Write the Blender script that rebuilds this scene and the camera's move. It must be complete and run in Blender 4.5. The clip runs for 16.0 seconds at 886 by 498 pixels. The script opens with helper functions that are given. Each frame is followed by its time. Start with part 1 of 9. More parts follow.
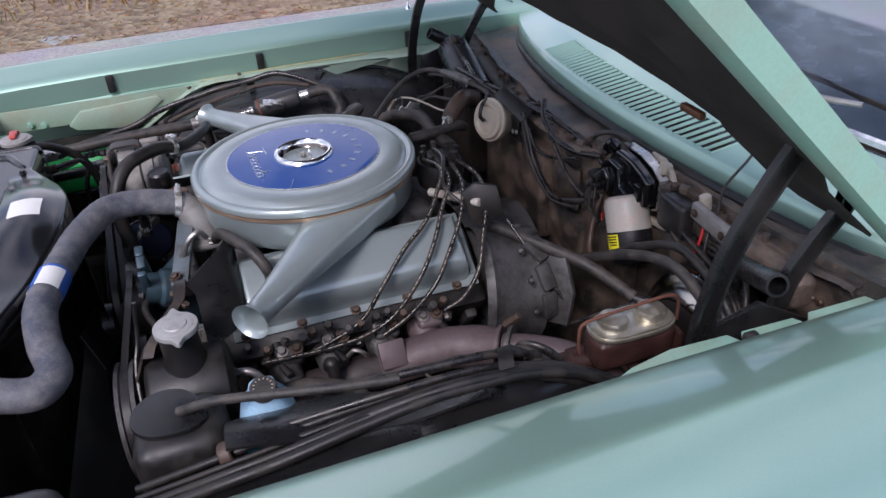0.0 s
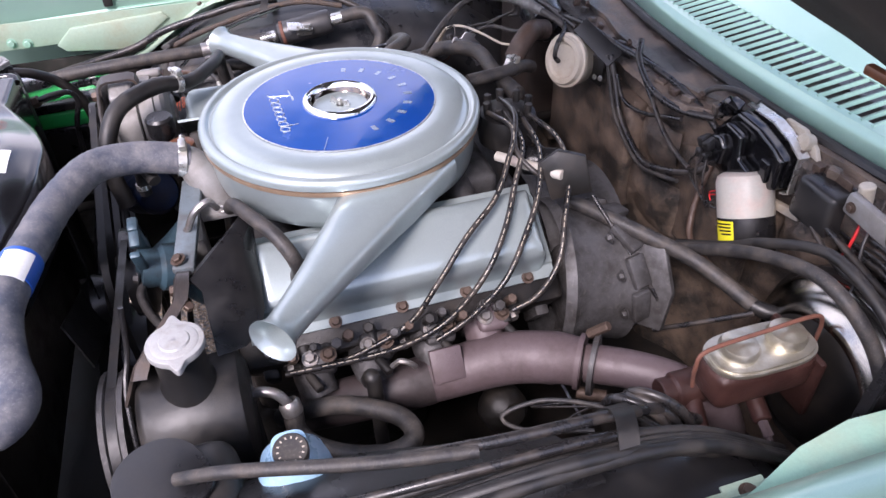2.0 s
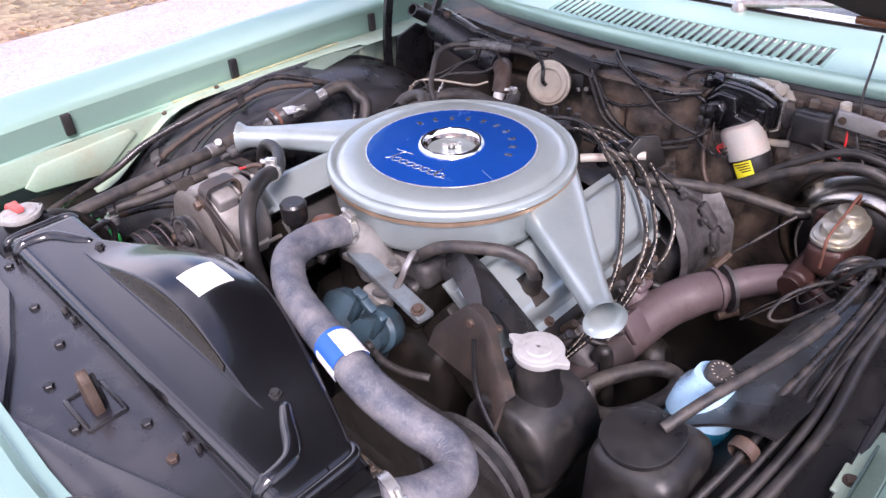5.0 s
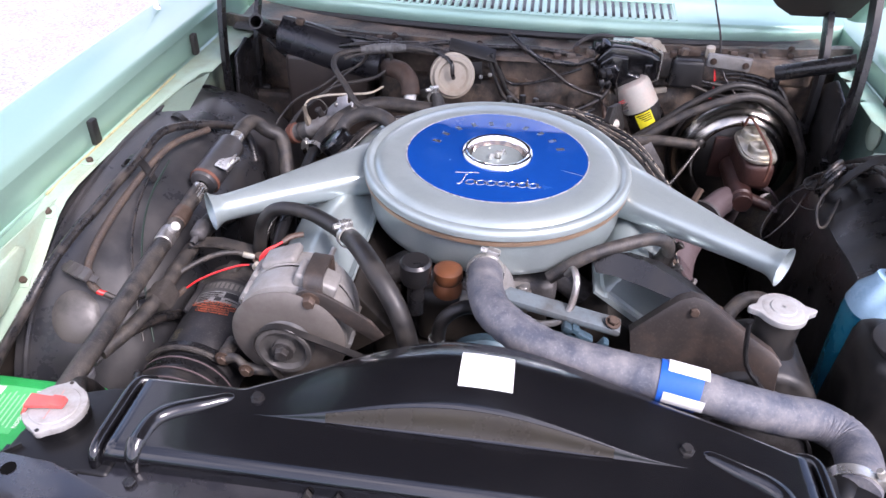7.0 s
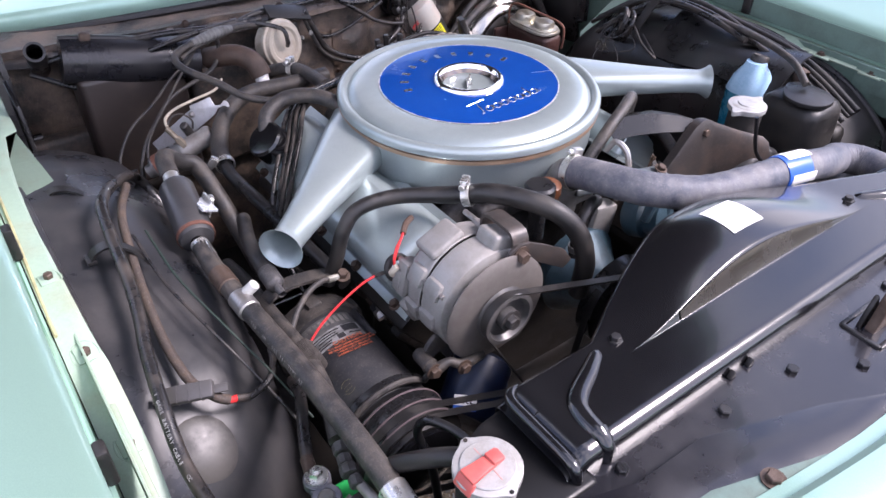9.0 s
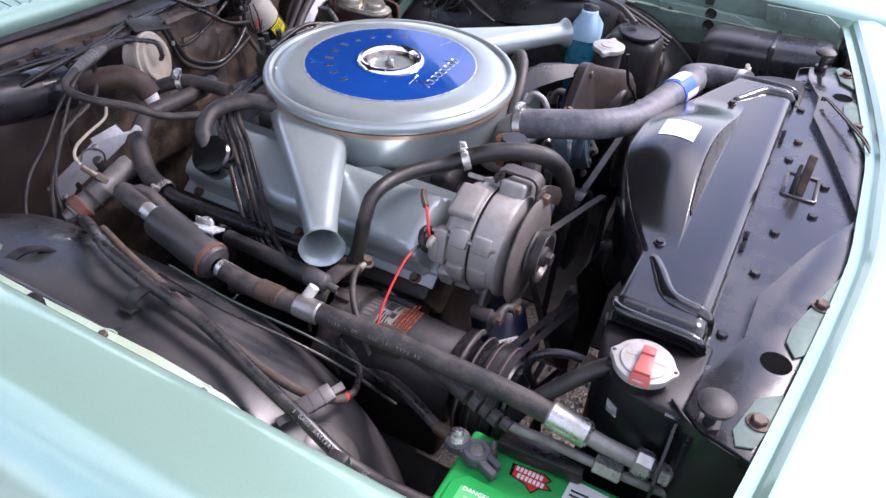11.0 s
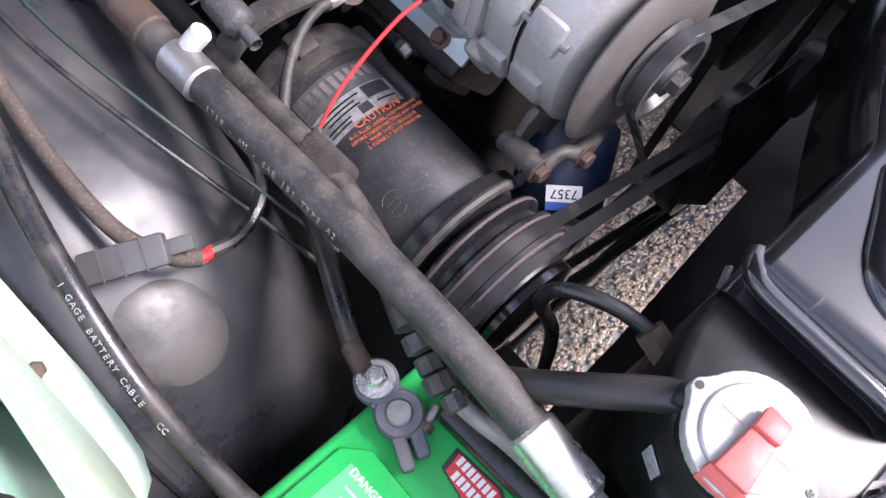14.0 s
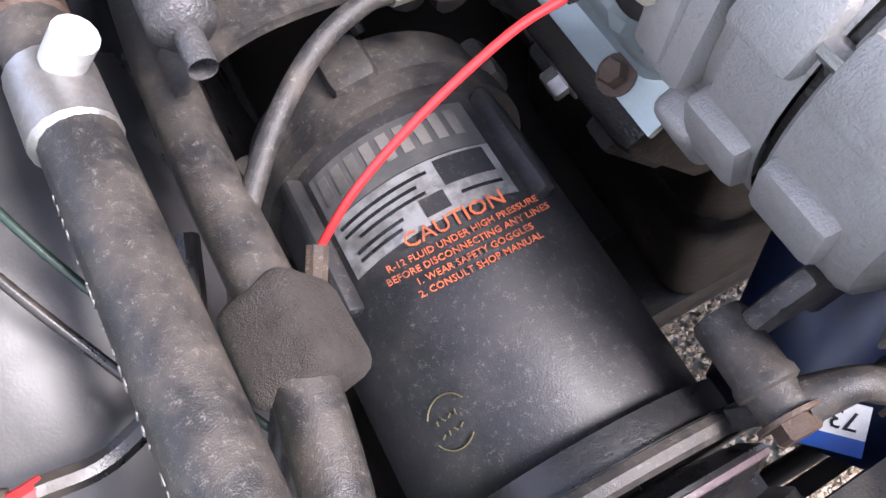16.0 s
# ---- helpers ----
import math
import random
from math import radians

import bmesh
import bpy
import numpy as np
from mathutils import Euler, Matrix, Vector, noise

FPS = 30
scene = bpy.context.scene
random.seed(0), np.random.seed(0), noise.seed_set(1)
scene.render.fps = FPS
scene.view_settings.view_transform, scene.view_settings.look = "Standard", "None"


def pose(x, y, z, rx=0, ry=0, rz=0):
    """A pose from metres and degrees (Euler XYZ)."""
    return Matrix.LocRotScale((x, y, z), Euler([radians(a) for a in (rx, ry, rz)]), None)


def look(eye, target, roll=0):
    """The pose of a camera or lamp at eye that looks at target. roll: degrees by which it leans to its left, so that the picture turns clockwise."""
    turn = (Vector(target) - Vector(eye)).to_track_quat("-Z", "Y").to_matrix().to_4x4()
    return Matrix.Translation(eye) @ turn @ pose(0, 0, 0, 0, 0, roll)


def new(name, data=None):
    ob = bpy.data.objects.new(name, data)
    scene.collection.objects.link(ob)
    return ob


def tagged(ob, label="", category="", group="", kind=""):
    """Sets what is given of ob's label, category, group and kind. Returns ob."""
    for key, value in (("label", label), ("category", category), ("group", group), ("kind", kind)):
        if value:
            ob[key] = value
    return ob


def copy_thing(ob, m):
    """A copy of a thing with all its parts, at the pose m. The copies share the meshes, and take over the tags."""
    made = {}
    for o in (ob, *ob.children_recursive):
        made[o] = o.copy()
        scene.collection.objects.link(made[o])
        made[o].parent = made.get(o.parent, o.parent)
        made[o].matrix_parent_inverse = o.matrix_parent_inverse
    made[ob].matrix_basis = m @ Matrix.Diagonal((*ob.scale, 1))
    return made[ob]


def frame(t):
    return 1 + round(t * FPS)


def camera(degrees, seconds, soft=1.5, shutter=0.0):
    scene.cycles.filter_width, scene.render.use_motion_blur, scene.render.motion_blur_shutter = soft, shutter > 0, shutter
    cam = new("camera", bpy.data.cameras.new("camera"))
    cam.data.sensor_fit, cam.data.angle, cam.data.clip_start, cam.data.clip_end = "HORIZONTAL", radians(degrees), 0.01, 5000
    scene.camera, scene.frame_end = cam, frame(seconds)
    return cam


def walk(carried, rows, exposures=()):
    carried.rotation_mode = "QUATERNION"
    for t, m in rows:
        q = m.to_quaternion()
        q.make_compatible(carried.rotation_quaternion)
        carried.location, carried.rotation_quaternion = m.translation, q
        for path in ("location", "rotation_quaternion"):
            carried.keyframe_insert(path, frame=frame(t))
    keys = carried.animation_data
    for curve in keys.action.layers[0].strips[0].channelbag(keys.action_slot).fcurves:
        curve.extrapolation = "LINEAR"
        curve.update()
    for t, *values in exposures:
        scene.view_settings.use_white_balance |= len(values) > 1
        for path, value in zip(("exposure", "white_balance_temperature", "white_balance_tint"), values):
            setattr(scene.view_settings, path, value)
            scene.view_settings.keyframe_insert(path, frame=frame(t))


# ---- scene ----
cam = camera(62.98, 16.0)
ROWS = [
    (0, 1.2873, -0.1425, 1.4752, 72.28, -32.84, -3.20),
    (0.5, 1.1490, -0.1415, 1.4486, 74.58, -34.84, -4.88),
    (1, 1.0549, -0.1303, 1.4225, 76.16, -37.63, -4.09),
    (1.5, 1.0139, -0.1372, 1.4116, 74.50, -39.46, -2.60),
    (2, 0.9972, -0.1306, 1.4104, 74.00, -39.41, -1.87),
    (2.5, 0.9824, -0.1159, 1.4035, 74.38, -39.50, -1.88),
    (3, 0.9669, -0.1531, 1.4083, 74.64, -39.11, -1.31),
    (3.5, 0.9712, -0.3138, 1.4214, 69.96, -36.16, 0.11),
    (4, 0.9834, -0.5356, 1.4512, 59.57, -32.05, 0.41),
    (4.5, 0.8810, -0.6805, 1.4313, 53.35, -32.29, -0.43),
    (4.7, 0.8406, -0.7280, 1.4402, 50.81, -33.67, -1.96),
    (6.8, 0.1397, -1.0037, 1.4441, 10.44, -35.55, 1.23),
    (7, 0.0360, -1.0237, 1.4477, 6.61, -36.23, 1.78),
    (7.5, -0.1754, -1.0331, 1.4432, -1.82, -37.01, 1.53),
    (8, -0.3292, -0.9467, 1.4178, -11.30, -37.57, 0.28),
    (8.5, -0.4793, -0.8864, 1.4082, -23.25, -38.51, 1.25),
    (9, -0.6779, -0.8489, 1.4011, -36.62, -38.31, 0.83),
    (9.2, -0.7385, -0.8318, 1.3962, -41.31, -38.55, 1.00),
    (11.3, -0.9917, -0.5891, 1.4066, -64.07, -38.37, 2.51),
    (11.5, -1.0024, -0.5751, 1.4039, -64.55, -38.16, 2.13),
    (12, -1.0308, -0.5280, 1.4044, -66.39, -37.14, 3.31),
    (12.5, -0.9595, -0.5185, 1.3733, -65.07, -40.24, 2.99),
    (13, -0.7788, -0.5216, 1.2880, -61.29, -50.79, 6.08),
    (13.5, -0.6459, -0.5160, 1.2245, -53.40, -60.16, 6.11),
    (14, -0.5781, -0.5052, 1.1896, -49.12, -65.39, 8.32),
    (14.5, -0.5372, -0.4858, 1.1629, -44.74, -67.93, 6.16),
    (15, -0.5267, -0.4178, 1.1466, -43.65, -68.39, 7.64),
    (15.5, -0.4852, -0.3884, 1.0917, -34.86, -64.57, 0.06),
    (16, -0.4232, -0.3742, 0.9768, -13.92, -64.48, -15.10),
]


def stand(x, y, z, yaw, pitch, roll):
    turn = Euler((radians(90 + pitch), 0, radians(yaw))).to_matrix().to_4x4()
    return Matrix.Translation((x, y, z)) @ turn @ pose(0, 0, 0, 0, 0, roll)


EXPOSURES = [(0, 0.15, 6100, 24), (0.5, 0.6, 6150, 26), (0.9, 0.95, 6200, 29), (1.5, 1.15, 6250, 28), (3.0, 1.28, 6300, 31), (4.5, 1.32, 6400, 34), (7.0, 1.42, 6250, 28), (9.0, 1.42, 6250, 28), (11.5, 1.28, 6250, 29), (12.5, 1.24, 6300, 25), (13.3, 1.5, 6200, 25), (14.2, 1.98, 6200, 26), (16.0, 2.2, 6250, 22)]
walk(cam, [(t, stand(*row)) for t, *row in ROWS], EXPOSURES)

# ---- light ----
world = bpy.data.worlds.new("sky")
scene.world = world
world.use_nodes = True
wn, wl = world.node_tree.nodes, world.node_tree.links
wn.clear()
w_out, w_bg = wn.new("ShaderNodeOutputWorld"), wn.new("ShaderNodeBackground")
w_sky, w_mix = wn.new("ShaderNodeTexSky"), wn.new("ShaderNodeMixRGB")
w_sky.sky_type, w_sky.sun_disc = "NISHITA", False
SUN_EL, SUN_AZ = radians(46), radians(128)
w_sky.sun_elevation, w_sky.sun_rotation = SUN_EL, SUN_AZ
w_tc, w_noise, w_ramp = wn.new("ShaderNodeTexCoord"), wn.new("ShaderNodeTexNoise"), wn.new("ShaderNodeValToRGB")
w_noise.inputs["Scale"].default_value, w_noise.inputs["Detail"].default_value = 2.6, 7
w_ramp.color_ramp.elements[0].position, w_ramp.color_ramp.elements[1].position = 0.42, 0.6
w_mix.inputs[2].default_value = (7.6, 7.9, 8.4, 1)
wl.new(w_tc.outputs["Generated"], w_noise.inputs["Vector"])
wl.new(w_noise.outputs["Fac"], w_ramp.inputs["Fac"])
wl.new(w_ramp.outputs["Color"], w_mix.inputs["Fac"])
wl.new(w_sky.outputs["Color"], w_mix.inputs[1])
wl.new(w_mix.outputs["Color"], w_bg.inputs["Color"])
w_bg.inputs["Strength"].default_value = 0.135
wl.new(w_bg.outputs["Background"], w_out.inputs["Surface"])
sun = new("sun", bpy.data.lights.new("sun", "SUN"))
sun.data.energy, sun.data.angle, sun.data.color = 2.6, radians(20), (1.0, 0.96, 0.9)
sun.matrix_world = look((0, 0, 0), (-math.sin(SUN_AZ) * math.cos(SUN_EL), -math.cos(SUN_AZ) * math.cos(SUN_EL), -math.sin(SUN_EL)))


# ---- materials ----
def mat(name, c, rough=0.5, metal=0.0, dirt=None, amt=0.5, scale=9.0, fine=160.0, bump=0.15, coat=0.0, depth=0.002, edge=(0.45, 0.65), spec=0.5, rvar=0.18, flecks=0.0, fleck=(0.36, 0.33, 0.29)):
    """A surface with stains at one scale, grain at a finer one, and a fine relief."""
    m = bpy.data.materials.new(name)
    m.use_nodes = True
    n, l = m.node_tree.nodes, m.node_tree.links
    b = n["Principled BSDF"]
    tc = n.new("ShaderNodeTexCoord")
    big, small, micro = n.new("ShaderNodeTexNoise"), n.new("ShaderNodeTexNoise"), n.new("ShaderNodeTexNoise")
    micro.inputs["Scale"].default_value, micro.inputs["Detail"].default_value = fine * 4.5, 3
    big.inputs["Scale"].default_value, big.inputs["Detail"].default_value, big.inputs["Roughness"].default_value = scale, 6, 0.65
    small.inputs["Scale"].default_value, small.inputs["Detail"].default_value = fine, 4
    for t in (big, small, micro):
        l.new(tc.outputs["Object"], t.inputs["Vector"])
    ramp = n.new("ShaderNodeValToRGB")
    ramp.color_ramp.elements[0].position, ramp.color_ramp.elements[1].position = edge
    l.new(big.outputs["Fac"], ramp.inputs["Fac"])
    f = n.new("ShaderNodeMath")
    f.operation = "MULTIPLY"
    f.inputs[1].default_value = amt
    l.new(ramp.outputs["Color"], f.inputs[0])
    mix = n.new("ShaderNodeMixRGB")
    mix.inputs[1].default_value = (*c, 1)
    mix.inputs[2].default_value = (*(dirt or [v * 0.6 for v in c]), 1)
    l.new(f.outputs[0], mix.inputs["Fac"])
    grain = n.new("ShaderNodeMapRange")
    grain.inputs["To Min"].default_value, grain.inputs["To Max"].default_value = 0.78, 1.22
    both = n.new("ShaderNodeMath")
    both.operation, both.inputs[1].default_value = "MULTIPLY_ADD", 0.5
    half = n.new("ShaderNodeMath")
    half.operation, half.inputs[1].default_value = "MULTIPLY", 0.5
    l.new(micro.outputs["Fac"], half.inputs[0])
    l.new(small.outputs["Fac"], both.inputs[0])
    l.new(half.outputs[0], both.inputs[2])
    l.new(both.outputs[0], grain.inputs["Value"])
    mul = n.new("ShaderNodeMixRGB")
    mul.blend_type = "MULTIPLY"
    mul.inputs["Fac"].default_value = 1
    l.new(mix.outputs["Color"], mul.inputs[1])
    l.new(grain.outputs["Result"], mul.inputs[2])
    last = mul
    if flecks:
        dots, spot, many = n.new("ShaderNodeValToRGB"), n.new("ShaderNodeMixRGB"), n.new("ShaderNodeMath")
        dots.color_ramp.elements[0].position, dots.color_ramp.elements[1].position = 0.56, 0.66
        many.operation, many.inputs[1].default_value = "MULTIPLY", flecks
        l.new(both.outputs[0], dots.inputs["Fac"])
        l.new(dots.outputs["Color"], many.inputs[0])
        l.new(many.outputs[0], spot.inputs["Fac"])
        l.new(mul.outputs["Color"], spot.inputs[1])
        spot.inputs[2].default_value = (*fleck, 1)
        last = spot
    l.new(last.outputs["Color"], b.inputs["Base Color"])
    rr = n.new("ShaderNodeMapRange")
    rr.inputs["To Min"].default_value, rr.inputs["To Max"].default_value = max(rough - rvar / 2, 0.02), min(rough + rvar, 1)
    l.new(ramp.outputs["Color"], rr.inputs["Value"])
    l.new(rr.outputs["Result"], b.inputs["Roughness"])
    b.inputs["Metallic"].default_value, b.inputs["Coat Weight"].default_value = metal, coat
    b.inputs["Coat Roughness"].default_value, b.inputs["Specular IOR Level"].default_value = 0.06, spec
    if bump:
        bp = n.new("ShaderNodeBump")
        bp.inputs["Strength"].default_value, bp.inputs["Distance"].default_value = bump, depth
        add = n.new("ShaderNodeMath")
        add.operation, add.inputs[1].default_value = "MULTIPLY", 1.0
        l.new(both.outputs[0], add.inputs[0])
        l.new(add.outputs[0], bp.inputs["Height"])
        l.new(bp.outputs["Normal"], b.inputs["Normal"])
    return m


M_MINT = mat("mint_paint", (0.302, 0.478, 0.393), 0.38, 0.55, (0.285, 0.453, 0.373), 0.4, 5, 900, 0.0, 1.0, rvar=0.03)
# Mint darkened: shade on the driver's inner panels is put into the colour.
M_MINT_SHADE = mat("shade_darkened_mint", (0.125, 0.20, 0.168), 0.55, 0.0, (0.085, 0.12, 0.10), 0.6, 12, 260, 0.08)
M_HOLE = mat("unlit_hole", (0.003, 0.003, 0.003), 0.95, 0.0, None, 0.2, 20, 200, 0.0, spec=0.05)
M_GREYTAPE = mat("grey_cloth_tape", (0.15, 0.15, 0.145), 0.6, 0.0, (0.07, 0.065, 0.06), 0.7, 40, 300, 0.3)
M_MINT_IN = mat("mint_paint_inner", (0.27, 0.47, 0.37), 0.4, 0.0, (0.30, 0.33, 0.24), 0.55, 7, 200, 0.08, 0.15)
M_SAGE = mat("sage_primer", (0.305, 0.41, 0.318), 0.45, 0.0, (0.30, 0.27, 0.17), 0.5, 9, 220, 0.1)
M_SILVER = mat("silver_blue_paint", (0.33, 0.385, 0.385), 0.3, 0.45, (0.26, 0.31, 0.31), 0.5, 12, 700, 0.0, 0.3, rvar=0.05)
M_BLUE = mat("blue_foil", (0.003, 0.045, 0.24), 0.10, 0.0, (0.004, 0.055, 0.27), 0.5, 20, 600, 0.0, 0.5, spec=0.5)
M_WHITE = mat("white_paint", (0.78, 0.78, 0.76), 0.5, 0, (0.66, 0.65, 0.6), 0.4, 30, 300, 0.0)
M_FOIL = mat("silver_print", (0.62, 0.64, 0.66), 0.35, 0.6, None, 0.4, 60, 400, 0.0)
M_PRINT = mat("dull_silver_print", (0.36, 0.40, 0.48), 0.35, 0.6, (0.2, 0.24, 0.34), 0.5, 60, 400, 0.0)
M_CHROME = mat("chrome", (0.93, 0.93, 0.94), 0.1, 1.0, (0.5, 0.5, 0.5), 0.4, 25, 300, 0.0)
M_ZINC = mat("zinc_plate", (0.62, 0.62, 0.60), 0.35, 0.85, (0.42, 0.38, 0.30), 0.6, 40, 300, 0.1)
M_GOLD = mat("yellow_zinc_plate", (0.50, 0.465, 0.37), 0.38, 0.85, (0.62, 0.62, 0.58), 0.8, 25, 300, 0.08)
M_ALU = mat("cast_aluminium", (0.275, 0.267, 0.255), 0.55, 0.35, (0.20, 0.185, 0.17), 0.7, 22, 300, 0.4, flecks=0.5, fleck=(0.16, 0.15, 0.14))
M_GREYCAST = mat("greased_cast_metal", (0.075, 0.073, 0.074), 0.5, 0.25, (0.02, 0.017, 0.015), 0.9, 18, 160, 0.7, edge=(0.4, 0.62), flecks=0.3, fleck=(0.2, 0.18, 0.16))
M_SUPPORT = mat("weathered_gloss_black", (0.012, 0.012, 0.015), 0.26, 0.0, (0.042, 0.040, 0.041), 0.6, 9, 300, 0.05, 0.4, spec=0.55, rvar=0.1)
M_GLOSSBLK = mat("gloss_black_paint", (0.0045, 0.0045, 0.0055), 0.19, 0.0, (0.008, 0.008, 0.009), 0.5, 8, 500, 0.02, 0.4, 0.0008, spec=0.6, rvar=0.04)
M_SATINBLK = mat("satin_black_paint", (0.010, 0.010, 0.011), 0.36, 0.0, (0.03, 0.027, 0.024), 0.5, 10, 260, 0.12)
M_RUBBER = mat("black_rubber", (0.010, 0.0095, 0.0095), 0.5, 0.0, (0.040, 0.034, 0.028), 0.55, 22, 240, 0.2)
M_WIRE = mat("black_wire_sheath", (0.014, 0.0135, 0.014), 0.36, 0.0, (0.075, 0.06, 0.048), 0.6, 30, 300, 0.1)
M_WORN = mat("dusty_hose_rubber", (0.019, 0.018, 0.018), 0.55, 0.0, (0.115, 0.095, 0.076), 0.6, 40, 420, 0.3, edge=(0.42, 0.72), flecks=0.2)
M_HOSE = mat("chalky_grey_hose", (0.056, 0.063, 0.084), 0.55, 0.0, (0.205, 0.195, 0.195), 0.85, 26, 300, 0.35, edge=(0.38, 0.66), flecks=0.35, fleck=(0.36, 0.34, 0.33))
M_LINER = mat("wheelhouse_plastic", (0.0185, 0.020, 0.0235), 0.34, 0.0, (0.072, 0.067, 0.064), 0.75, 6, 200, 0.06, edge=(0.42, 0.7))
# Paler than the liner: sunlight on the dusty boss is in its colour.
M_BOSS = mat("sunlit_dusty_plastic", (0.085, 0.080, 0.075), 0.45, 0.0, (0.032, 0.031, 0.031), 0.8, 26, 240, 0.05)
M_DUSTY = mat("dust_coated_plastic", (0.16, 0.148, 0.136), 0.40, 0.0, (0.04, 0.037, 0.035), 0.9, 16, 200, 0.08)
M_WALL = mat("dirty_firewall", (0.032, 0.028, 0.025), 0.40, 0.0, (0.225, 0.162, 0.118), 0.85, 11, 110, 0.8, edge=(0.42, 0.64), depth=0.005, flecks=0.4, fleck=(0.24, 0.17, 0.12))
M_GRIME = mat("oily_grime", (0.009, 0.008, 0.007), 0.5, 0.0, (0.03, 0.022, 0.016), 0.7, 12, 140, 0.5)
M_RUST = mat("brown_rust", (0.14, 0.055, 0.035), 0.75, 0.0, (0.06, 0.028, 0.02), 0.6, 22, 200, 0.5)
M_MANIF = mat("heat_pinked_iron", (0.105, 0.078, 0.082), 0.55, 0.1, (0.055, 0.035, 0.034), 0.6, 12, 180, 0.4)
M_OLDBOLT = mat("rusty_steel", (0.095, 0.066, 0.050), 0.55, 0.4, (0.05, 0.030, 0.022), 0.6, 60, 300, 0.3)
M_STEEL = mat("bare_steel", (0.36, 0.35, 0.34), 0.4, 0.8, (0.17, 0.13, 0.1), 0.6, 30, 300, 0.2)
M_GREEN = mat("green_battery_plastic", (0.01, 0.36, 0.08), 0.38, 0.0, (0.01, 0.27, 0.06), 0.4, 12, 300, 0.05)
M_GREENPALE = mat("pale_green_print", (0.30, 0.66, 0.36), 0.45, 0.0, None, 0.2, 30, 300, 0.0)
M_GREEN_L = mat("green_print", (0.07, 0.46, 0.15), 0.45, 0.0, None, 0.2, 30, 300, 0.0)
M_RED = mat("red_wire", (0.62, 0.03, 0.03), 0.4, 0.0, (0.4, 0.02, 0.02), 0.4, 30, 300, 0.0)
M_REDFADE = mat("faded_red_plastic", (0.50, 0.08, 0.07), 0.5, 0.0, (0.4, 0.13, 0.1), 0.5, 40, 300, 0.1)
M_ORANGE = mat("orange_print", (0.48, 0.105, 0.04), 0.55, 0, (0.06, 0.03, 0.02), 0.75, 150, 500, 0.0)
M_COPPER = mat("copper_band", (0.36, 0.25, 0.17), 0.4, 0.6, (0.5, 0.36, 0.25), 0.5, 30, 300, 0.0)
M_YELLOW = mat("yellow_label", (0.75, 0.68, 0.02), 0.45, 0, None, 0.2, 30, 300, 0.0)
M_CREAM = mat("cream_plastic", (0.46, 0.41, 0.33), 0.5, 0.0, (0.33, 0.26, 0.18), 0.7, 18, 200, 0.15)
M_PINKISH = mat("faded_cylinder_cream", (0.42, 0.40, 0.35), 0.45, 0.0, (0.5, 0.36, 0.3), 0.5, 30, 200, 0.1)
M_BLUETAPE = mat("blue_label_tape", (0.012, 0.09, 0.42), 0.4, 0, (0.02, 0.12, 0.5), 0.3, 30, 300, 0.0)
M_TEALCLIP = mat("teal_block_paint", (0.045, 0.085, 0.11), 0.45, 0.2, (0.02, 0.02, 0.022), 0.8, 20, 200, 0.3)
M_CLOTH = mat("brown_cloth_tape", (0.045, 0.033, 0.027), 0.75, 0.0, (0.11, 0.075, 0.05), 0.6, 45, 420, 0.5, flecks=0.3)
M_BROWNPL = mat("brown_duct", (0.075, 0.046, 0.033), 0.55, 0.0, (0.035, 0.025, 0.02), 0.7, 24, 200, 0.4, flecks=0.2, fleck=(0.14, 0.09, 0.06))
M_AMBER = mat("amber_lens_plastic", (0.13, 0.048, 0.02), 0.4, 0, None, 0.5, 30, 200, 0.1)


def glassy(name, c, rough=0.05, alpha_ior=1.45):
    m = bpy.data.materials.new(name)
    m.use_nodes = True
    b = m.node_tree.nodes["Principled BSDF"]
    b.inputs["Base Color"].default_value = (*c, 1)
    b.inputs["Roughness"].default_value, b.inputs["Transmission Weight"].default_value, b.inputs["IOR"].default_value = rough, 1.0, alpha_ior
    return m


M_GLASS = glassy("windscreen_glass", (0.75, 0.85, 0.9))


def two_tone(name, c1, c2, scale, rough, bump, dist, detail=8):
    """Loose ground: two colours by cells and noise."""
    m = bpy.data.materials.new(name)
    m.use_nodes = True
    n, l = m.node_tree.nodes, m.node_tree.links
    b, tc = n["Principled BSDF"], n.new("ShaderNodeTexCoord")
    vor, noi, ramp, mix = n.new("ShaderNodeTexVoronoi"), n.new("ShaderNodeTexNoise"), n.new("ShaderNodeValToRGB"), n.new("ShaderNodeMixRGB")
    vor.inputs["Scale"].default_value, noi.inputs["Scale"].default_value, noi.inputs["Detail"].default_value = scale, scale / 30, detail
    l.new(tc.outputs["Object"], vor.inputs["Vector"])
    l.new(tc.outputs["Object"], noi.inputs["Vector"])
    ramp.color_ramp.elements[0].color, ramp.color_ramp.elements[1].color = (*c1, 1), (*c2, 1)
    l.new(vor.outputs["Color"], ramp.inputs["Fac"])
    mix.blend_type = "MULTIPLY"
    mix.inputs["Fac"].default_value = 0.5
    l.new(ramp.outputs["Color"], mix.inputs[1])
    l.new(noi.outputs["Color"], mix.inputs[2])
    hs = n.new("ShaderNodeHueSaturation")
    hs.inputs["Saturation"].default_value, hs.inputs["Value"].default_value = 0.75, 1.25
    l.new(mix.outputs["Color"], hs.inputs["Color"])
    l.new(hs.outputs["Color"], b.inputs["Base Color"])
    b.inputs["Roughness"].default_value = rough
    bp = n.new("ShaderNodeBump")
    bp.inputs["Strength"].default_value, bp.inputs["Distance"].default_value = bump, dist
    l.new(vor.outputs["Distance"], bp.inputs["Height"])
    l.new(bp.outputs["Normal"], b.inputs["Normal"])
    return m


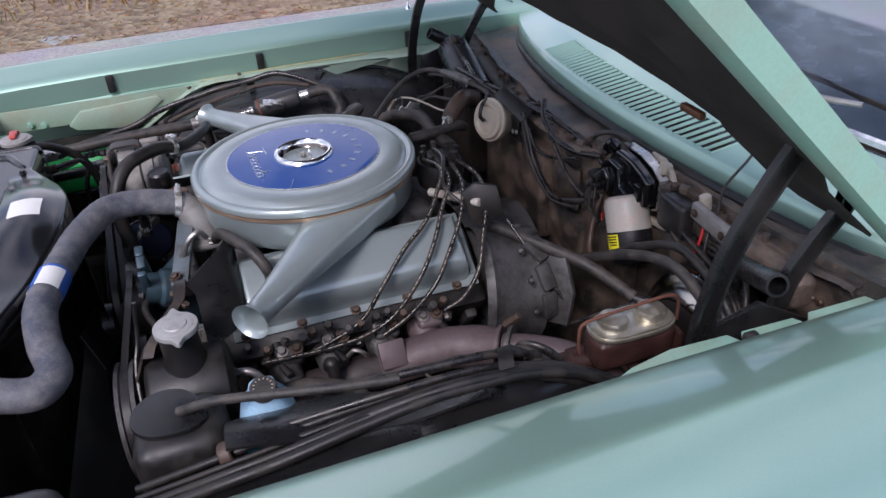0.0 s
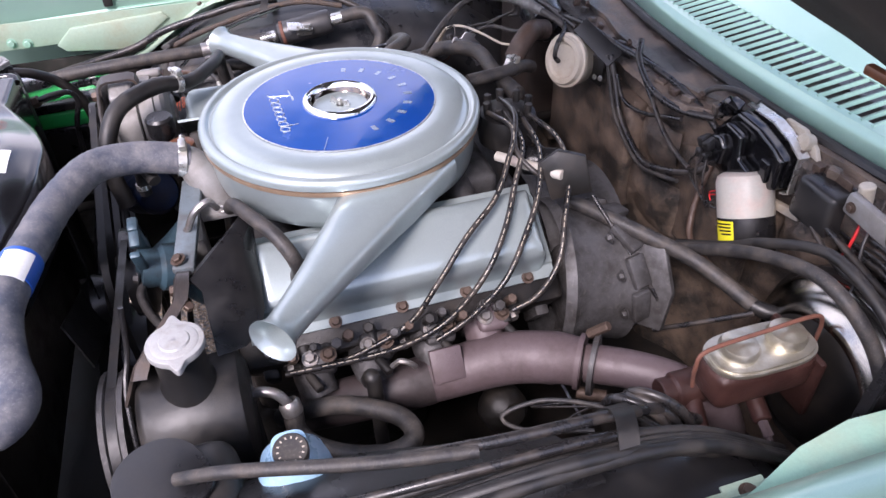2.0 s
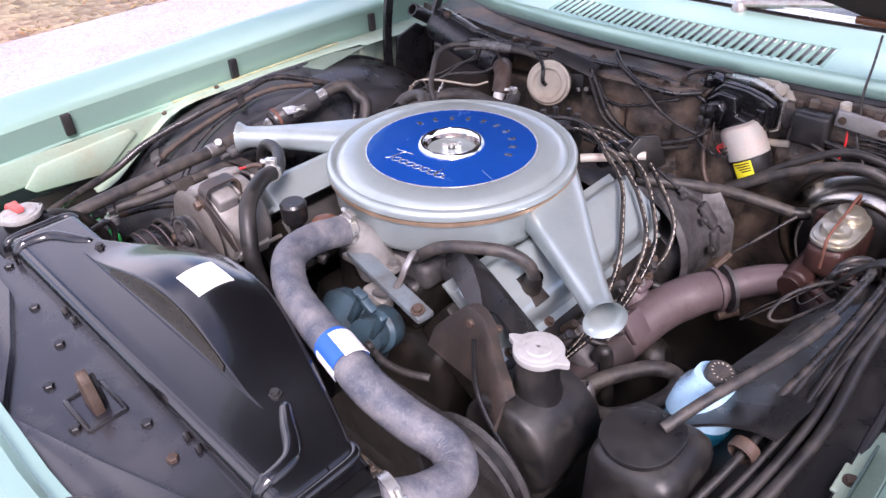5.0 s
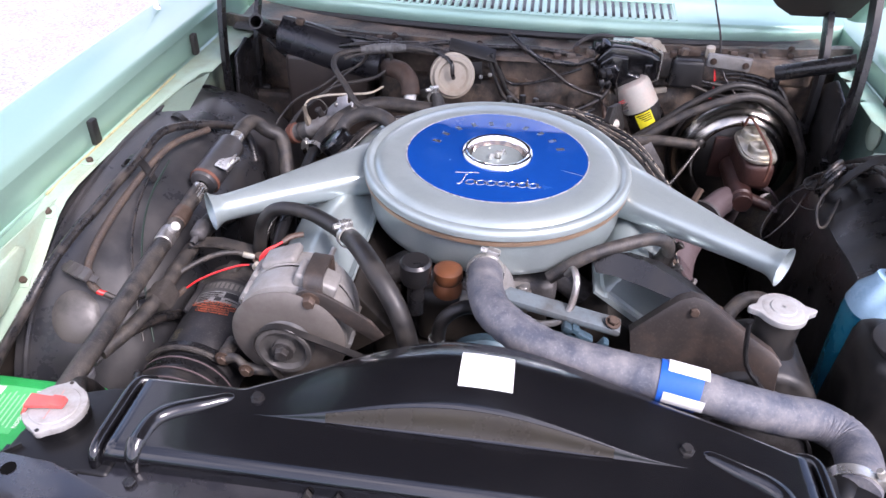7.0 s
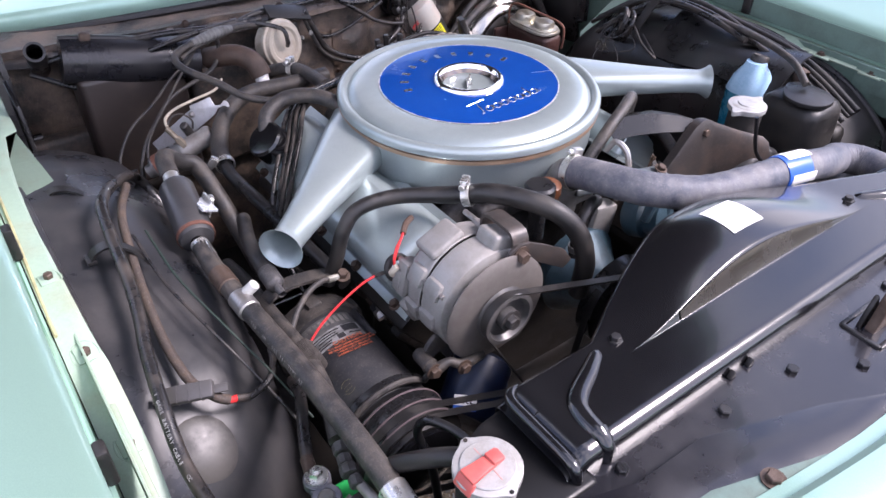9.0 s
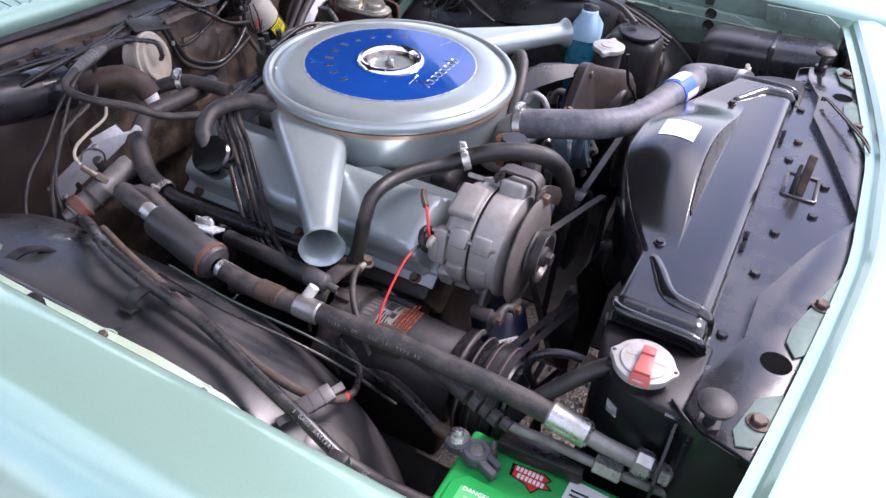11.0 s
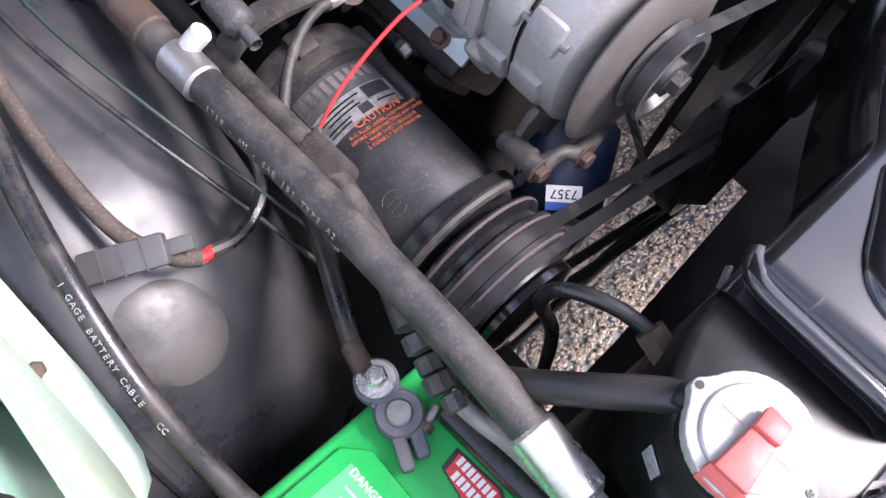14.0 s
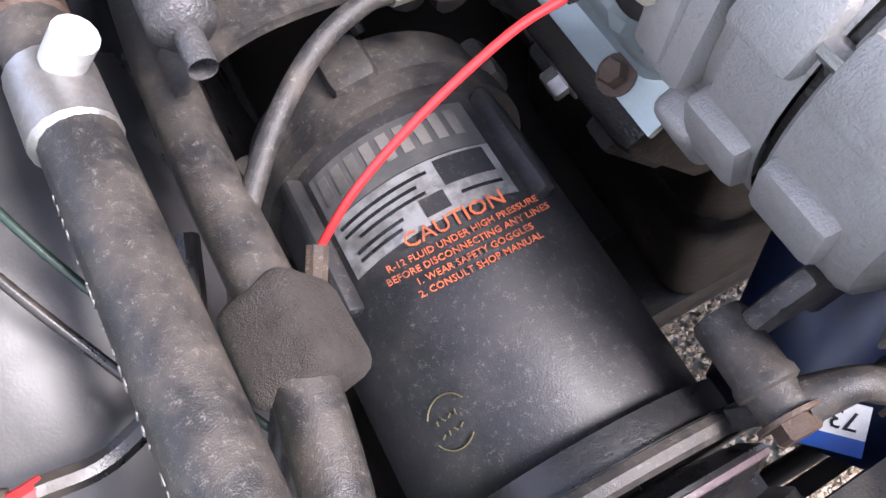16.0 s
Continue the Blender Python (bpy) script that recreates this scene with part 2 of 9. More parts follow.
M_GROUND = two_tone("fine_grey_gravel", (0.23, 0.218, 0.21), (0.46, 0.44, 0.425), 90, 0.9, 0.6, 0.006)
M_VERGE = two_tone("leaf_litter", (0.12, 0.06, 0.03), (0.36, 0.24, 0.13), 16, 0.95, 0.9, 0.03)


def by_island(name, colours, rough=0.85):
    m = bpy.data.materials.new(name)
    m.use_nodes = True
    n, l = m.node_tree.nodes, m.node_tree.links
    g, r = n.new("ShaderNodeNewGeometry"), n.new("ShaderNodeValToRGB")
    while len(r.color_ramp.elements) < len(colours):
        r.color_ramp.elements.new(0.5)
    for k, c in enumerate(colours):
        r.color_ramp.elements[k].position = k / (len(colours) - 1)
        r.color_ramp.elements[k].color = (*c, 1)
    l.new(g.outputs["Random Per Island"], r.inputs["Fac"])
    l.new(r.outputs["Color"], n["Principled BSDF"].inputs["Base Color"])
    n["Principled BSDF"].inputs["Roughness"].default_value = rough
    return m


M_PEBBLE = by_island("mixed_pebbles", [(0.22, 0.155, 0.10), (0.46, 0.35, 0.25), (0.66, 0.54, 0.41), (0.33, 0.245, 0.17), (0.74, 0.65, 0.53)])
M_LEAF = by_island("dry_grass_and_leaves", [(0.10, 0.10, 0.03), (0.30, 0.20, 0.09), (0.34, 0.13, 0.05), (0.16, 0.15, 0.05), (0.42, 0.32, 0.18)])


# ---- shapes ----
def thing(name, base, label, category, group="", kind=""):
    ob = new(name)
    ob.location = base
    ob.empty_display_size = 0.05
    return tagged(ob, label, category, group, kind)


def root_place(ob):
    p = Vector((0, 0, 0))
    while ob:
        p += Vector(ob.location)
        ob = ob.parent
    return p


def part(name, bm, material, parent=None, label="", sharp=38):
    """Links a bmesh, given in world metres, as one mesh object under a thing or a part."""
    me = bpy.data.meshes.new(name)
    if parent:
        bmesh.ops.translate(bm, verts=bm.verts, vec=-root_place(parent))
    bmesh.ops.recalc_face_normals(bm, faces=bm.faces)
    bm.to_mesh(me)
    bm.free()
    me.materials.append(material)
    me.polygons.foreach_set("use_smooth", [True] * len(me.polygons))
    me.set_sharp_from_angle(angle=radians(sharp))
    ob = new(name, me)
    if parent:
        ob.parent = parent
    if label:
        ob["label"] = label
    return ob


def B():
    return bmesh.new()


def spline(pts, steps=6):
    """A smooth line through the points."""
    p = [Vector(q) for q in pts]
    if len(p) < 3 or steps < 2:
        return p
    p = [2 * p[0] - p[1]] + p + [2 * p[-1] - p[-2]]
    out = []
    for a, b, c, d in zip(p, p[1:], p[2:], p[3:]):
        for k in range(steps):
            t = k / steps
            out.append(0.5 * ((2 * b) + (c - a) * t + (2 * a - 5 * b + 4 * c - d) * t * t + (3 * b - a - 3 * c + d) * t**3))
    return out + [p[-2]]


def tube(bm, pts, r, n=10, steps=6, ripple=0.0, pitch=0.0):
    """A round hose, wire or pipe along a smooth line; r may be one radius or one for each point."""
    line = spline(pts, steps)
    rr = [r] * len(line)
    if isinstance(r, (list, tuple)):
        rr = [float(v) for v in np.interp(np.linspace(0, len(r) - 1, len(line)), range(len(r)), r)]
    t0 = (line[1] - line[0]).normalized()
    side = t0.orthogonal().normalized()
    rings, gone = [], 0.0
    for k, q in enumerate(line):
        t = (line[min(k + 1, len(line) - 1)] - line[max(k - 1, 0)]).normalized()
        side = (side - t * side.dot(t)).normalized()
        up = t.cross(side)
        gone += (q - line[k - 1]).length if k else 0
        w = rr[k] * (1 + (ripple * math.sin(gone / pitch * 2 * math.pi) if ripple else 0))
        rings.append([bm.verts.new(q + w * (math.cos(a) * side + math.sin(a) * up)) for a in np.linspace(0, 2 * math.pi, n, endpoint=False)])
    for a, b in zip(rings, rings[1:]):
        for k in range(n):
            bm.faces.new((a[k], a[(k + 1) % n], b[(k + 1) % n], b[k]))
    bm.faces.new(rings[0][::-1])
    bm.faces.new(rings[-1])
    return bm


def axis(origin, way, spin=0):
    """A pose at origin whose z points along way."""
    q = Vector(way).normalized().to_track_quat("Z", "Y")
    return Matrix.Translation(origin) @ q.to_matrix().to_4x4() @ pose(0, 0, 0, 0, 0, spin)


def lathe(bm, profile, m=None, n=32, caps=False):
    """Turns rows of radius and height about z; a hollow ring closes on itself, caps fill the ends."""
    m = m or Matrix()
    rings = []
    for r, h in profile:
        if r < 1e-6:
            rings.append([bm.verts.new(m @ Vector((0, 0, h)))])
        else:
            rings.append([bm.verts.new(m @ Vector((r * math.cos(a), r * math.sin(a), h))) for a in np.linspace(0, 2 * math.pi, n, endpoint=False)])
    (r0, h0), (r1, h1) = profile[0], profile[-1]
    loop = not caps and r0 > 1e-6 and r1 > 1e-6 and math.hypot(r0 - r1, h0 - h1) < 0.03
    for a, b in zip(rings, rings[1:] + (rings[:1] if loop else [])):
        for k in range(n):
            f = [a[k % len(a)], a[(k + 1) % len(a)], b[(k + 1) % len(b)], b[k % len(b)]]
            f = list(dict.fromkeys(f))
            if len(f) > 2:
                bm.faces.new(f)
    for ring in (rings[0], rings[-1]):
        if caps and len(ring) > 2:
            bm.faces.new(ring)
    return bm


def rod(bm, a, b, r, n=12, soft=0.15):
    a, b = Vector(a), Vector(b)
    h = (b - a).length
    e = min(r, h / 2) * soft
    return lathe(bm, [(r - e, 0), (r, e), (r, h - e), (r - e, h)], axis(a, b - a), n, True)


def box(bm, size, m=None, bevel=0.004, seg=2, taper=1.0):
    """A block with softened edges, centred on m."""
    b2 = bmesh.new()
    bmesh.ops.create_cube(b2, size=1)
    for v in b2.verts:
        k = taper if v.co.z > 0 else 1
        v.co = Vector((v.co.x * size[0] * k, v.co.y * size[1] * k, v.co.z * size[2]))
    if bevel:
        bmesh.ops.bevel(b2, geom=b2.edges[:] + b2.verts[:], offset=min(bevel, min(size) * 0.45), segments=seg, profile=0.5, affect="EDGES")
    return join(bm, b2, m)


def join(bm, b2, m=None):
    m = m or Matrix()
    made = {v: bm.verts.new(m @ v.co) for v in b2.verts}
    for f in b2.faces:
        bm.faces.new([made[v] for v in f.verts])
    b2.free()
    return bm


def prism(bm, outline, h, m=None, bevel=0.0, seg=2):
    """An outline in x and y, raised by h."""
    b2 = bmesh.new()
    low = [b2.verts.new((x, y, 0)) for x, y in outline]
    f = b2.faces.new(low)
    top = bmesh.ops.extrude_face_region(b2, geom=[f])
    bmesh.ops.translate(b2, verts=[g for g in top["geom"] if isinstance(g, bmesh.types.BMVert)], vec=(0, 0, h))
    if bevel:
        bmesh.ops.bevel(b2, geom=b2.edges[:], offset=bevel, segments=seg, profile=0.5, affect="EDGES", clamp_overlap=True)
    return join(bm, b2, m)


def sheet(bm, fn, us, vs, th=0.002):
    """A pressed panel: fn(u, v) gives the upper skin, th the thickness below it."""
    us, vs = list(us), list(vs)
    top = [[Vector(fn(u, v)) for v in vs] for u in us]
    nu, nv = len(us), len(vs)

    def normal(i, j):
        a = top[min(i + 1, nu - 1)][j] - top[max(i - 1, 0)][j]
        b = top[i][min(j + 1, nv - 1)] - top[i][max(j - 1, 0)]
        c = a.cross(b)
        return c.normalized() if c.length > 1e-12 else Vector((0, 0, 1))

    up = [[bm.verts.new(top[i][j]) for j in range(nv)] for i in range(nu)]
    dn = [[bm.verts.new(top[i][j] - th * normal(i, j)) for j in range(nv)] for i in range(nu)]
    for i in range(nu - 1):
        for j in range(nv - 1):
            bm.faces.new((up[i][j], up[i + 1][j], up[i + 1][j + 1], up[i][j + 1]))
            bm.faces.new((dn[i][j], dn[i][j + 1], dn[i + 1][j + 1], dn[i + 1][j]))
    for i in range(nu - 1):
        for j in (0, nv - 1):
            bm.faces.new((up[i][j], up[i + 1][j], dn[i + 1][j], dn[i][j]))
    for j in range(nv - 1):
        for i in (0, nu - 1):
            bm.faces.new((up[i][j], up[i][j + 1], dn[i][j + 1], dn[i][j]))
    return bm


def hexbolt(bm, at, way=(0, 0, 1), r=0.007, h=0.006, washer=True):
    m = axis(at, way, 17)
    if washer:
        lathe(bm, [(0, 0), (r * 1.5, 0), (r * 1.5, 0.0015), (0, 0.0015)], m, 16)
    lathe(bm, [(0, 0), (r, 0), (r, h * 0.85), (r * 0.85, h), (0, h)], m, 6)
    return bm


def band(bm, at, way, r, w=0.011, screw=(0, 0, 1)):
    """A hose clamp: the strap and its worm screw."""
    m = axis(at, way)
    lathe(bm, [(r, -w / 2), (r + 0.0016, -w / 2), (r + 0.0016, w / 2), (r, w / 2)], m, 28)
    s = Vector(screw) - Vector(way).normalized() * Vector(screw).dot(Vector(way).normalized())
    s.normalize()
    c = Vector(at) + s * (r + 0.006)
    t = Vector(way).normalized().cross(s)
    box(bm, (0.011, 0.012, 0.018), axis(c, t), 0.002)
    rod(bm, c + t * 0.006, c + t * 0.018, 0.004, 8)
    return bm


def lettering(words, size, m, material, parent, name="lettering", depth=0.0003, label=""):
    cu = bpy.data.curves.new(name, "FONT")
    cu.body, cu.size, cu.align_x, cu.align_y, cu.extrude, cu.resolution_u = words, size, "CENTER", "CENTER", depth, 2
    tmp = bpy.data.objects.new("tmp", cu)
    scene.collection.objects.link(tmp)
    me = bpy.data.meshes.new_from_object(tmp.evaluated_get(bpy.context.evaluated_depsgraph_get()))
    bpy.data.objects.remove(tmp)
    me.transform(Matrix.Translation(-root_place(parent)) @ m)
    me.materials.append(material)
    ob = new(name, me)
    ob.parent = parent
    if label:
        ob["label"] = label
    return ob


def lerp(a, b, t):
    return a + (b - a) * t


# ---- ground ----
bm = B()
sheet(bm, lambda u, v: (u, v, 0.0), [-300, -40, -10, -5.2, -4.6, -3, 0, 3, 10, 40, 300], [-300, -40, -10, -4, 0, 4, 10, 40, 300], 0.05)
tagged(part("ground", bm, M_GROUND), "pale grey packed fine gravel ground", "ground", kind="structure")
bm = B()
sheet(bm, lambda u, v: (u, v, 0.006 + 0.10 * min(1, max(0, (-4.75 + 0.18 * math.sin(v * 1.7) - u) / 1.6)) + 0.02 * noise.noise((u * 3, v * 3, 0))), np.linspace(-14, -4.55, 40), np.linspace(-8, 14, 110), 0.05)
tagged(part("verge", bm, M_VERGE), "brown roadside verge covered with dry leaf litter", "verge", kind="structure")
bm = B()
rng = random.Random(4)
for k in range(5200):
    x, y = -4.55 - abs(rng.gauss(0, 1.5)), rng.uniform(-4, 8)
    c = Vector((x, y, 0.01 + 0.1 * min(1, max(0, (-4.75 - x) / 1.6))))
    s, h = rng.uniform(0.02, 0.06), rng.uniform(0.01, 0.16 if x < -5.3 else 0.03)
    a = rng.uniform(0, 6.28)
    d = Vector((math.cos(a), math.sin(a), 0)) * s
    q = [bm.verts.new(c + e) for e in (-d * 0.3, d * 0.3, d + Vector((0, 0, h)))]
    bm.faces.new(q)
tagged(part("dry_grass", bm, M_LEAF), "dry autumn grass and fallen leaves on the verge", "grass", kind="stuff")
bm = B()
rng = random.Random(9)
for k in range(26000):
    x, y = rng.uniform(-0.75, 0.75), rng.uniform(-0.75, -0.05)
    s = rng.uniform(0.0028, 0.0065)
    vs = [bm.verts.new((x + s * a * rng.uniform(0.7, 1.2), y + s * b * rng.uniform(0.7, 1.2), 0.003 + s * (0.35 + c * 0.45))) for a, b, c in ((1, 0, 0), (0, 1, 0), (-1, 0, 0), (0, -1, 0), (0.1, 0, 1))]
    for i in range(4):
        bm.faces.new((vs[i], vs[(i + 1) % 4], vs[4]))
tagged(part("pebbles", bm, M_PEBBLE, sharp=10), "loose brown and tan pebbles under the car", "pebbles", kind="stuff")


# ---- car shell ----
XP, XD = -0.692, 0.758  # inner lips of the two fenders


def fender(s, lip, label):
    f = thing("fender", (lip + s * 0.15, 0.2, 0), label, "fender", "front fenders")
    prof = [(-0.004, 0.832), (0.0, 0.836), (0.0, 0.878), (0.005, 0.886), (0.02, 0.894), (0.06, 0.912), (0.086, 0.9225), (0.094, 0.924), (0.104, 0.9225), (0.16, 0.914), (0.215, 0.896), (0.25, 0.866), (0.268, 0.82), (0.275, 0.74), (0.262, 0.6), (0.24, 0.35), (0.22, 0.25)]
    if s > 0:
        prof[3:9] = [(0.008, 0.888), (0.024, 0.896), (0.075, 0.917), (0.112, 0.929), (0.121, 0.9305), (0.130, 0.929)]
        prof[9] = (0.170, 0.921)
    else:
        prof[2:6] = [(0.0, 0.888), (0.005, 0.895), (0.02, 0.902), (0.06, 0.9155)]
        prof[9:] = [(0.125, 0.910), (0.145, 0.890), (0.160, 0.860), (0.172, 0.81), (0.19, 0.74), (0.185, 0.6), (0.17, 0.35), (0.16, 0.25)]
    ys = [-0.80, -0.72, -0.6, -0.4, -0.2, 0, 0.2, 0.4, 0.6, 0.8, 1.2, 1.8]

    def skin(v, y):
        k = int(v)
        a, b = prof[k], prof[min(k + 1, len(prof) - 1)]
        e, z = lerp(a[0], b[0], v - k), lerp(a[1], b[1], v - k)
        z -= 0.05 * max(0, (-y - 0.5)) ** 1.0 * (0.4 + 2 * e) + 0.012 * abs(y - 0.25) * (1 if y < 0.25 else 0.2)
        return (lip + s * (e - 0.03 * max(0, -y - 0.55) * 2), y, z + 0.008)

    bm = B()
    sheet(bm, skin, range(len(prof)), ys, 0.0022 if s > 0 else -0.0022)
    part("skin", bm, M_MINT, f, "glossy metallic mint green outer panel", 30)
    # Extra sheet over the driver's inner wall, coloured as if in shade.
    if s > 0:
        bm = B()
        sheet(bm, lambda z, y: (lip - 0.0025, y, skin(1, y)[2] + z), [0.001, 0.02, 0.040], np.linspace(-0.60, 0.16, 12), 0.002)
        part("shaded_inner_wall", bm, M_MINT_SHADE, f, "inner wall below the fender crown, mint darkened for shade")
    # folded ledge under the lip
    if s > 0:
        bm = B()
        sheet(bm, lambda u, y: (lip - s * u, y, 0.834 - 0.15 * u - (0.012 * abs(y - 0.25) if y < 0.25 else 0)), [-0.006, 0.0, 0.02, 0.034], np.linspace(-0.62, 0.74, 16), 0.002)
        part("ledge", bm, M_SAGE, f, "dusty sage green bolted ledge")
    else:
        edge = [(0.74, -0.616), (0.60, -0.617), (0.46, -0.620), (0.345, -0.622), (0.335, -0.640), (0.25, -0.650), (0.167, -0.6555), (0.06, -0.656), (-0.036, -0.6555), (-0.12, -0.654), (-0.16, -0.653), (-0.19, -0.6508), (-0.205, -0.6485), (-0.24, -0.647), (-0.275, -0.6462), (-0.30, -0.6455), (-0.33, -0.647), (-0.35, -0.649), (-0.365, -0.655), (-0.375, -0.668)]

        def ledge_z(y):
            """The height of the ledge: level over the wheel, then falling away forwards."""
            z = [(0.74, 0.838), (0.25, 0.842), (-0.12, 0.840), (-0.17, 0.834), (-0.205, 0.820), (-0.288, 0.769), (-0.33, 0.740), (-0.44, 0.690)]
            for a, b in zip(z, z[1:]):
                if y >= b[0]:
                    return lerp(a[1], b[1], (a[0] - y) / (a[0] - b[0]))
            return z[-1][1]

        bm = B()
        sheet(bm, lambda k, u: (lerp(lip + 0.006, edge[k][1], u), edge[k][0], ledge_z(edge[k][0]) - 0.003 * max(0, u - 0.9) * 10), range(len(edge)), [0, 0.3, 0.6, 0.9, 1.0], -0.002)
        led = part("ledge", bm, M_SAGE, f, "pale sage green bolted ledge with a wavy edge")
        bm = B()
        sheet(bm, lambda y, v: (lip + 0.003 * v, y, lerp(skin(1, y)[2], ledge_z(y) - 0.002, v)), np.linspace(-0.375, 0.2, 24), [0, 0.5, 1], 0.002)
        part("inner_wall", bm, M_MINT_IN, f, "mint green wall between lip and ledge")
        for x, y, tilt in ((-0.665, -0.191, 21), (-0.6625, -0.287, 32), (-0.6675, -0.060, 0)):
            m = pose(x, y, ledge_z(y) + 0.0022, tilt, 0, 4)
            bm = B()
            box(bm, (0.021, 0.022, 0.004), m, 0.0014)
            part("clip_pad", bm, M_SAGE, led, "raised square clip pad")
            bm = B()
            hexbolt(bm, m @ Vector((0.001, 0, 0.002)), m.to_3x3() @ Vector((0, 0, 1)), 0.0055, 0.006, False)
            part("bolt", bm, M_OLDBOLT, led, "rusty hex bolt")
            bm = B()
            tube(bm, [m @ Vector((0.014 * math.cos(a), 0.017 * math.sin(a), -0.0012)) for a in np.linspace(-0.4, 4.2, 12)], 0.0012, 6, 2)
            part("pressed_ring", bm, M_SAGE, led, "shallow pressed ring")
        bm = B()
        q = [bm.verts.new(v) for v in ((-0.624, 0.340, 0.8385), (-0.680, 0.155, 0.8405), (-0.605, 0.165, 0.822))]
        bmesh.ops.solidify(bm, geom=[bm.faces.new(q)], thickness=0.003)
        part("gusset", bm, M_SAGE, f, "pale mint gusset at the wheelhouse")
    for y in (-0.378, 0.002, 0.42):
        bm = B()
        box(bm, (0.011, 0.019, 0.045), pose(lip - s * 0.005, y, 0.866, 0, 0, 0), 0.003)
        part("bump_stop", bm, M_RUBBER, f, "black rubber stop")
    for y in (-0.30, -0.195, -0.04, 0.10, 0.22) if s > 0 else ():
        bm = B()
        box(bm, (0.026, 0.044, 0.004), pose(lip - s * 0.027, y, 0.828 - 0.012 * abs(y - 0.25), 0, s * 8, 0), 0.0015)
        part("clip_pad", bm, M_SAGE, f, "raised square clip pad")
        bm = B()
        hexbolt(bm, (lip - s * 0.027, y, 0.831 - 0.012 * abs(y - 0.25)), (0, 0, 1), 0.006, 0.006)
        part("bolt", bm, M_OLDBOLT, f, "rusty hex bolt")
    return f


bm = B()
prism(bm, [(0.752, 0.17), (0.752, 0.72), (0.708, 0.72), (0.7065, 0.56), (0.726, 0.542), (0.708, 0.532), (0.7055, 0.452), (0.722, 0.440), (0.704, 0.430), (0.7005, 0.345), (0.712, 0.282), (0.734, 0.225)], 0.003, pose(0, 0, 0.842), 0.001)
REAR_LEDGE = bm
fender_p = fender(-1, XP, "mint green metallic front fender with black rubber stops and an aerial")
fender_d = fender(1, XD, "mint green metallic front fender beside the brake cylinder")
bm = B()
tube(bm, [(XP + 0.010 + 0.002 * math.sin(9 * y), y, 0.846 - 0.004 * (y - 0.25) ** 2 * 10) for y in np.linspace(0.30, -0.16, 14)], 0.0022, 6, 2)
part("sealer_bead", bm, mat("yellowed_sealer", (0.42, 0.40, 0.22), 0.6, 0, (0.25, 0.22, 0.12), 0.6, 40, 300, 0.2), fender_p, "yellowed sealer bead")
part("rear_ledge", REAR_LEDGE, M_MINT_IN, fender_d, "pale mint green stepped ledge")


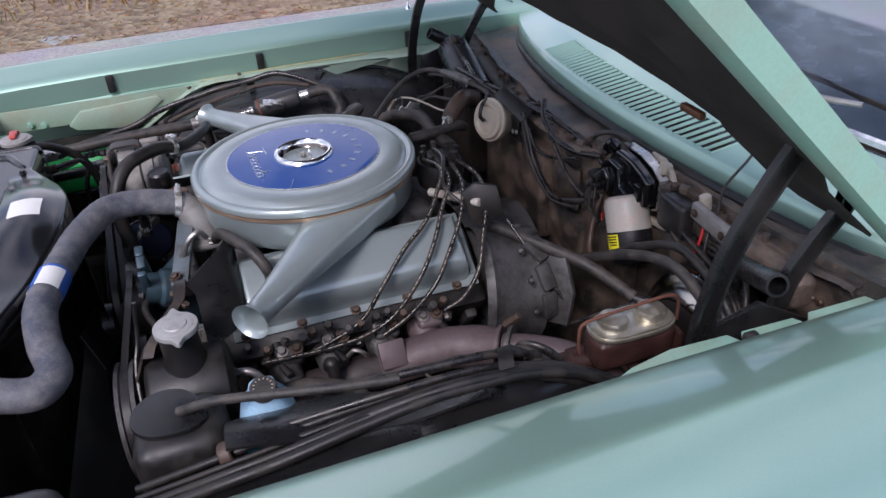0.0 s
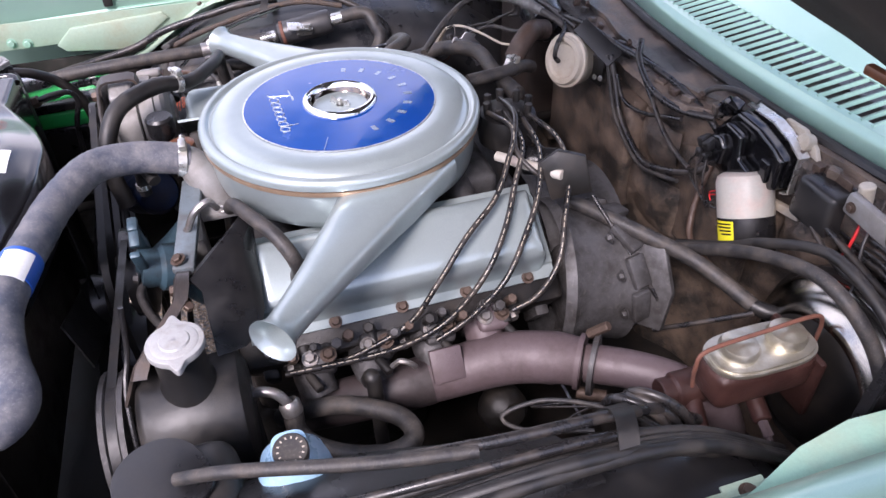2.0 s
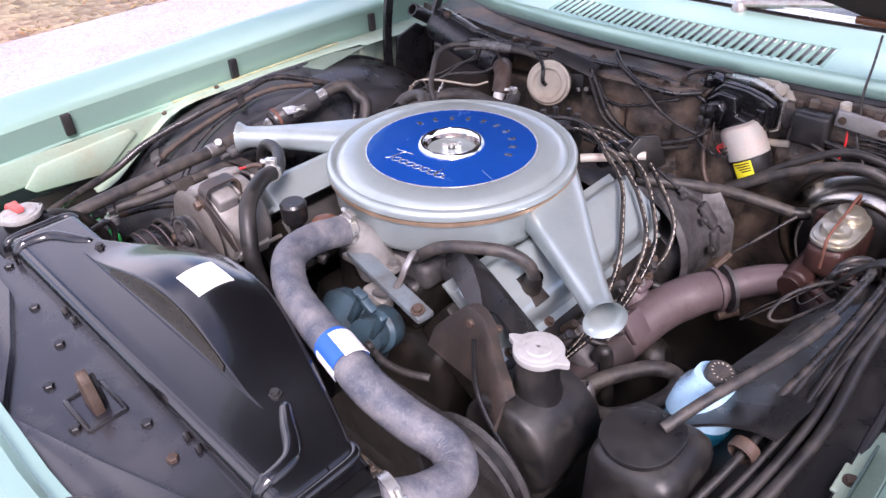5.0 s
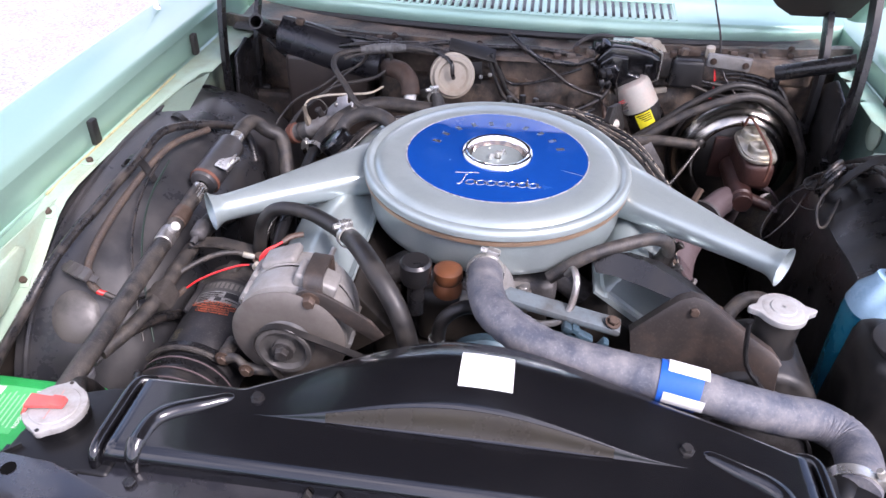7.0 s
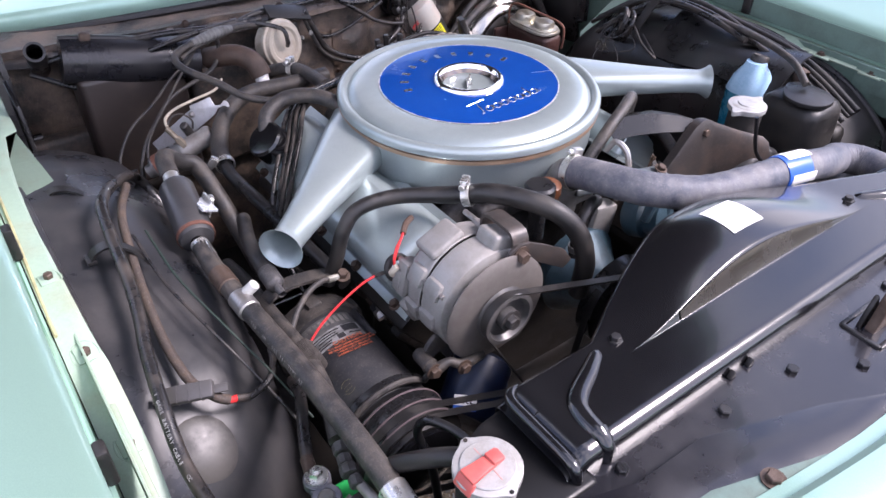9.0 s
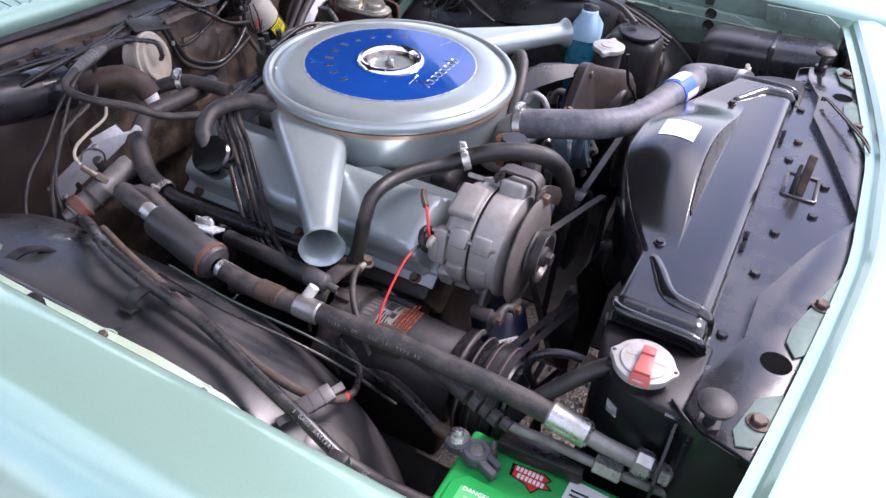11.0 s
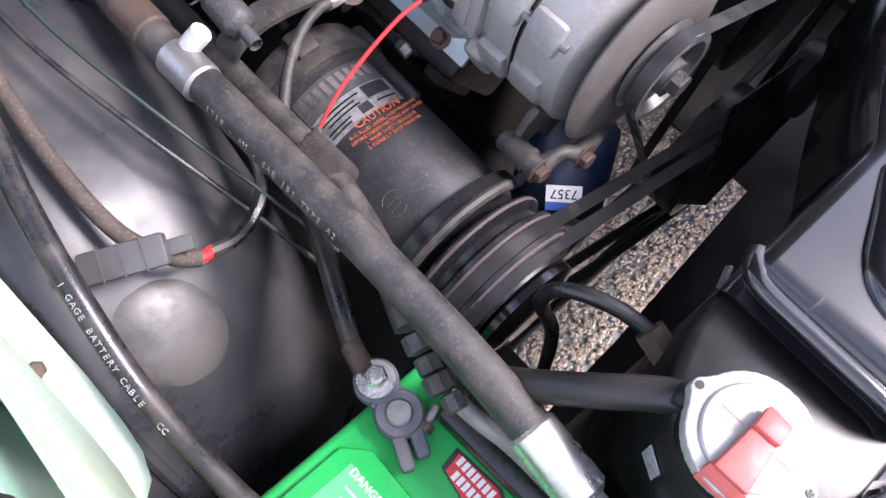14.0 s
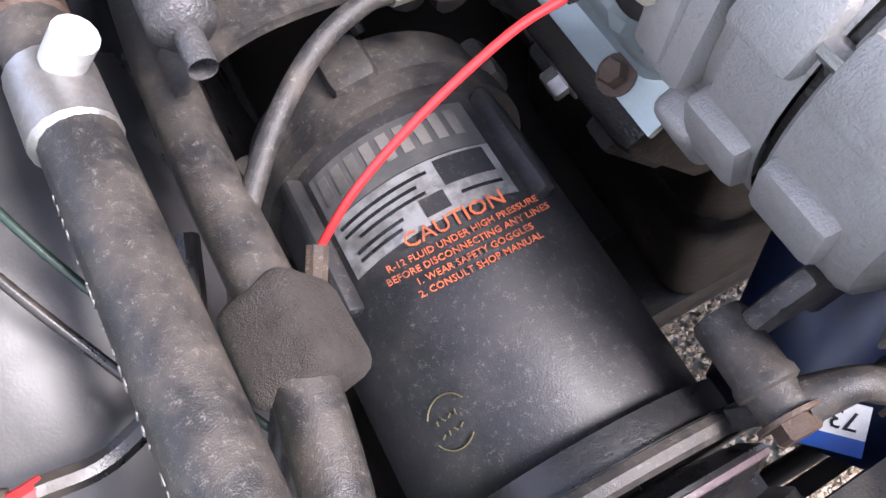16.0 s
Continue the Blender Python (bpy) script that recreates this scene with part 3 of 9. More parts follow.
def apron(s, lip, label, back):
    """The sage inner panel: a forward wall with a pressed plate, and a rear wall behind the wheelhouse."""
    a = thing("inner_panel", (lip - s * 0.03, 0, 0.5), label, "inner panel", "inner fender panels")
    x = lip - s * 0.024
    bm = B()
    front = [(-0.66, 0.842), (-0.14, 0.836), (-0.20, 0.80), (-0.30, 0.765), (-0.345, 0.752), (-0.385, 0.760), (-0.456, 0.785), (-0.66, 0.785)]
    prism(bm, [(y, z) for y, z in front], 0.003, Matrix(((0, 0, 1, x), (1, 0, 0, 0), (0, 1, 0, 0), (0, 0, 0, 1))), 0.0008)
    # Driver's panels take the green with shade in its colour.
    dull = M_SAGE if s < 0 else M_MINT_SHADE
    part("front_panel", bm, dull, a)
    if s < 0:
        bm = B()
        plate = [(-0.50, 0.795), (-0.465, 0.828), (-0.275, 0.838), (-0.262, 0.825), (-0.335, 0.775), (-0.36, 0.766), (-0.485, 0.78)]
        prism(bm, plate, 0.009, Matrix(((0, 0, 1, x), (1, 0, 0, 0), (0, 1, 0, -0.012), (0, 0, 0, 1))), 0.003)
        part("pressed_plate", bm, M_SAGE, a, "raised four-sided pressing")
    else:
        side = Matrix(((0, 0, 1, x - 0.007), (1, 0, 0, 0), (0, 1, 0, 0), (0, 0, 0, 1)))
        bm = B()
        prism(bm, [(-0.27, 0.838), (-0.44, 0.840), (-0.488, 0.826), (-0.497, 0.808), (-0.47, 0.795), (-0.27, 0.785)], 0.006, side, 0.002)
        pr = part("pressed_plate", bm, M_MINT_SHADE, a, "raised mint pressing with two holes, darkened for shade")
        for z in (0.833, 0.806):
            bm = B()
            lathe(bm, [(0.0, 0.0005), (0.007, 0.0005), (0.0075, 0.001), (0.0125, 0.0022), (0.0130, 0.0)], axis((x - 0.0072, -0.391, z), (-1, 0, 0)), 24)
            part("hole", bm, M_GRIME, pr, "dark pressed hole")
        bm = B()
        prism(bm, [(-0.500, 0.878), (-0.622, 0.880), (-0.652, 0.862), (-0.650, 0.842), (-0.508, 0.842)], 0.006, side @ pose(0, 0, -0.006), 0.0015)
        br_ = part("bolted_plate", bm, M_MINT_SHADE, a, "mint plate joining fender and front support, darkened for shade")
        for y, z in ((-0.537, 0.862), (-0.599, 0.864)):
            bm = B()
            hexbolt(bm, (x - 0.013, y, z), (-1, 0, 0), 0.0085, 0.006)
            part("bolt", bm, M_MINT_SHADE, br_, "overpainted hex bolt")
    bm = B()
    box(bm, (0.006, 0.66, 0.67), pose(lip - s * 0.004, -0.34, 0.41), 0.002)
    part("splash_panel", bm, M_GRIME, a, "black splash panel below")
    bm = B()
    rear = [(0.10, 0.838), (0.76, 0.838), (0.76, 0.45), (0.47, 0.45), (0.45, 0.66), (0.36, 0.77), (0.26, 0.82)]
    prism(bm, rear, 0.003, Matrix(((0, 0, 1, x), (1, 0, 0, 0), (0, 1, 0, 0), (0, 0, 0, 1))), 0.0008)
    part("rear_panel", bm, dull, a, "pale sage green rear wall" if s < 0 else "green rear wall darkened for shade")
    for y, z in ((-0.585, 0.80), (-0.555, 0.795), (-0.62, 0.77)) if s < 0 else ():
        bm = B()
        hexbolt(bm, (x - s * 0.003, y, z), (-s, 0, 0), 0.007, 0.006)
        part("bolt", bm, M_MINT_IN, a, "painted hex bolt")
    return a


apron(-1, XP, "sage green pressed inner fender panel below the lip", 1)
apron(1, XD, "sage green pressed inner fender panel beside the booster", 1)


def wheelhouse(s, lip, yc, half, label, deep):
    """A moulded black tub over the wheel, rounded at its inner edge."""
    w = thing("wheelhouse_liner", (lip - s * 0.12, yc, 0.45), label, "wheel liner", "wheelhouse liners")
    prof = [(0.02, 1.0), (0.05, 1.0), (0.10, 0.985), (0.15, 0.955), (0.19, 0.90), (0.215, 0.82), (0.225, 0.70), (0.23, 0.45), (0.235, 0.0)]

    def skin(v, a):
        k = int(v)
        p, q = prof[k], prof[min(k + 1, len(prof) - 1)]
        e, r = lerp(p[0], q[0], v - k), lerp(p[1], q[1], v - k)
        c, si = math.cos(a), math.sin(a)
        y = yc + half * r * math.copysign(abs(c) ** 0.8, c)
        z = 0.42 + 0.415 * r * abs(si) ** 0.72
        z += 0.006 * noise.noise((y * 7, e * 12, s)) - 0.05 * max(0, e - 0.04) * (1 - abs(c))
        return (lip - s * (e * deep), y, z)

    bm = B()
    sheet(bm, skin, np.linspace(0, len(prof) - 1, 30), np.linspace(0.0, math.pi, 60), 0.004 * s)
    # Driver's shell takes a darker black for the shade on that side.
    part("shell", bm, M_LINER if s < 0 else M_SATINBLK, w, "dusty moulded black plastic shell" if s < 0 else "satin black rubber flap shell, darkened for its shaded side", 60)
    bm = B()
    tube(bm, [skin(0.6, a) for a in np.linspace(0.25, 2.9, 26)], 0.0055, 8, 2)
    part("edge_bead", bm, M_LINER, w, "raised edge bead")
    bm = B()
    if s < 0:
        q = axis((-0.588, -0.296, 0.7215), (0.289, -0.648, 0.704)) @ Matrix.Diagonal((0.80, 0.92, 0.40, 1))
    else:
        q = axis(skin(3.2, 2.6), (-0.45, -0.65, 0.75)) @ Matrix.Diagonal((0.8, 1.25, 1, 1))
    lathe(bm, [(0, 0.009), (0.014, 0.008), (0.027, 0.004), (0.038, -0.004), (0.048, -0.016), (0.056, -0.034)], q, 32)
    part("moulded_boss", bm, M_BOSS if s < 0 else M_LINER, w, "rounded dusty boss, paler for the sun on it" if s < 0 else "rounded moulded boss", 60)
    return w


wheelhouse(-1, XP, 0.085, 0.485, "dusty black plastic wheelhouse liner with cables clipped over it", 1.0)
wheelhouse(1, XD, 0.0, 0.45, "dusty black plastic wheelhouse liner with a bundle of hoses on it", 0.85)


# ---- firewall and cowl ----
def cowl_y(x):
    return 0.582 + 0.27 * (x - 0.03) ** 2 + 0.20 * max(0, abs(x - 0.03) - 0.5) ** 2


def wall_y(x, z):
    """The front face of the firewall, set back on the driver's side."""
    k = min(1, max(0, (x - 0.10) / 0.13))
    return 0.535 + 0.16 * (x - 0.03) ** 2 - 0.03 * (0.9 - z) + 0.052 * k * k * (3 - 2 * k)


bm = B()
sheet(bm, lambda x, z: (x, wall_y(x, z) + 0.012 * noise.noise((x * 7, z * 7, 2)) + 0.005 * noise.noise((x * 22, z * 22, 5)), z), np.linspace(-0.72, 0.78, 120), np.linspace(0.3, 0.870, 48), 0.02)
fw = tagged(part("firewall", bm, M_WALL), "grimy brown-black painted firewall panel", "firewall", kind="structure")
for k, (x0, x1, z0, z1, d) in enumerate(((-0.30, 0.02, 0.58, 0.80, 0.018), (0.06, 0.30, 0.60, 0.78, 0.012), (-0.62, -0.34, 0.52, 0.72, 0.03), (0.30, 0.66, 0.80, 0.855, 0.014))):
    bm = B()
    xc, zc = (x0 + x1) / 2, (z0 + z1) / 2
    box(bm, (x1 - x0, 0.04, z1 - z0), pose(xc, wall_y(xc, zc) - d, zc), 0.012, 3)
    part("pressing", bm, M_WALL, fw)
rng = random.Random(12)
for k in range(26):
    x = rng.uniform(-0.55, 0.68)
    z = rng.choice((0.87, 0.862, 0.80, 0.70, 0.855))
    bm = B()
    hexbolt(bm, (x, wall_y(x, z) - 0.001, z), (0, -1, 0), 0.005, 0.006)
    part("bolt", bm, M_OLDBOLT, fw, "rusty screw head")


bm = B()
sheet(bm, lambda x, v: (x, lerp(cowl_y(x) + 0.05, wall_y(x, 0.87) - 0.012 - 0.016 * (x < 0.14), v) + 0.004 * noise.noise((x * 30, v * 3, 1)), 0.866 - 0.012 * v - 0.012 * max(0, v - 1) * 12 + 0.004 * noise.noise((x * 26, v * 4, 7))), np.linspace(-0.66, 0.70, 120), [0, 0.3, 0.5, 0.7, 0.85, 1, 1.04], 0.003)
part("seam_ledge", bm, M_WALL, fw, "flaking brown seam ledge under the cowl")
for k in range(22):
    x = -0.30 + 0.043 * k + rng.uniform(-0.012, 0.012)
    bm = B()
    box(bm, (rng.uniform(0.008, 0.02), 0.012, rng.uniform(0.01, 0.022)), pose(x, wall_y(x, 0.86) - 0.012, 0.858 + rng.uniform(-0.004, 0.006), rng.uniform(-15, 15), 0, rng.uniform(-25, 25)), 0.002)
    part("weld_clip", bm, M_WALL if k % 3 else M_OLDBOLT, fw, "small rusty clip")
for x0, x1, z0, z1 in ((0.03, 0.13, 0.72, 0.80), (0.0, 0.16, 0.60, 0.70), (0.33, 0.42, 0.70, 0.78)):
    bm = B()
    sheet(bm, lambda u, v: (lerp(x0, x1, u), wall_y(lerp(x0, x1, u), 0.75) - 0.012 - 0.012 * math.sin(math.pi * u) * math.sin(math.pi * v) - 0.006 * noise.noise((u * 4, v * 4, x0 * 9)), lerp(z0, z1, v)), np.linspace(0, 1, 12), np.linspace(0, 1, 10), 0.006)
    part("insulation_pad", bm, M_WALL, fw, "crumpled dirty insulation pad")
cowl = thing("cowl_panel", (0.03, 0.65, 0.9), "mint green cowl panel with a louvred air intake below the windscreen", "cowl")
LX0, LX1 = -0.292, 0.352


def cowl_skin(x, v):
    y0 = cowl_y(x)
    rows = [(0.028, 0.880), (0.026, 0.898), (0.027, 0.914), (0.030, 0.922), (0.035, 0.928), (0.045, 0.931), (0.122, 0.943), (0.14, 0.946), (0.17, 0.957), (0.20, 0.962)]
    k = int(v)
    a, b = rows[k], rows[min(k + 1, len(rows) - 1)]
    e, z = lerp(a[0], b[0], v - k), lerp(a[1], b[1], v - k)
    return (x, y0 + e, z - 0.012 - 0.05 * (x - 0.03) ** 2)


bm = B()
sheet(bm, cowl_skin, np.linspace(-0.72, LX0, 20), range(10), 0.002)
sheet(bm, cowl_skin, np.linspace(LX1, 0.78, 20), range(10), 0.002)
sheet(bm, cowl_skin, np.linspace(LX0, LX1, 24), range(6), 0.002)
sheet(bm, cowl_skin, np.linspace(LX0, LX1, 24), (6, 7, 8, 9), 0.002)
part("panel", bm, M_MINT, cowl, "glossy mint green pressed panel", 30)
# Near-black sheet supplies the shade in the gaps between the slats.
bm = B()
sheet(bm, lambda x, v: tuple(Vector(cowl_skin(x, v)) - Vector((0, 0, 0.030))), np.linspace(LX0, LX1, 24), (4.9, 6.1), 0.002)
part("slot_shade_sheet", bm, M_GRIME, cowl, "dark sheet for the shade under the slots")
n_slat = 35
for k in range(n_slat + 1):
    x = lerp(LX0, LX1, k / n_slat)
    bm = B()
    a, b = Vector(cowl_skin(x, 5)), Vector(cowl_skin(x, 6))
    w = (LX1 - LX0) / n_slat * 0.52
    for p, q in ((a, b),):
        vs = [bm.verts.new(c) for c in (p + Vector((-w / 2, -0.004, -0.004)), p + Vector((w / 2, -0.004, 0.002)), q + Vector((w / 2, 0.004, 0.002)), q + Vector((-w / 2, 0.004, -0.004)))]
        f = bm.faces.new(vs)
        g = bmesh.ops.extrude_face_region(bm, geom=[f])
        bmesh.ops.translate(bm, verts=[e for e in g["geom"] if isinstance(e, bmesh.types.BMVert)], vec=(0.002, 0, -0.006))
    part("slat", bm, M_MINT, cowl, sharp=20)
bm = B()
tube(bm, [(x, cowl_y(x) + 0.020, 0.876 - 0.05 * (x - 0.03) ** 2) for x in np.linspace(-0.66, 0.73, 24)], 0.0085, 8, 2)
part("weatherstrip", bm, M_RUBBER, cowl, "black rubber sealing strip")

ws = thing("windscreen", (0.03, 0.95, 1.0), "curved tinted windscreen with a bright trim strip", "windscreen")
bm = B()
sheet(bm, lambda x, v: (x, cowl_y(x) + 0.235 + v * 0.75, 0.952 + 0.40 * v - 0.05 * (x - 0.03) ** 2), np.linspace(-0.72, 0.78, 24), np.linspace(0, 1, 6), 0.005)
part("pane", bm, M_GLASS, ws, "tinted glass")
bm = B()
tube(bm, [(x, cowl_y(x) + 0.222, 0.955 - 0.05 * (x - 0.03) ** 2) for x in np.linspace(-0.72, 0.78, 24)], 0.011, 8, 2)
part("trim", bm, M_CHROME, ws, "bright metal trim")
bm = B()
sheet(bm, lambda x, v: (x, 0.85 + v * 0.9, 0.80 + 0.03 * math.sin(v * 3)), np.linspace(-0.72, 0.78, 8), np.linspace(0, 1, 8), 0.02)
tagged(part("dashboard", bm, M_SATINBLK), "dark dashboard top seen through the windscreen", "dashboard", kind="structure")
for x0, x1, px in ((-0.42, 0.10, -0.50), (0.20, 0.68, 0.12)):
    wp = thing("wiper", (px, 0.80, 0.95), "bright metal windscreen wiper parked on the glass", "wiper", "wipers")
    bm = B()
    lathe(bm, [(0, 0), (0.016, 0), (0.016, 0.012), (0.01, 0.02), (0, 0.02)], pose(px, cowl_y(px) + 0.20, 0.945), 16)
    part("pivot", bm, M_STEEL, wp)
    bm = B()
    tube(bm, [(px, cowl_y(px) + 0.20, 0.962), (lerp(px, x1, 0.4), cowl_y(px) + 0.25, 0.985), (lerp(x0, x1, 0.5), cowl_y(0) + 0.29, 0.992)], [0.008, 0.007, 0.005], 8)
    part("arm", bm, M_STEEL, wp)
    bm = B()
    box(bm, (x1 - x0, 0.006, 0.01), pose((x0 + x1) / 2, cowl_y((x0 + x1) / 2) + 0.29, 0.982), 0.002)
    part("blade", bm, M_RUBBER, wp)


# ---- hood ----
hood = thing("hood", (0.03, 0.70, 0.93), "raised mint green hood with a dark insulated underside", "hood")
HA = radians(43)


def hood_pt(x, d, up=0.0):
    """d along the hood from its hinge, up across it."""
    return (x, 0.709 - d * math.cos(HA) + up * math.sin(HA), 0.893 + d * math.sin(HA) + up * math.cos(HA))


def hood_rear(x):
    """Where the rear edge of the hood lies, set forward in the middle as the cowl is."""
    return max(0.10, 0.285 - 1.5 * max(0, abs(x - 0.03) - 0.2) ** 2)


bm = B()
sheet(bm, lambda x, v: hood_pt(x, lerp(hood_rear(x) - 0.02, 1.55, v), 0.035 - 0.02 * (x - 0.03) ** 2), np.linspace(-0.70, 0.76, 25), np.linspace(0.0, 1, 14), 0.002)
part("skin", bm, M_MINT, hood, "mint green outer skin")
for s, e in ((-1, -0.70), (1, 0.76)):
    bm = B()
    sheet(bm, lambda u, d: hood_pt(e - s * u[0], d, u[1]), [(0.0, 0.03), (0.0, -0.004), (0.01, -0.008), (0.03, -0.008), (0.045, -0.004), (0.05, 0.008)], np.linspace(0.075, 1.55, 12), 0.002 * s)
    part("edge_flange", bm, M_MINT_IN, hood, "folded mint green edge")
bm = B()
sheet(bm, lambda x, v: hood_pt(x, lerp(hood_rear(x), 1.5, v), 0.016 - 0.018 * (abs(x - 0.03) > 0.5) - 0.014 * (v < 0.12) + 0.004 * noise.noise((x * 8, v * 12, 1))), np.linspace(-0.65, 0.71, 34), np.linspace(0, 1, 34), 0.004)
part("underside", bm, mat("sooty_brown_felt", (0.026, 0.021, 0.017), 0.8, 0.0, (0.055, 0.043, 0.034), 0.7, 9, 240, 0.4), hood, "sooty dark brown underside")
bm = B()
box(bm, (0.05, 0.012, 0.012), Matrix.Translation(hood_pt(0.45, 0.24, -0.012)), 0.003)
part("marker", bm, M_AMBER, hood, "orange sticker")


def hinge(s, lip, label):
    """A folding hood hinge: a side bracket, two long arms and a coil spring."""
    x = lip - s * 0.085
    bm = B()
    prism(bm, [(0.40, 0.66), (0.56, 0.64), (0.60, 0.80), (0.50, 0.86), (0.43, 0.84)], 0.008, Matrix(((0, 0, 1, x), (1, 0, 0, 0), (0, 1, 0, 0), (0, 0, 0, 1))), 0.002)
    h = part("hinge", bm, M_SATINBLK, hood, label)
    for pts, dx, w in (([(0.405, 0.72), (0.405, 0.80), (0.412, 0.88), (0.435, 0.97), (0.475, 1.05), (0.52, 1.12)], 0.0, 0.0115), ([(0.545, 0.72), (0.548, 0.80), (0.562, 0.87), (0.60, 0.935), (0.625, 0.975), (0.63, 1.03)], 0.02, 0.0105)):
        line = spline([(x - s * dx, y, z) for y, z in pts], 5)
        bm = B()

        def rib(u, v):
            t = (line[min(u + 1, len(line) - 1)] - line[max(u - 1, 0)]).normalized()
            side = Vector((1, 0, 0)).cross(t).normalized()
            edge = 0.010 * max(0, abs(v) - 1)
            return line[u] + side * w * max(-1, min(1, v)) + Vector((s * (0.004 + edge), 0, 0))

        sheet(bm, rib, range(len(line)), [-2, -1, -0.5, 0, 0.5, 1, 2], 0.005)
        for q in (line[0], line[-1]):
            lathe(bm, [(0, -0.012), (w * 0.8, -0.012), (w * 0.8, 0.012), (0, 0.012)], axis(q, (1, 0, 0)), 16)
        part("arm", bm, M_SATINBLK, h, "black painted channel-section arm")
    bm = B()
    lathe(bm, [(0.0125, 0.0), (0.0165, 0.0), (0.0165, 0.15), (0.0145, 0.153), (0, 0.153)], axis((x + s * 0.028, 0.500, 0.902), (-s * 0.115, 0.03, -0.042)) if s > 0 else axis((-0.550, 0.44, 0.918), (0.012, 0.12, -0.075)), 20)
    part("spring_tube", bm, M_SATINBLK, h, "round open black counterbalance tube")
    bm = B()
    lathe(bm, [(0, 0), (0.030, 0), (0.030, 0.003), (0.022, 0.006), (0, 0.007)], axis((x + s * 0.058, 0.377, 0.80), (-s, 0, 0)), 24)
    part("rubber_plug", bm, M_SAGE, h, "round dusty plug in the inner panel")
    return h


hinge(-1, XP, "black steel folding hood hinge with spring tube")
hinge(1, XD, "black steel folding hood hinge behind the brake cylinder")
bm = B()
aer = thing("aerial", (-0.772, 0.45, 0.90), "chrome aerial base on the fender top", "aerial")
lathe(bm, [(0, 0), (0.017, 0), (0.016, 0.006), (0.009, 0.012), (0.008, 0.03), (0.004, 0.036), (0.0035, 0.05)], pose(-0.772, 0.45, 0.903), 20)
part("base", bm, M_CHROME, aer)
bm = B()
rod(bm, (-0.772, 0.45, 0.945), (-0.79, 0.60, 1.50), 0.0022, 8)
part("mast", bm, M_CHROME, aer)


# ---- front support ----
sup = thing("radiator_support", (0, -0.69, 0.8), "weathered gloss black radiator support panel with bolts and a latch slot", "support panel")


def sup_front(x):
    return -0.757 + 0.16 * max(0, abs(x - 0.03) - 0.12) ** 1.2


SHELF, WING = 0.834, 0.848
bm = B()
sheet(bm, lambda x, v: (x, lerp(-0.606, sup_front(x) + 0.010, v), SHELF + 0.0012 * noise.noise((x * 6, v * 3, 4))), np.linspace(-0.456, 0.512, 60), np.linspace(0, 1, 8), 0.003)
part("panel", bm, M_SUPPORT, sup, "weathered gloss black pressed panel", 50)
# Carried down below the shelf to shut out the lit ground ahead.
bm = B()
sheet(bm, lambda x, z: (x, sup_front(x) + 0.010, z), np.linspace(-0.66, 0.71, 30), [0.42, 0.60, 0.74, 0.79, 0.846], 0.003)
part("front_wall", bm, M_SATINBLK, sup)


def side_x(s, x):
    """A place given on the passenger side, or its mirror image."""
    return x if s < 0 else 0.06 - x


def plate_on(s, pts, h, z, bevel=0.0015):
    q = [(side_x(s, x), y) for x, y in pts]
    return prism(B(), q if s < 0 else q[::-1], h, pose(0, 0, z), bevel)


for s in (-1, 1):
    wing = [(0.0 if s < 0 else 0.045, -0.744), (-0.103, -0.6985), (-0.232, -0.6545), (-0.315, -0.6535), (-0.392, -0.626), (-0.446, -0.622), (-0.464, -0.640), (-0.474, -0.675)]
    edge = [(x, sup_front(side_x(s, x)) + 0.014) for x in (-0.480, -0.42, -0.34, -0.26, -0.18, -0.10, -0.03)]
    skirt = [(-0.436, -0.608), (-0.452, -0.624), (-0.466, -0.642), (-0.474, -0.672), (-0.480, -0.70), (-0.486, -0.745)]
    bm = B()
    sheet(bm, lambda k, z: (side_x(s, skirt[k][0] + 0.10 * (z - 0.845)), skirt[k][1], z), range(6), [0.48, 0.60, 0.72, 0.80, 0.838, 0.845], 0.002 * s)
    part("corner_skirt", bm, M_SATINBLK, sup, "black curved plate folded down at the corner", 50)
    part("wing_plate", plate_on(s, wing + edge, WING - SHELF, SHELF + 0.0005), M_SUPPORT, sup, "raised black corner plate")
    bm = B()
    lathe(bm, [(0, 0), (0.0155, 0), (0.0165, 0.0006), (0, 0.0009)], pose(side_x(s, -0.336), -0.691, WING + 0.0004), 28)
    part("hole", bm, M_HOLE, sup, "dark round hole")
    bm = B()
    lathe(bm, [(0, 0), (0.007, 0), (0.0075, 0.0005), (0, 0.0008)], pose(side_x(s, -0.428), -0.640, WING + 0.0004), 20)
    part("hole", bm, M_HOLE, sup, "small dark hole")
    part("foot_tab", plate_on(s, [(-0.372, -0.618), (-0.360, -0.640), (-0.378, -0.652), (-0.398, -0.642), (-0.400, -0.618)], 0.003, SHELF + 0.002, 0.001), M_SUPPORT, sup, "black bolted shroud foot")
    bm = B()
    box(bm, (0.125, 0.006, 0.42), pose(0.02 + s * 0.4275, -0.634, 0.622), 0.002)
    part("side_baffle", bm, M_SATINBLK, sup, "black side baffle beside the radiator")
    bm = B()
    prism(bm, [(0, 0), (s * 0.075, 0.0), (s * 0.12, -0.05), (s * 0.10, -0.11), (s * 0.045, -0.10), (s * 0.01, -0.05)], 0.004, axis((0.02 + s * 0.40, -0.621, 0.832), (0, 1, 0)) @ Matrix(((-1, 0, 0, 0), (0, 1, 0, 0), (0, 0, 1, 0), (0, 0, 0, 1))), 0.001)
    part("gusset", bm, M_SATINBLK, sup, "black corner gusset")
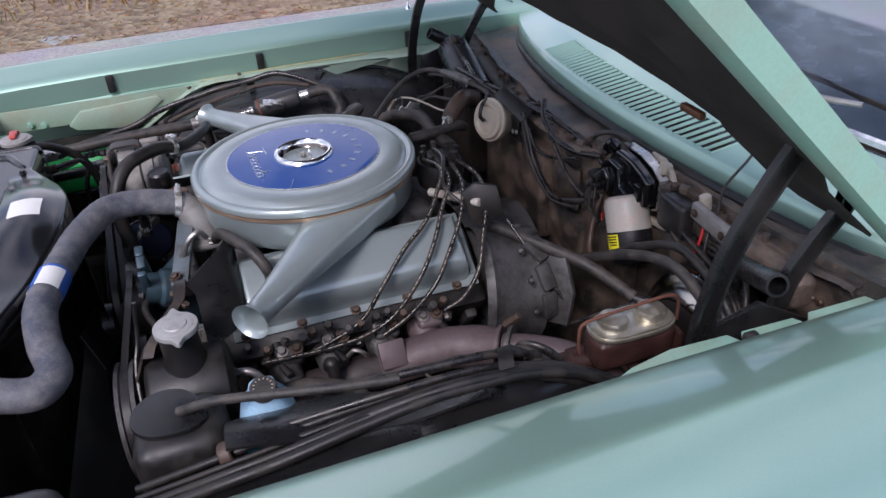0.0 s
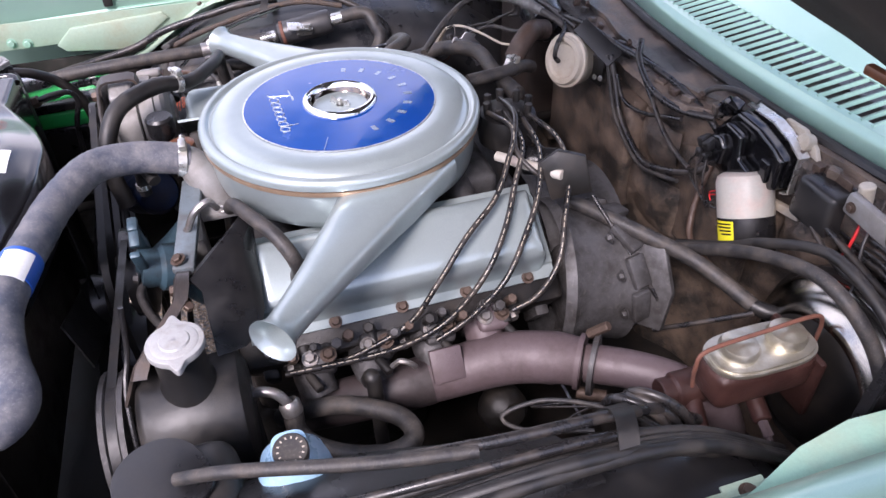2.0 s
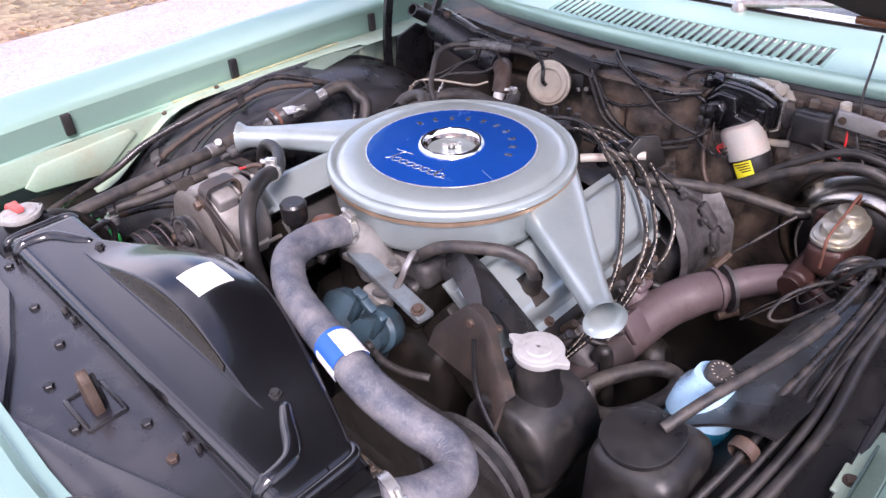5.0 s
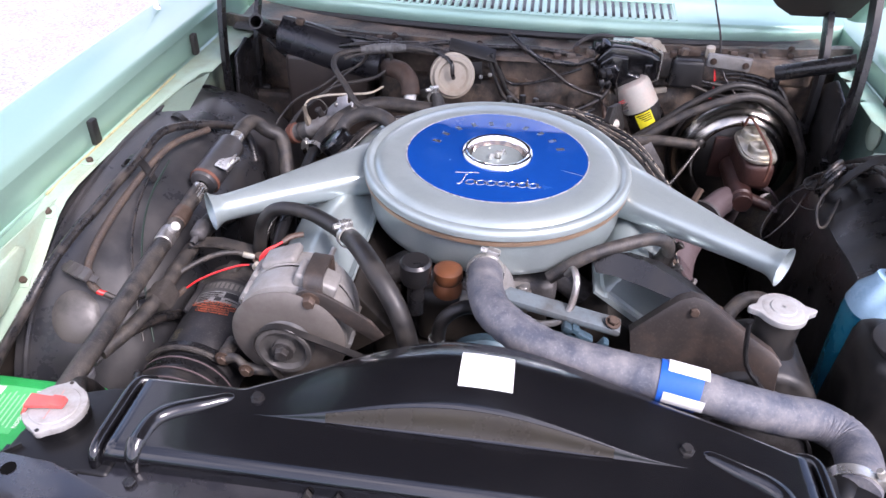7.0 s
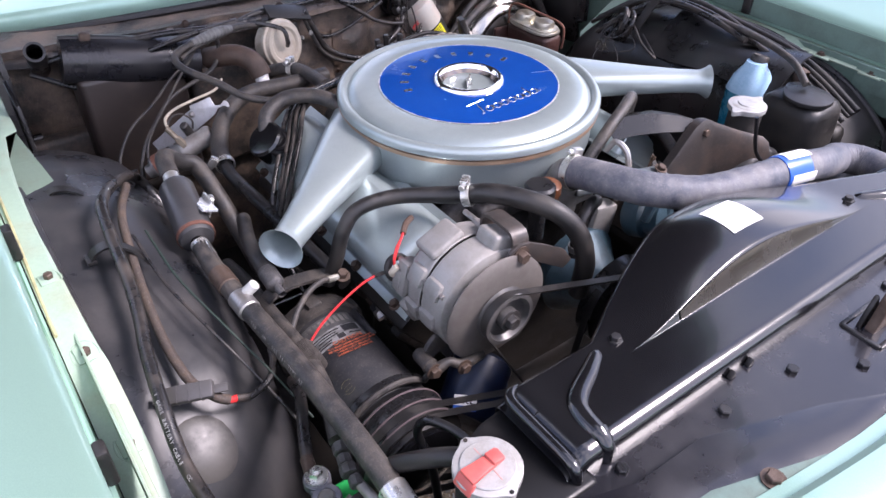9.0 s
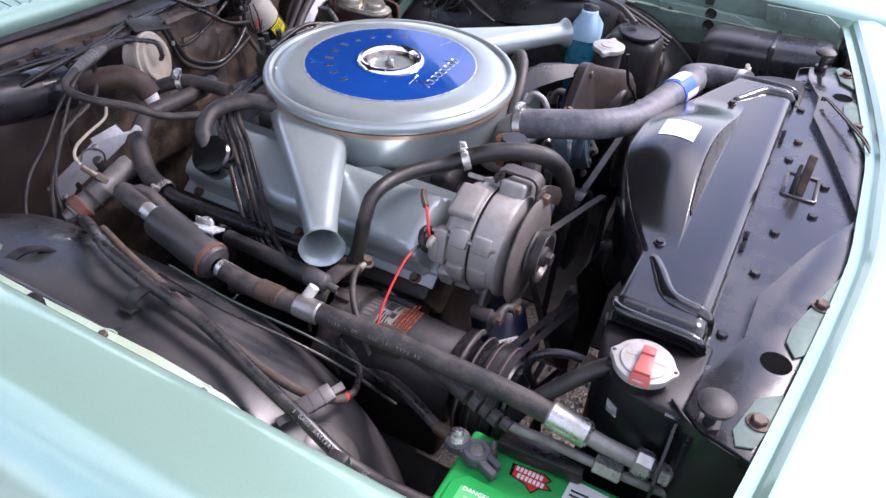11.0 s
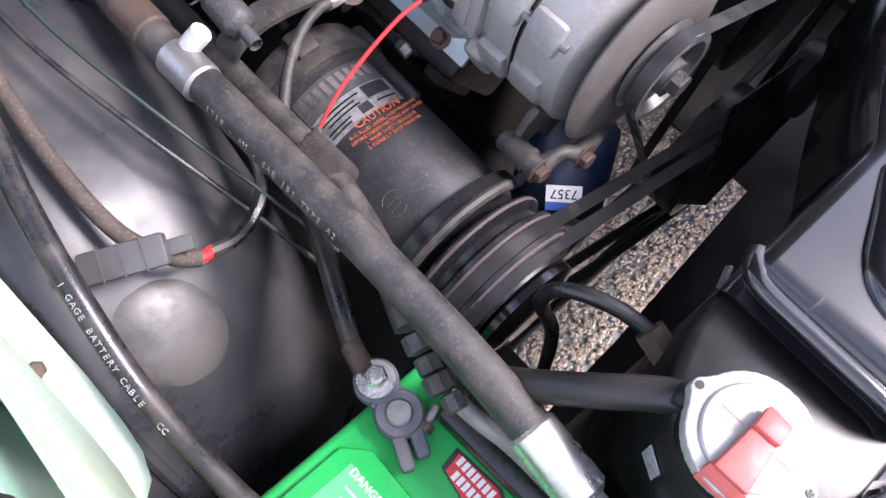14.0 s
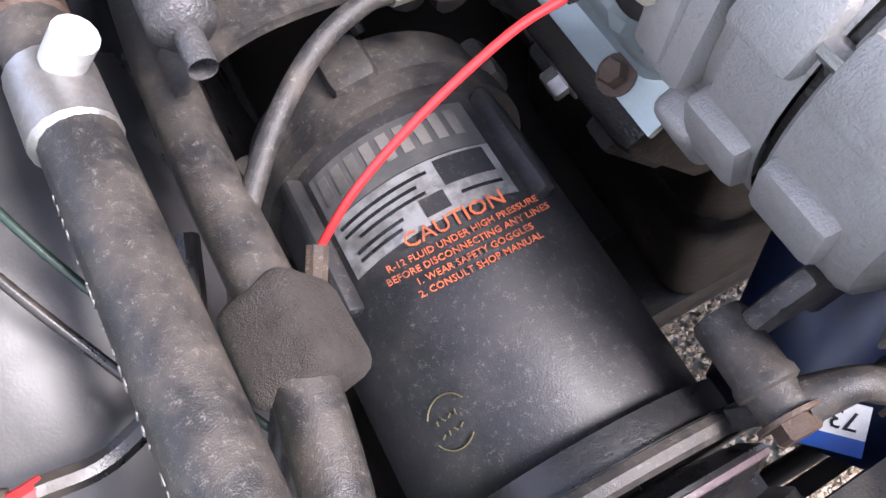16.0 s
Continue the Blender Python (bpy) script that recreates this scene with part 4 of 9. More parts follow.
for x, y, z in ((-0.178, -0.6446, 0), (-0.075, -0.652, 0), (0.137, -0.640, 0), (0.204, -0.645, 0), (0.326, -0.633, 0), (-0.384, -0.634, 0.003), (0.444, -0.634, 0.003), (0.083, -0.6985, 0), (-0.007, -0.692, 0), (-0.31, -0.632, 0)):
    bm = B()
    hexbolt(bm, (x, y, SHELF + 0.001 + z), (0, 0, 1), 0.0066, 0.007)
    part("bolt", bm, M_SATINBLK if x != 0.204 else M_OLDBOLT, sup, "black hex bolt")
for k, x in enumerate((-0.135, -0.105, 0.19, 0.215)):
    bm = B()
    prism(bm, [(-0.005, 0), (0.005, 0), (0.0, 0.010)], 0.006, axis((x, -0.6175, 0.838), (0, -1, 0)), 0.001)
    part("push_clip", bm, M_RUBBER, sup, "small black push clip")
lat = thing("hood_latch", (0.065, -0.667, 0.835), "rusty hood latch hook standing in its slot", "latch")
bm = B()
prism(bm, [(-0.022, 0), (0.018, 0), (0.016, 0.022), (0.010, 0.048), (0.003, 0.060), (-0.004, 0.060), (-0.010, 0.044), (-0.014, 0.02)], 0.012, Matrix(((1, 0, 0, 0.066), (0, 0, 1, -0.674), (0, 1, 0, 0.832), (0, 0, 0, 1))), 0.002)
part("hook", bm, M_OLDBOLT, lat, "brown rusted steel hook")
bm = B()
prism(bm, [(-0.016, 0), (0.014, 0), (0.008, 0.03), (0.0, 0.046), (-0.008, 0.03)], 0.006, Matrix(((1, 0, 0, 0.058), (0, 0, 1, -0.660), (0, 1, 0, 0.832), (0, 0, 0, 1))), 0.002)
part("guard", bm, M_GRIME, lat, "black guard beside the hook")
bm = B()
for dx, dy, w, d in ((-0.034, 0, 0.006, 0.046), (0.034, 0, 0.006, 0.046), (0, -0.022, 0.070, 0.006), (0, 0.022, 0.070, 0.006)):
    box(bm, (w, d, 0.007), pose(0.065 + dx, -0.667 + dy, SHELF + 0.003), 0.002)
part("slot_frame", bm, M_SATINBLK, lat, "black raised slot frame")
bm = B()
box(bm, (0.060, 0.038, 0.002), pose(0.065, -0.667, SHELF + 0.0012), 0)
part("slot", bm, M_GRIME, lat, "dark slot")
for k in range(2):
    bm = B()
    tube(bm, [(0.345, -0.659 - 0.004 * k, 0.857), (0.338, -0.6625 - 0.004 * k, 0.865), (0.275, -0.697 - 0.005 * k, 0.866), (0.212, -0.7315 - 0.005 * k, 0.865), (0.19, -0.745, 0.858)], 0.0019, 6)
    part("release_rod", bm, M_WORN, lat, "thin steel release rod")
for x, y in ((-0.456, -0.646), (0.508, -0.641)):
    st = thing("hood_stop", (x, y, 0.848), "dusty black rubber hood stop on a threaded stem", "rubber stop", "hood stops")
    bm = B()
    rod(bm, (x, y, 0.845), (x, y, 0.876), 0.006, 10)
    lathe(bm, [(0.012, 0.0), (0.012, 0.006), (0, 0.006)], pose(x, y, 0.8486), 6)
    part("stem", bm, M_RUBBER, st)
    bm = B()
    lathe(bm, [(0, 0), (0.012, 0), (0.0175, 0.003), (0.0185, 0.008), (0.0135, 0.012), (0, 0.013)], pose(x, y, 0.874), 28)
    part("cap", bm, M_WORN, st, "mushroom-shaped rubber cap")
M_TAB = mat("dark_mint", (0.135, 0.20, 0.172), 0.55, 0.0, (0.10, 0.12, 0.10), 0.6, 18, 220, 0.1, spec=0.3)
hdr = thing("header_panel", (0, -0.78, 0.85), "mint green front header panel bolted ahead of the radiator", "header panel")
bm = B()
sheet(bm, lambda x, v: (x, sup_front(x) - v[0], v[1]), np.linspace(-0.70, 0.76, 36), [(-0.014, 0.853), (0.0, 0.8545), (0.004, 0.866), (0.010, 0.872), (0.04, 0.876), (0.10, 0.862), (0.18, 0.828), (0.20, 0.80), (0.20, 0.755)], 0.002)
part("panel", bm, M_MINT, hdr, "mint green painted sheet", 28)
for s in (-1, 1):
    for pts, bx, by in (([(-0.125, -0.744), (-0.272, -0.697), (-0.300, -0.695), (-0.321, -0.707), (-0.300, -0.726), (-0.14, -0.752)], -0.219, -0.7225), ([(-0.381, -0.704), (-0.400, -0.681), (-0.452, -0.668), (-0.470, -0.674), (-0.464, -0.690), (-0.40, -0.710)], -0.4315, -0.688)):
        part("tab", plate_on(s, pts, 0.003, WING + 0.0008, 0.0008), M_TAB, hdr, "dark mint green bolting tab")
        bm = B()
        hexbolt(bm, (side_x(s, bx), by, WING + 0.0042), (0, 0, 1), 0.0078, 0.007)
        part("bolt", bm, M_OLDBOLT, hdr, "rusted hex bolt")


# ---- radiator and shroud ----
M_TANK = mat("dull_black_tank_paint", (0.006, 0.006, 0.0065), 0.42, 0.0, (0.012, 0.011, 0.011), 0.5, 12, 300, 0.05, spec=0.3)
rad = thing("radiator", (0, -0.58, 0.35), "black radiator with side tanks behind the support", "radiator")
bm = B()
box(bm, (0.70, 0.05, 0.46), pose(0, -0.585, 0.60), 0.004)
part("core", bm, M_GRIME, rad)
for s in (-1, 1):
    bm = B()
    out = [(-0.335, -0.63), (-0.335, -0.522), (-0.35, -0.512), (-0.385, -0.516), (-0.415, -0.527), (-0.433, -0.543), (-0.445, -0.563), (-0.452, -0.59), (-0.454, -0.618), (-0.45, -0.63)]
    prism(bm, [(x if s < 0 else -x, y) for x, y in (out if s < 0 else out[::-1])], 0.44, pose(0, 0, 0.40), 0.010, 3)
    if s < 0:
        lathe(bm, [(0.030, 0), (0.030, 0.012), (0.026, 0.014), (0, 0.014)], pose(-0.417, -0.5695, 0.838), 24)
        rod(bm, (-0.417, -0.55, 0.843), (-0.421, -0.533, 0.842), 0.0065, 12)
    else:
        rod(bm, (0.385, -0.55, 0.820), (0.40, -0.505, 0.825), 0.020, 20)
    part("side_tank", bm, M_TANK, rad, "black painted end tank", 50)
bm = B()
prism(bm, [(-0.008, -0.006), (0.006, -0.010), (0.010, 0.004), (-0.004, 0.010)], 0.001, axis((-0.4398, -0.5525, 0.799), (-0.86, 0.5, 0.0), 20))
part("label_scrap", bm, M_FOIL, rad, "small torn silver label")
bm = B()
prism(bm, [(0, 0), (0.014, 0.002), (0.010, 0.012), (0.002, 0.010)], 0.002, pose(-0.352, -0.511, 0.826, 90, 0, 20))
part("tab", bm, M_STEEL, rad, "small bent steel tab")

bm = B()
pts = []
for k in range(72):
    a = 2 * math.pi * k / 72
    r = 0.0315 + 0.0045 * max(0, math.cos(2 * (a - math.pi / 2))) ** 14 + (0.0004 if k % 2 else 0)
    pts.append((r * math.cos(a), r * math.sin(a)))
prism(bm, pts, 0.009, pose(-0.418, -0.5695, 0.852), 0.0012)
lathe(bm, [(0.0255, 0), (0.0255, 0.001), (0.0245, 0.002), (0.019, 0.0025), (0, 0.0025)], pose(-0.418, -0.5695, 0.861), 36)
cap = part("cap", bm, mat("dull_silver_cap", (0.34, 0.335, 0.325), 0.5, 0.2, (0.24, 0.225, 0.2), 0.6, 60, 300, 0.15), rad, "silver pressure cap with a red lever")
for s in (-1, 1):
    bm = B()
    lathe(bm, [(0, 0), (0.0022, 0), (0.0022, 0.0006), (0, 0.0007)], pose(-0.418, -0.5695 + s * 0.0325, 0.8608), 12)
    part("rivet", bm, M_GRIME, cap, "dark rivet hole in the ear")
bm = B()
q = pose(-0.418, -0.571, 0.8655, 0, 0, 3)
prism(bm, [(0.0135, -0.006), (0.0145, 0.006), (-0.009, 0.0075), (-0.0265, 0.0092), (-0.0265, -0.0092), (-0.009, -0.0075)], 0.005, q, 0.0015)
box(bm, (0.013, 0.014, 0.004), q @ pose(0.006, 0, 0.005, 0, 8, 0), 0.0015)
box(bm, (0.013, 0.021, 0.004), q @ pose(-0.028, 0, -0.0045, 0, -58, 0), 0.0015)
part("lever", bm, M_REDFADE, cap, "faded red plastic lever")
for k in range(7):
    for s in (-1, 1):
        bm = B()
        w = 0.0125 - 0.0009 * abs(k - 3)
        box(bm, (0.0008, w, 0.0003), pose(-0.418 + 0.0055 * (k - 3), -0.5695 + s * (0.0125 + 0.001 * (k % 2)), 0.8637 - 0.0004 * abs(k - 3), 0, 0, 0), 0)
        part("print_bar", bm, mat("faded_red_ink", (0.45, 0.22, 0.20), 0.6) if not (k or s > 0) else bpy.data.materials["faded_red_ink"], cap, "line of small faded red print")

shroud = thing("fan_shroud", (0, -0.54, 0.8), "gloss black pressed fan shroud with slot and white sticker", "fan shroud")


def shroud_rear(x):
    d = max(0, abs(x - 0.012) - 0.03)
    return max(-0.434 - (0.8 if x < 0 else 0.5) * d**1.45, -0.521)


def dome(x):
    """How far the middle of the shroud is raised: 1 at its crown, 0 past the ends of the scoop."""
    return max(0, 1 - ((x - 0.011) / 0.225) ** 2) ** 2


def ease(t):
    t = min(1, max(0, t))
    return t * t * (3 - 2 * t)


def scoop(x, t):
    """The face of the scoop: t from its foot to its lip."""
    return (x, lerp(-0.5495, -0.5495 + 0.020 * dome(x), t), 0.862 + 0.030 * dome(x) * ease(t) - 0.014 * ease((abs(x - 0.004) - 0.343) / 0.016))


def shroud_z(x, y):
    foot = -0.5495 + 0.020 * dome(x)
    t = min(1, max(0, (y - foot) / (shroud_rear(x) - foot)))
    return 0.862 + dome(x) * (0.030 + 0.010 * math.sin(math.pi * min(1, t * 0.9)) - 0.012 * t**2.5) - 0.014 * ease((abs(x - 0.004) - 0.343) / 0.016)


def shroud_skin(x, v):
    kind, t = v
    if kind == "front":
        a = min(1, t) * math.pi / 2
        return (x, -0.601 - 0.016 * math.sin(a), 0.862 - 0.016 * (1 - math.cos(a)) - 0.012 * max(0, t - 1) - 0.014 * ease((abs(x - 0.004) - 0.343) / 0.016))
    if kind == "flat":
        return (x, lerp(-0.601, -0.5495, t), scoop(x, 0)[2])
    if kind == "scoop":
        return scoop(x, t)
    yr = shroud_rear(x)
    if kind == "rear":
        return (x, yr + 0.008 * min(1, t), shroud_z(x, yr) - 0.004 * t**2 - 0.03 * max(0, t - 1))
    y = lerp(-0.5495 + 0.020 * dome(x), yr, t)
    return (x, y, shroud_z(x, y))


bm = B()
rows = [("front", t) for t in (2, 1, 0.85, 0.7, 0.55, 0.4, 0.25, 0.12, 0)] + [("flat", t) for t in (0.3, 0.7, 0.95)] + [("scoop", t) for t in (0, 0.1, 0.2, 0.35, 0.5, 0.65, 0.8, 0.9, 1)] + [("pad", t) for t in np.linspace(0.02, 1, 26)] + [("rear", t) for t in (0.5, 1, 2, 3)]
sheet(bm, shroud_skin, sorted({*np.linspace(-0.362, 0.370, 96), *np.linspace(-0.172, -0.14, 9), *np.linspace(0.16, 0.193, 9)}), rows, 0.002)
part("top_panel", bm, M_GLOSSBLK, shroud, "gloss black pressed steel", 70)
# Overlay whose tan holds both dust and the sky reflected in the scoop.
bm = B()
sheet(bm, lambda x, t: Vector(scoop(x, t)) + Vector((0, -0.0012, 0.0008)), np.linspace(-0.135, 0.157, 40), np.linspace(0.16, 0.80, 8), 0.0008)
part("scoop_face", bm, mat("dust_and_sky_tan", (0.030, 0.025, 0.019), 0.26, 0.3, (0.03, 0.025, 0.02), 0.6, 16, 260, 0.08), shroud, "dusty scoop face, sky reflection in its tan", 60)
for s in (-1, 1):
    e = 0.0 if s < 0 else 0.008
    bm = B()
    tube(bm, [(s * 0.240 + e, -0.5265, 0.8605), (s * 0.246 + e, -0.531, 0.8625), (s * 0.270 + e, -0.5445, 0.8635), (s * 0.294 + e, -0.5565, 0.8635), (s * 0.307 + e, -0.568, 0.8632), (s * 0.312 + e, -0.584, 0.8625), (s * 0.313 + e, -0.603, 0.8605), (s * 0.313 + e, -0.6155, 0.852), (s * 0.313 + e, -0.619, 0.838)], [0.003, 0.0075, 0.0095, 0.0105, 0.0105, 0.0105, 0.0105, 0.009, 0.007], 20)
    for v in bm.verts:
        v.co.z -= 0.0040 if v.co.y > -0.604 else 0.0
        v.co.y += 0.0040 if v.co.y <= -0.604 else 0.0
    part("bead", bm, M_GLOSSBLK, shroud, "raised stiffening bead")
    bm = B()
    tube(bm, [(s * 0.335 + e, -0.513, 0.852), (s * 0.347 + e, -0.517, 0.856), (s * 0.353 + e, -0.528, 0.857), (s * 0.354 + e, -0.56, 0.857), (s * 0.354 + e, -0.602, 0.856), (s * 0.353 + e, -0.616, 0.846), (s * 0.352 + e, -0.619, 0.81)], 0.0060, 16)
    part("edge_roll", bm, M_GLOSSBLK, shroud, "rolled edge over the end tank")
    bm = B()
    lathe(bm, [(0, 0), (0.0095, 0), (0.0095, 0.0015), (0.0065, 0.002), (0.0065, 0.007), (0, 0.007)], pose(s * 0.2225 + 0.0085, -0.528, 0.862) @ Matrix.Diagonal((0.85, 0.85, 0.85, 1)), 6)
    part("screw", bm, M_SATINBLK, shroud, "black hex-head screw")
bm = B()
sheet(bm, lambda x, y: (x, y, shroud_z(x, y) + 0.0012), np.linspace(-0.004, 0.0525, 8), np.linspace(-0.510, -0.4595, 8), 0.0006)
tagged(part("sticker", bm, M_WHITE, shroud), "blank white paper sticker")

# ---- upper radiator hose ----
hose = thing("radiator_hose", (0.2, -0.42, 0.82), "chalky grey moulded upper radiator hose with a blue label band", "hose")
HOSE = [(0.004, -0.236, 0.838), (0.006, -0.262, 0.848), (0.010, -0.310, 0.860), (0.030, -0.362, 0.866), (0.09, -0.402, 0.860), (0.165, -0.422, 0.859), (0.235, -0.436, 0.860), (0.295, -0.446, 0.853), (0.352, -0.440, 0.836), (0.398, -0.428, 0.820), (0.428, -0.448, 0.815), (0.424, -0.490, 0.820), (0.404, -0.53, 0.828)]
bm = B()
tube(bm, HOSE, 0.0235, 24, 16, 0.016, 0.0060)
part("hose", bm, M_HOSE, hose)
bm = B()
line = spline(HOSE, 12)
seg = [q for q in line if 0.213 < q.x < 0.257]
tube(bm, [line[line.index(seg[0]) - 1], *seg], 0.0250, 24, 1)
part("label_band", bm, M_BLUETAPE, hose, "blue paper label band")
bm = B()
c, w = line[line.index(seg[len(seg) // 2])], (seg[-1] - seg[0]).normalized()
up = (Vector((0, 0, 1)) - w * w.z).normalized()
out = w.cross(up)
for a0, a1 in ((-1.1, 0.30), (1.25, 1.9)):
    sheet(bm, lambda a, h: c + w * h + 0.0256 * (math.cos(a) * up + math.sin(a) * out), np.linspace(a0, a1, 10), [-0.022, 0.0, 0.022], 0.0003)
part("label_white", bm, M_WHITE, hose, "white edges of the label")
for p, w, sc in (((0.0045, -0.245, 0.841), (0.05, -1, 0.25), (0.3, 0, 1)), ((0.404, -0.517, 0.827), (-0.2, -1, 0), (1, 0, 0.6))):
    bm = B()
    band(bm, p, w, 0.0245, 0.012, sc)
    part("clamp", bm, M_ZINC, hose, "bright steel hose clamp")

# ---- air cleaner ----
M_MARK = mat("silver_foil_ink", (0.36, 0.41, 0.50), 0.22, 0.9, (0.22, 0.27, 0.38), 0.5, 60, 400, 0.0)
ac = thing("air_cleaner", (0, 0, 0.78), "silver-blue round air cleaner with two intake horns and a blue emblem", "air cleaner")
bm = B()
lathe(bm, [(0.2095, 0.868), (0.2125, 0.870), (0.2130, 0.878), (0.2105, 0.883), (0.2060, 0.8855), (0.2010, 0.8845), (0.1985, 0.880), (0.1960, 0.8795), (0.1930, 0.882), (0.187, 0.8875), (0.180, 0.8895), (0.148, 0.8905), (0.1455, 0.8895), (0.10, 0.8905), (0.05, 0.891), (0.05, 0.885), (0, 0.885)], n=96)
part("lid", bm, M_SILVER, ac, "silver-blue painted pressed lid", 50)
bm = B()
lathe(bm, [(0.2045, 0.860), (0.2115, 0.861), (0.2118, 0.867), (0.205, 0.868)], n=96)
part("gasket_band", bm, M_COPPER, ac, "thin copper-coloured seam")
bm = B()
lathe(bm, [(0.204, 0.866), (0.2075, 0.862), (0.2070, 0.856), (0.2045, 0.845), (0.203, 0.815), (0.200, 0.803), (0.19, 0.795), (0.15, 0.788), (0.07, 0.78), (0, 0.78)], n=96)
part("body", bm, M_SILVER, ac, "silver-blue painted bowl", 50)
bm = B()
lathe(bm, [(0.054, 0.8915), (0.1437, 0.8905), (0.1440, 0.8909), (0.054, 0.8925)], n=96)
emb = part("emblem_disc", bm, M_BLUE, ac, "deep blue foil emblem")
bm = B()
lathe(bm, [(0.1437, 0.8903), (0.1455, 0.8904), (0.1455, 0.8910), (0.1437, 0.8912)], n=96)
part("emblem_border", bm, M_FOIL, ac, "thin silver border")
bm = B()
lathe(bm, [(0.0565, 0.8905), (0.0562, 0.8945), (0.0545, 0.8980), (0.0515, 0.8995), (0.0480, 0.8985), (0.0455, 0.8945), (0.0445, 0.890)], n=64)
part("dish_rim", bm, M_CHROME, ac, "chrome rolled rim")
# Brown base colour puts the hood's dark reflection into the dish.
bm = B()
lathe(bm, [(0.0452, 0.8925), (0.0430, 0.887), (0.037, 0.879), (0.026, 0.8745), (0.013, 0.8730), (0.0, 0.8730)], n=64)
part("dish", bm, mat("hood_toned_steel", (0.23, 0.195, 0.17), 0.16, 1.0, (0.12, 0.095, 0.08), 0.6, 22, 300, 0.03), ac, "bright dished centre, browned for the hood it mirrors", 60)
bm = B()
rod(bm, (0, 0, 0.872), (0, 0, 0.895), 0.0042, 12)
lathe(bm, [(0.010, 0.8725), (0.010, 0.880), (0.0065, 0.885), (0, 0.885)], n=16)
for s in (-1, 1):
    box(bm, (0.012, 0.003, 0.011), pose(0.011 * math.cos(0.8) * s, 0.011 * math.sin(0.8) * s, 0.889, 0, -20 * s, math.degrees(0.8)), 0.0014)
part("wing_nut", bm, M_ZINC, ac, "plated wing nut")
# raised word shapes, unlettered
for k in range(10):
    a = radians(166 - 16.5 * k)
    bm = B()
    box(bm, (0.0075, 0.0135, 0.0004), pose(0.104 * math.cos(a), 0.104 * math.sin(a), 0.8919, 0, 0, math.degrees(a) - 90), 0)
    part("maker_mark", bm, M_MARK, emb, "faint silver bar of the maker's mark")
bm = B()
SC = pose(0.008, -0.086, 0.8914, 0, 0, 3)
wave = [(-0.066, 0.019), (-0.030, 0.020), (-0.047, 0.019), (-0.056, -0.010), (-0.062, -0.014)]
tube(bm, [SC @ Vector((x, y, 0)) for x, y in wave], 0.0013, 6, 5)
for k in range(7):
    x0, tall = -0.042 + 0.0155 * k, 0.021 if k == 5 else 0.006
    tube(bm, [SC @ Vector((x0 + 0.0065 * math.cos(a) + 0.25 * 0.0075 * math.sin(a), -0.007 + 0.0065 * math.sin(a), 0)) for a in np.linspace(0.6, 6.0, 10)] + [SC @ Vector((x0 + 0.008, tall - 0.007, 0)), SC @ Vector((x0 + 0.008, -0.012, 0)), SC @ Vector((x0 + 0.012, -0.009, 0))], 0.0012, 6, 2)
part("script_mark", bm, M_MARK, emb, "silver script stroke")
bm = B()
box(bm, (0.082, 0.0008, 0.0003), pose(0.098, -0.035, 0.8914, 0, 0, -19), 0)
part("seam", bm, M_PRINT, emb)
for s in (-1, 1):
    bm = B()
    base, tip = Vector((s * 0.122, 0.078, 0.8385)), Vector((s * 0.418, -0.160, 0.8385))
    way = (tip - base).normalized()
    side = Vector((0, 0, 1)).cross(way).normalized()
    up = way.cross(side)
    rows = [(0.0, 0.070, 0.026), (0.15, 0.062, 0.026), (0.3, 0.0535, 0.026), (0.5, 0.0415, 0.0245), (0.7, 0.0305, 0.0225), (0.85, 0.0235, 0.0210), (0.945, 0.0205, 0.0205), (0.965, 0.0215, 0.0215), (0.985, 0.025, 0.025), (1.0, 0.029, 0.029), (1.004, 0.0295, 0.0295), (1.002, 0.0285, 0.0285), (0.985, 0.0235, 0.0235), (0.96, 0.0195, 0.0195), (0.8, 0.019, 0.019), (0.65, 0.018, 0.018)]
    rings = []
    for t, w, h in rows:
        c = base.lerp(tip, t)
        e = 0.5 if t < 0.35 else lerp(0.5, 1.0, min(1, (t - 0.35) / 0.5))
        ring = []
        for a in np.linspace(0, 2 * math.pi, 36, endpoint=False):
            ca, sa = math.cos(a), math.sin(a)
            ring.append(bm.verts.new(c + side * w * math.copysign(abs(ca) ** e, ca) + up * h * math.copysign(abs(sa) ** e, sa)))
        rings.append(ring)
    for a, b in zip(rings, rings[1:]):
        for k in range(36):
            bm.faces.new((a[k], a[(k + 1) % 36], b[(k + 1) % 36], b[k]))
    bm.faces.new(rings[-1])
    part("intake_horn", bm, M_SILVER, ac, "silver-blue tapering intake horn with a flared mouth", 50)

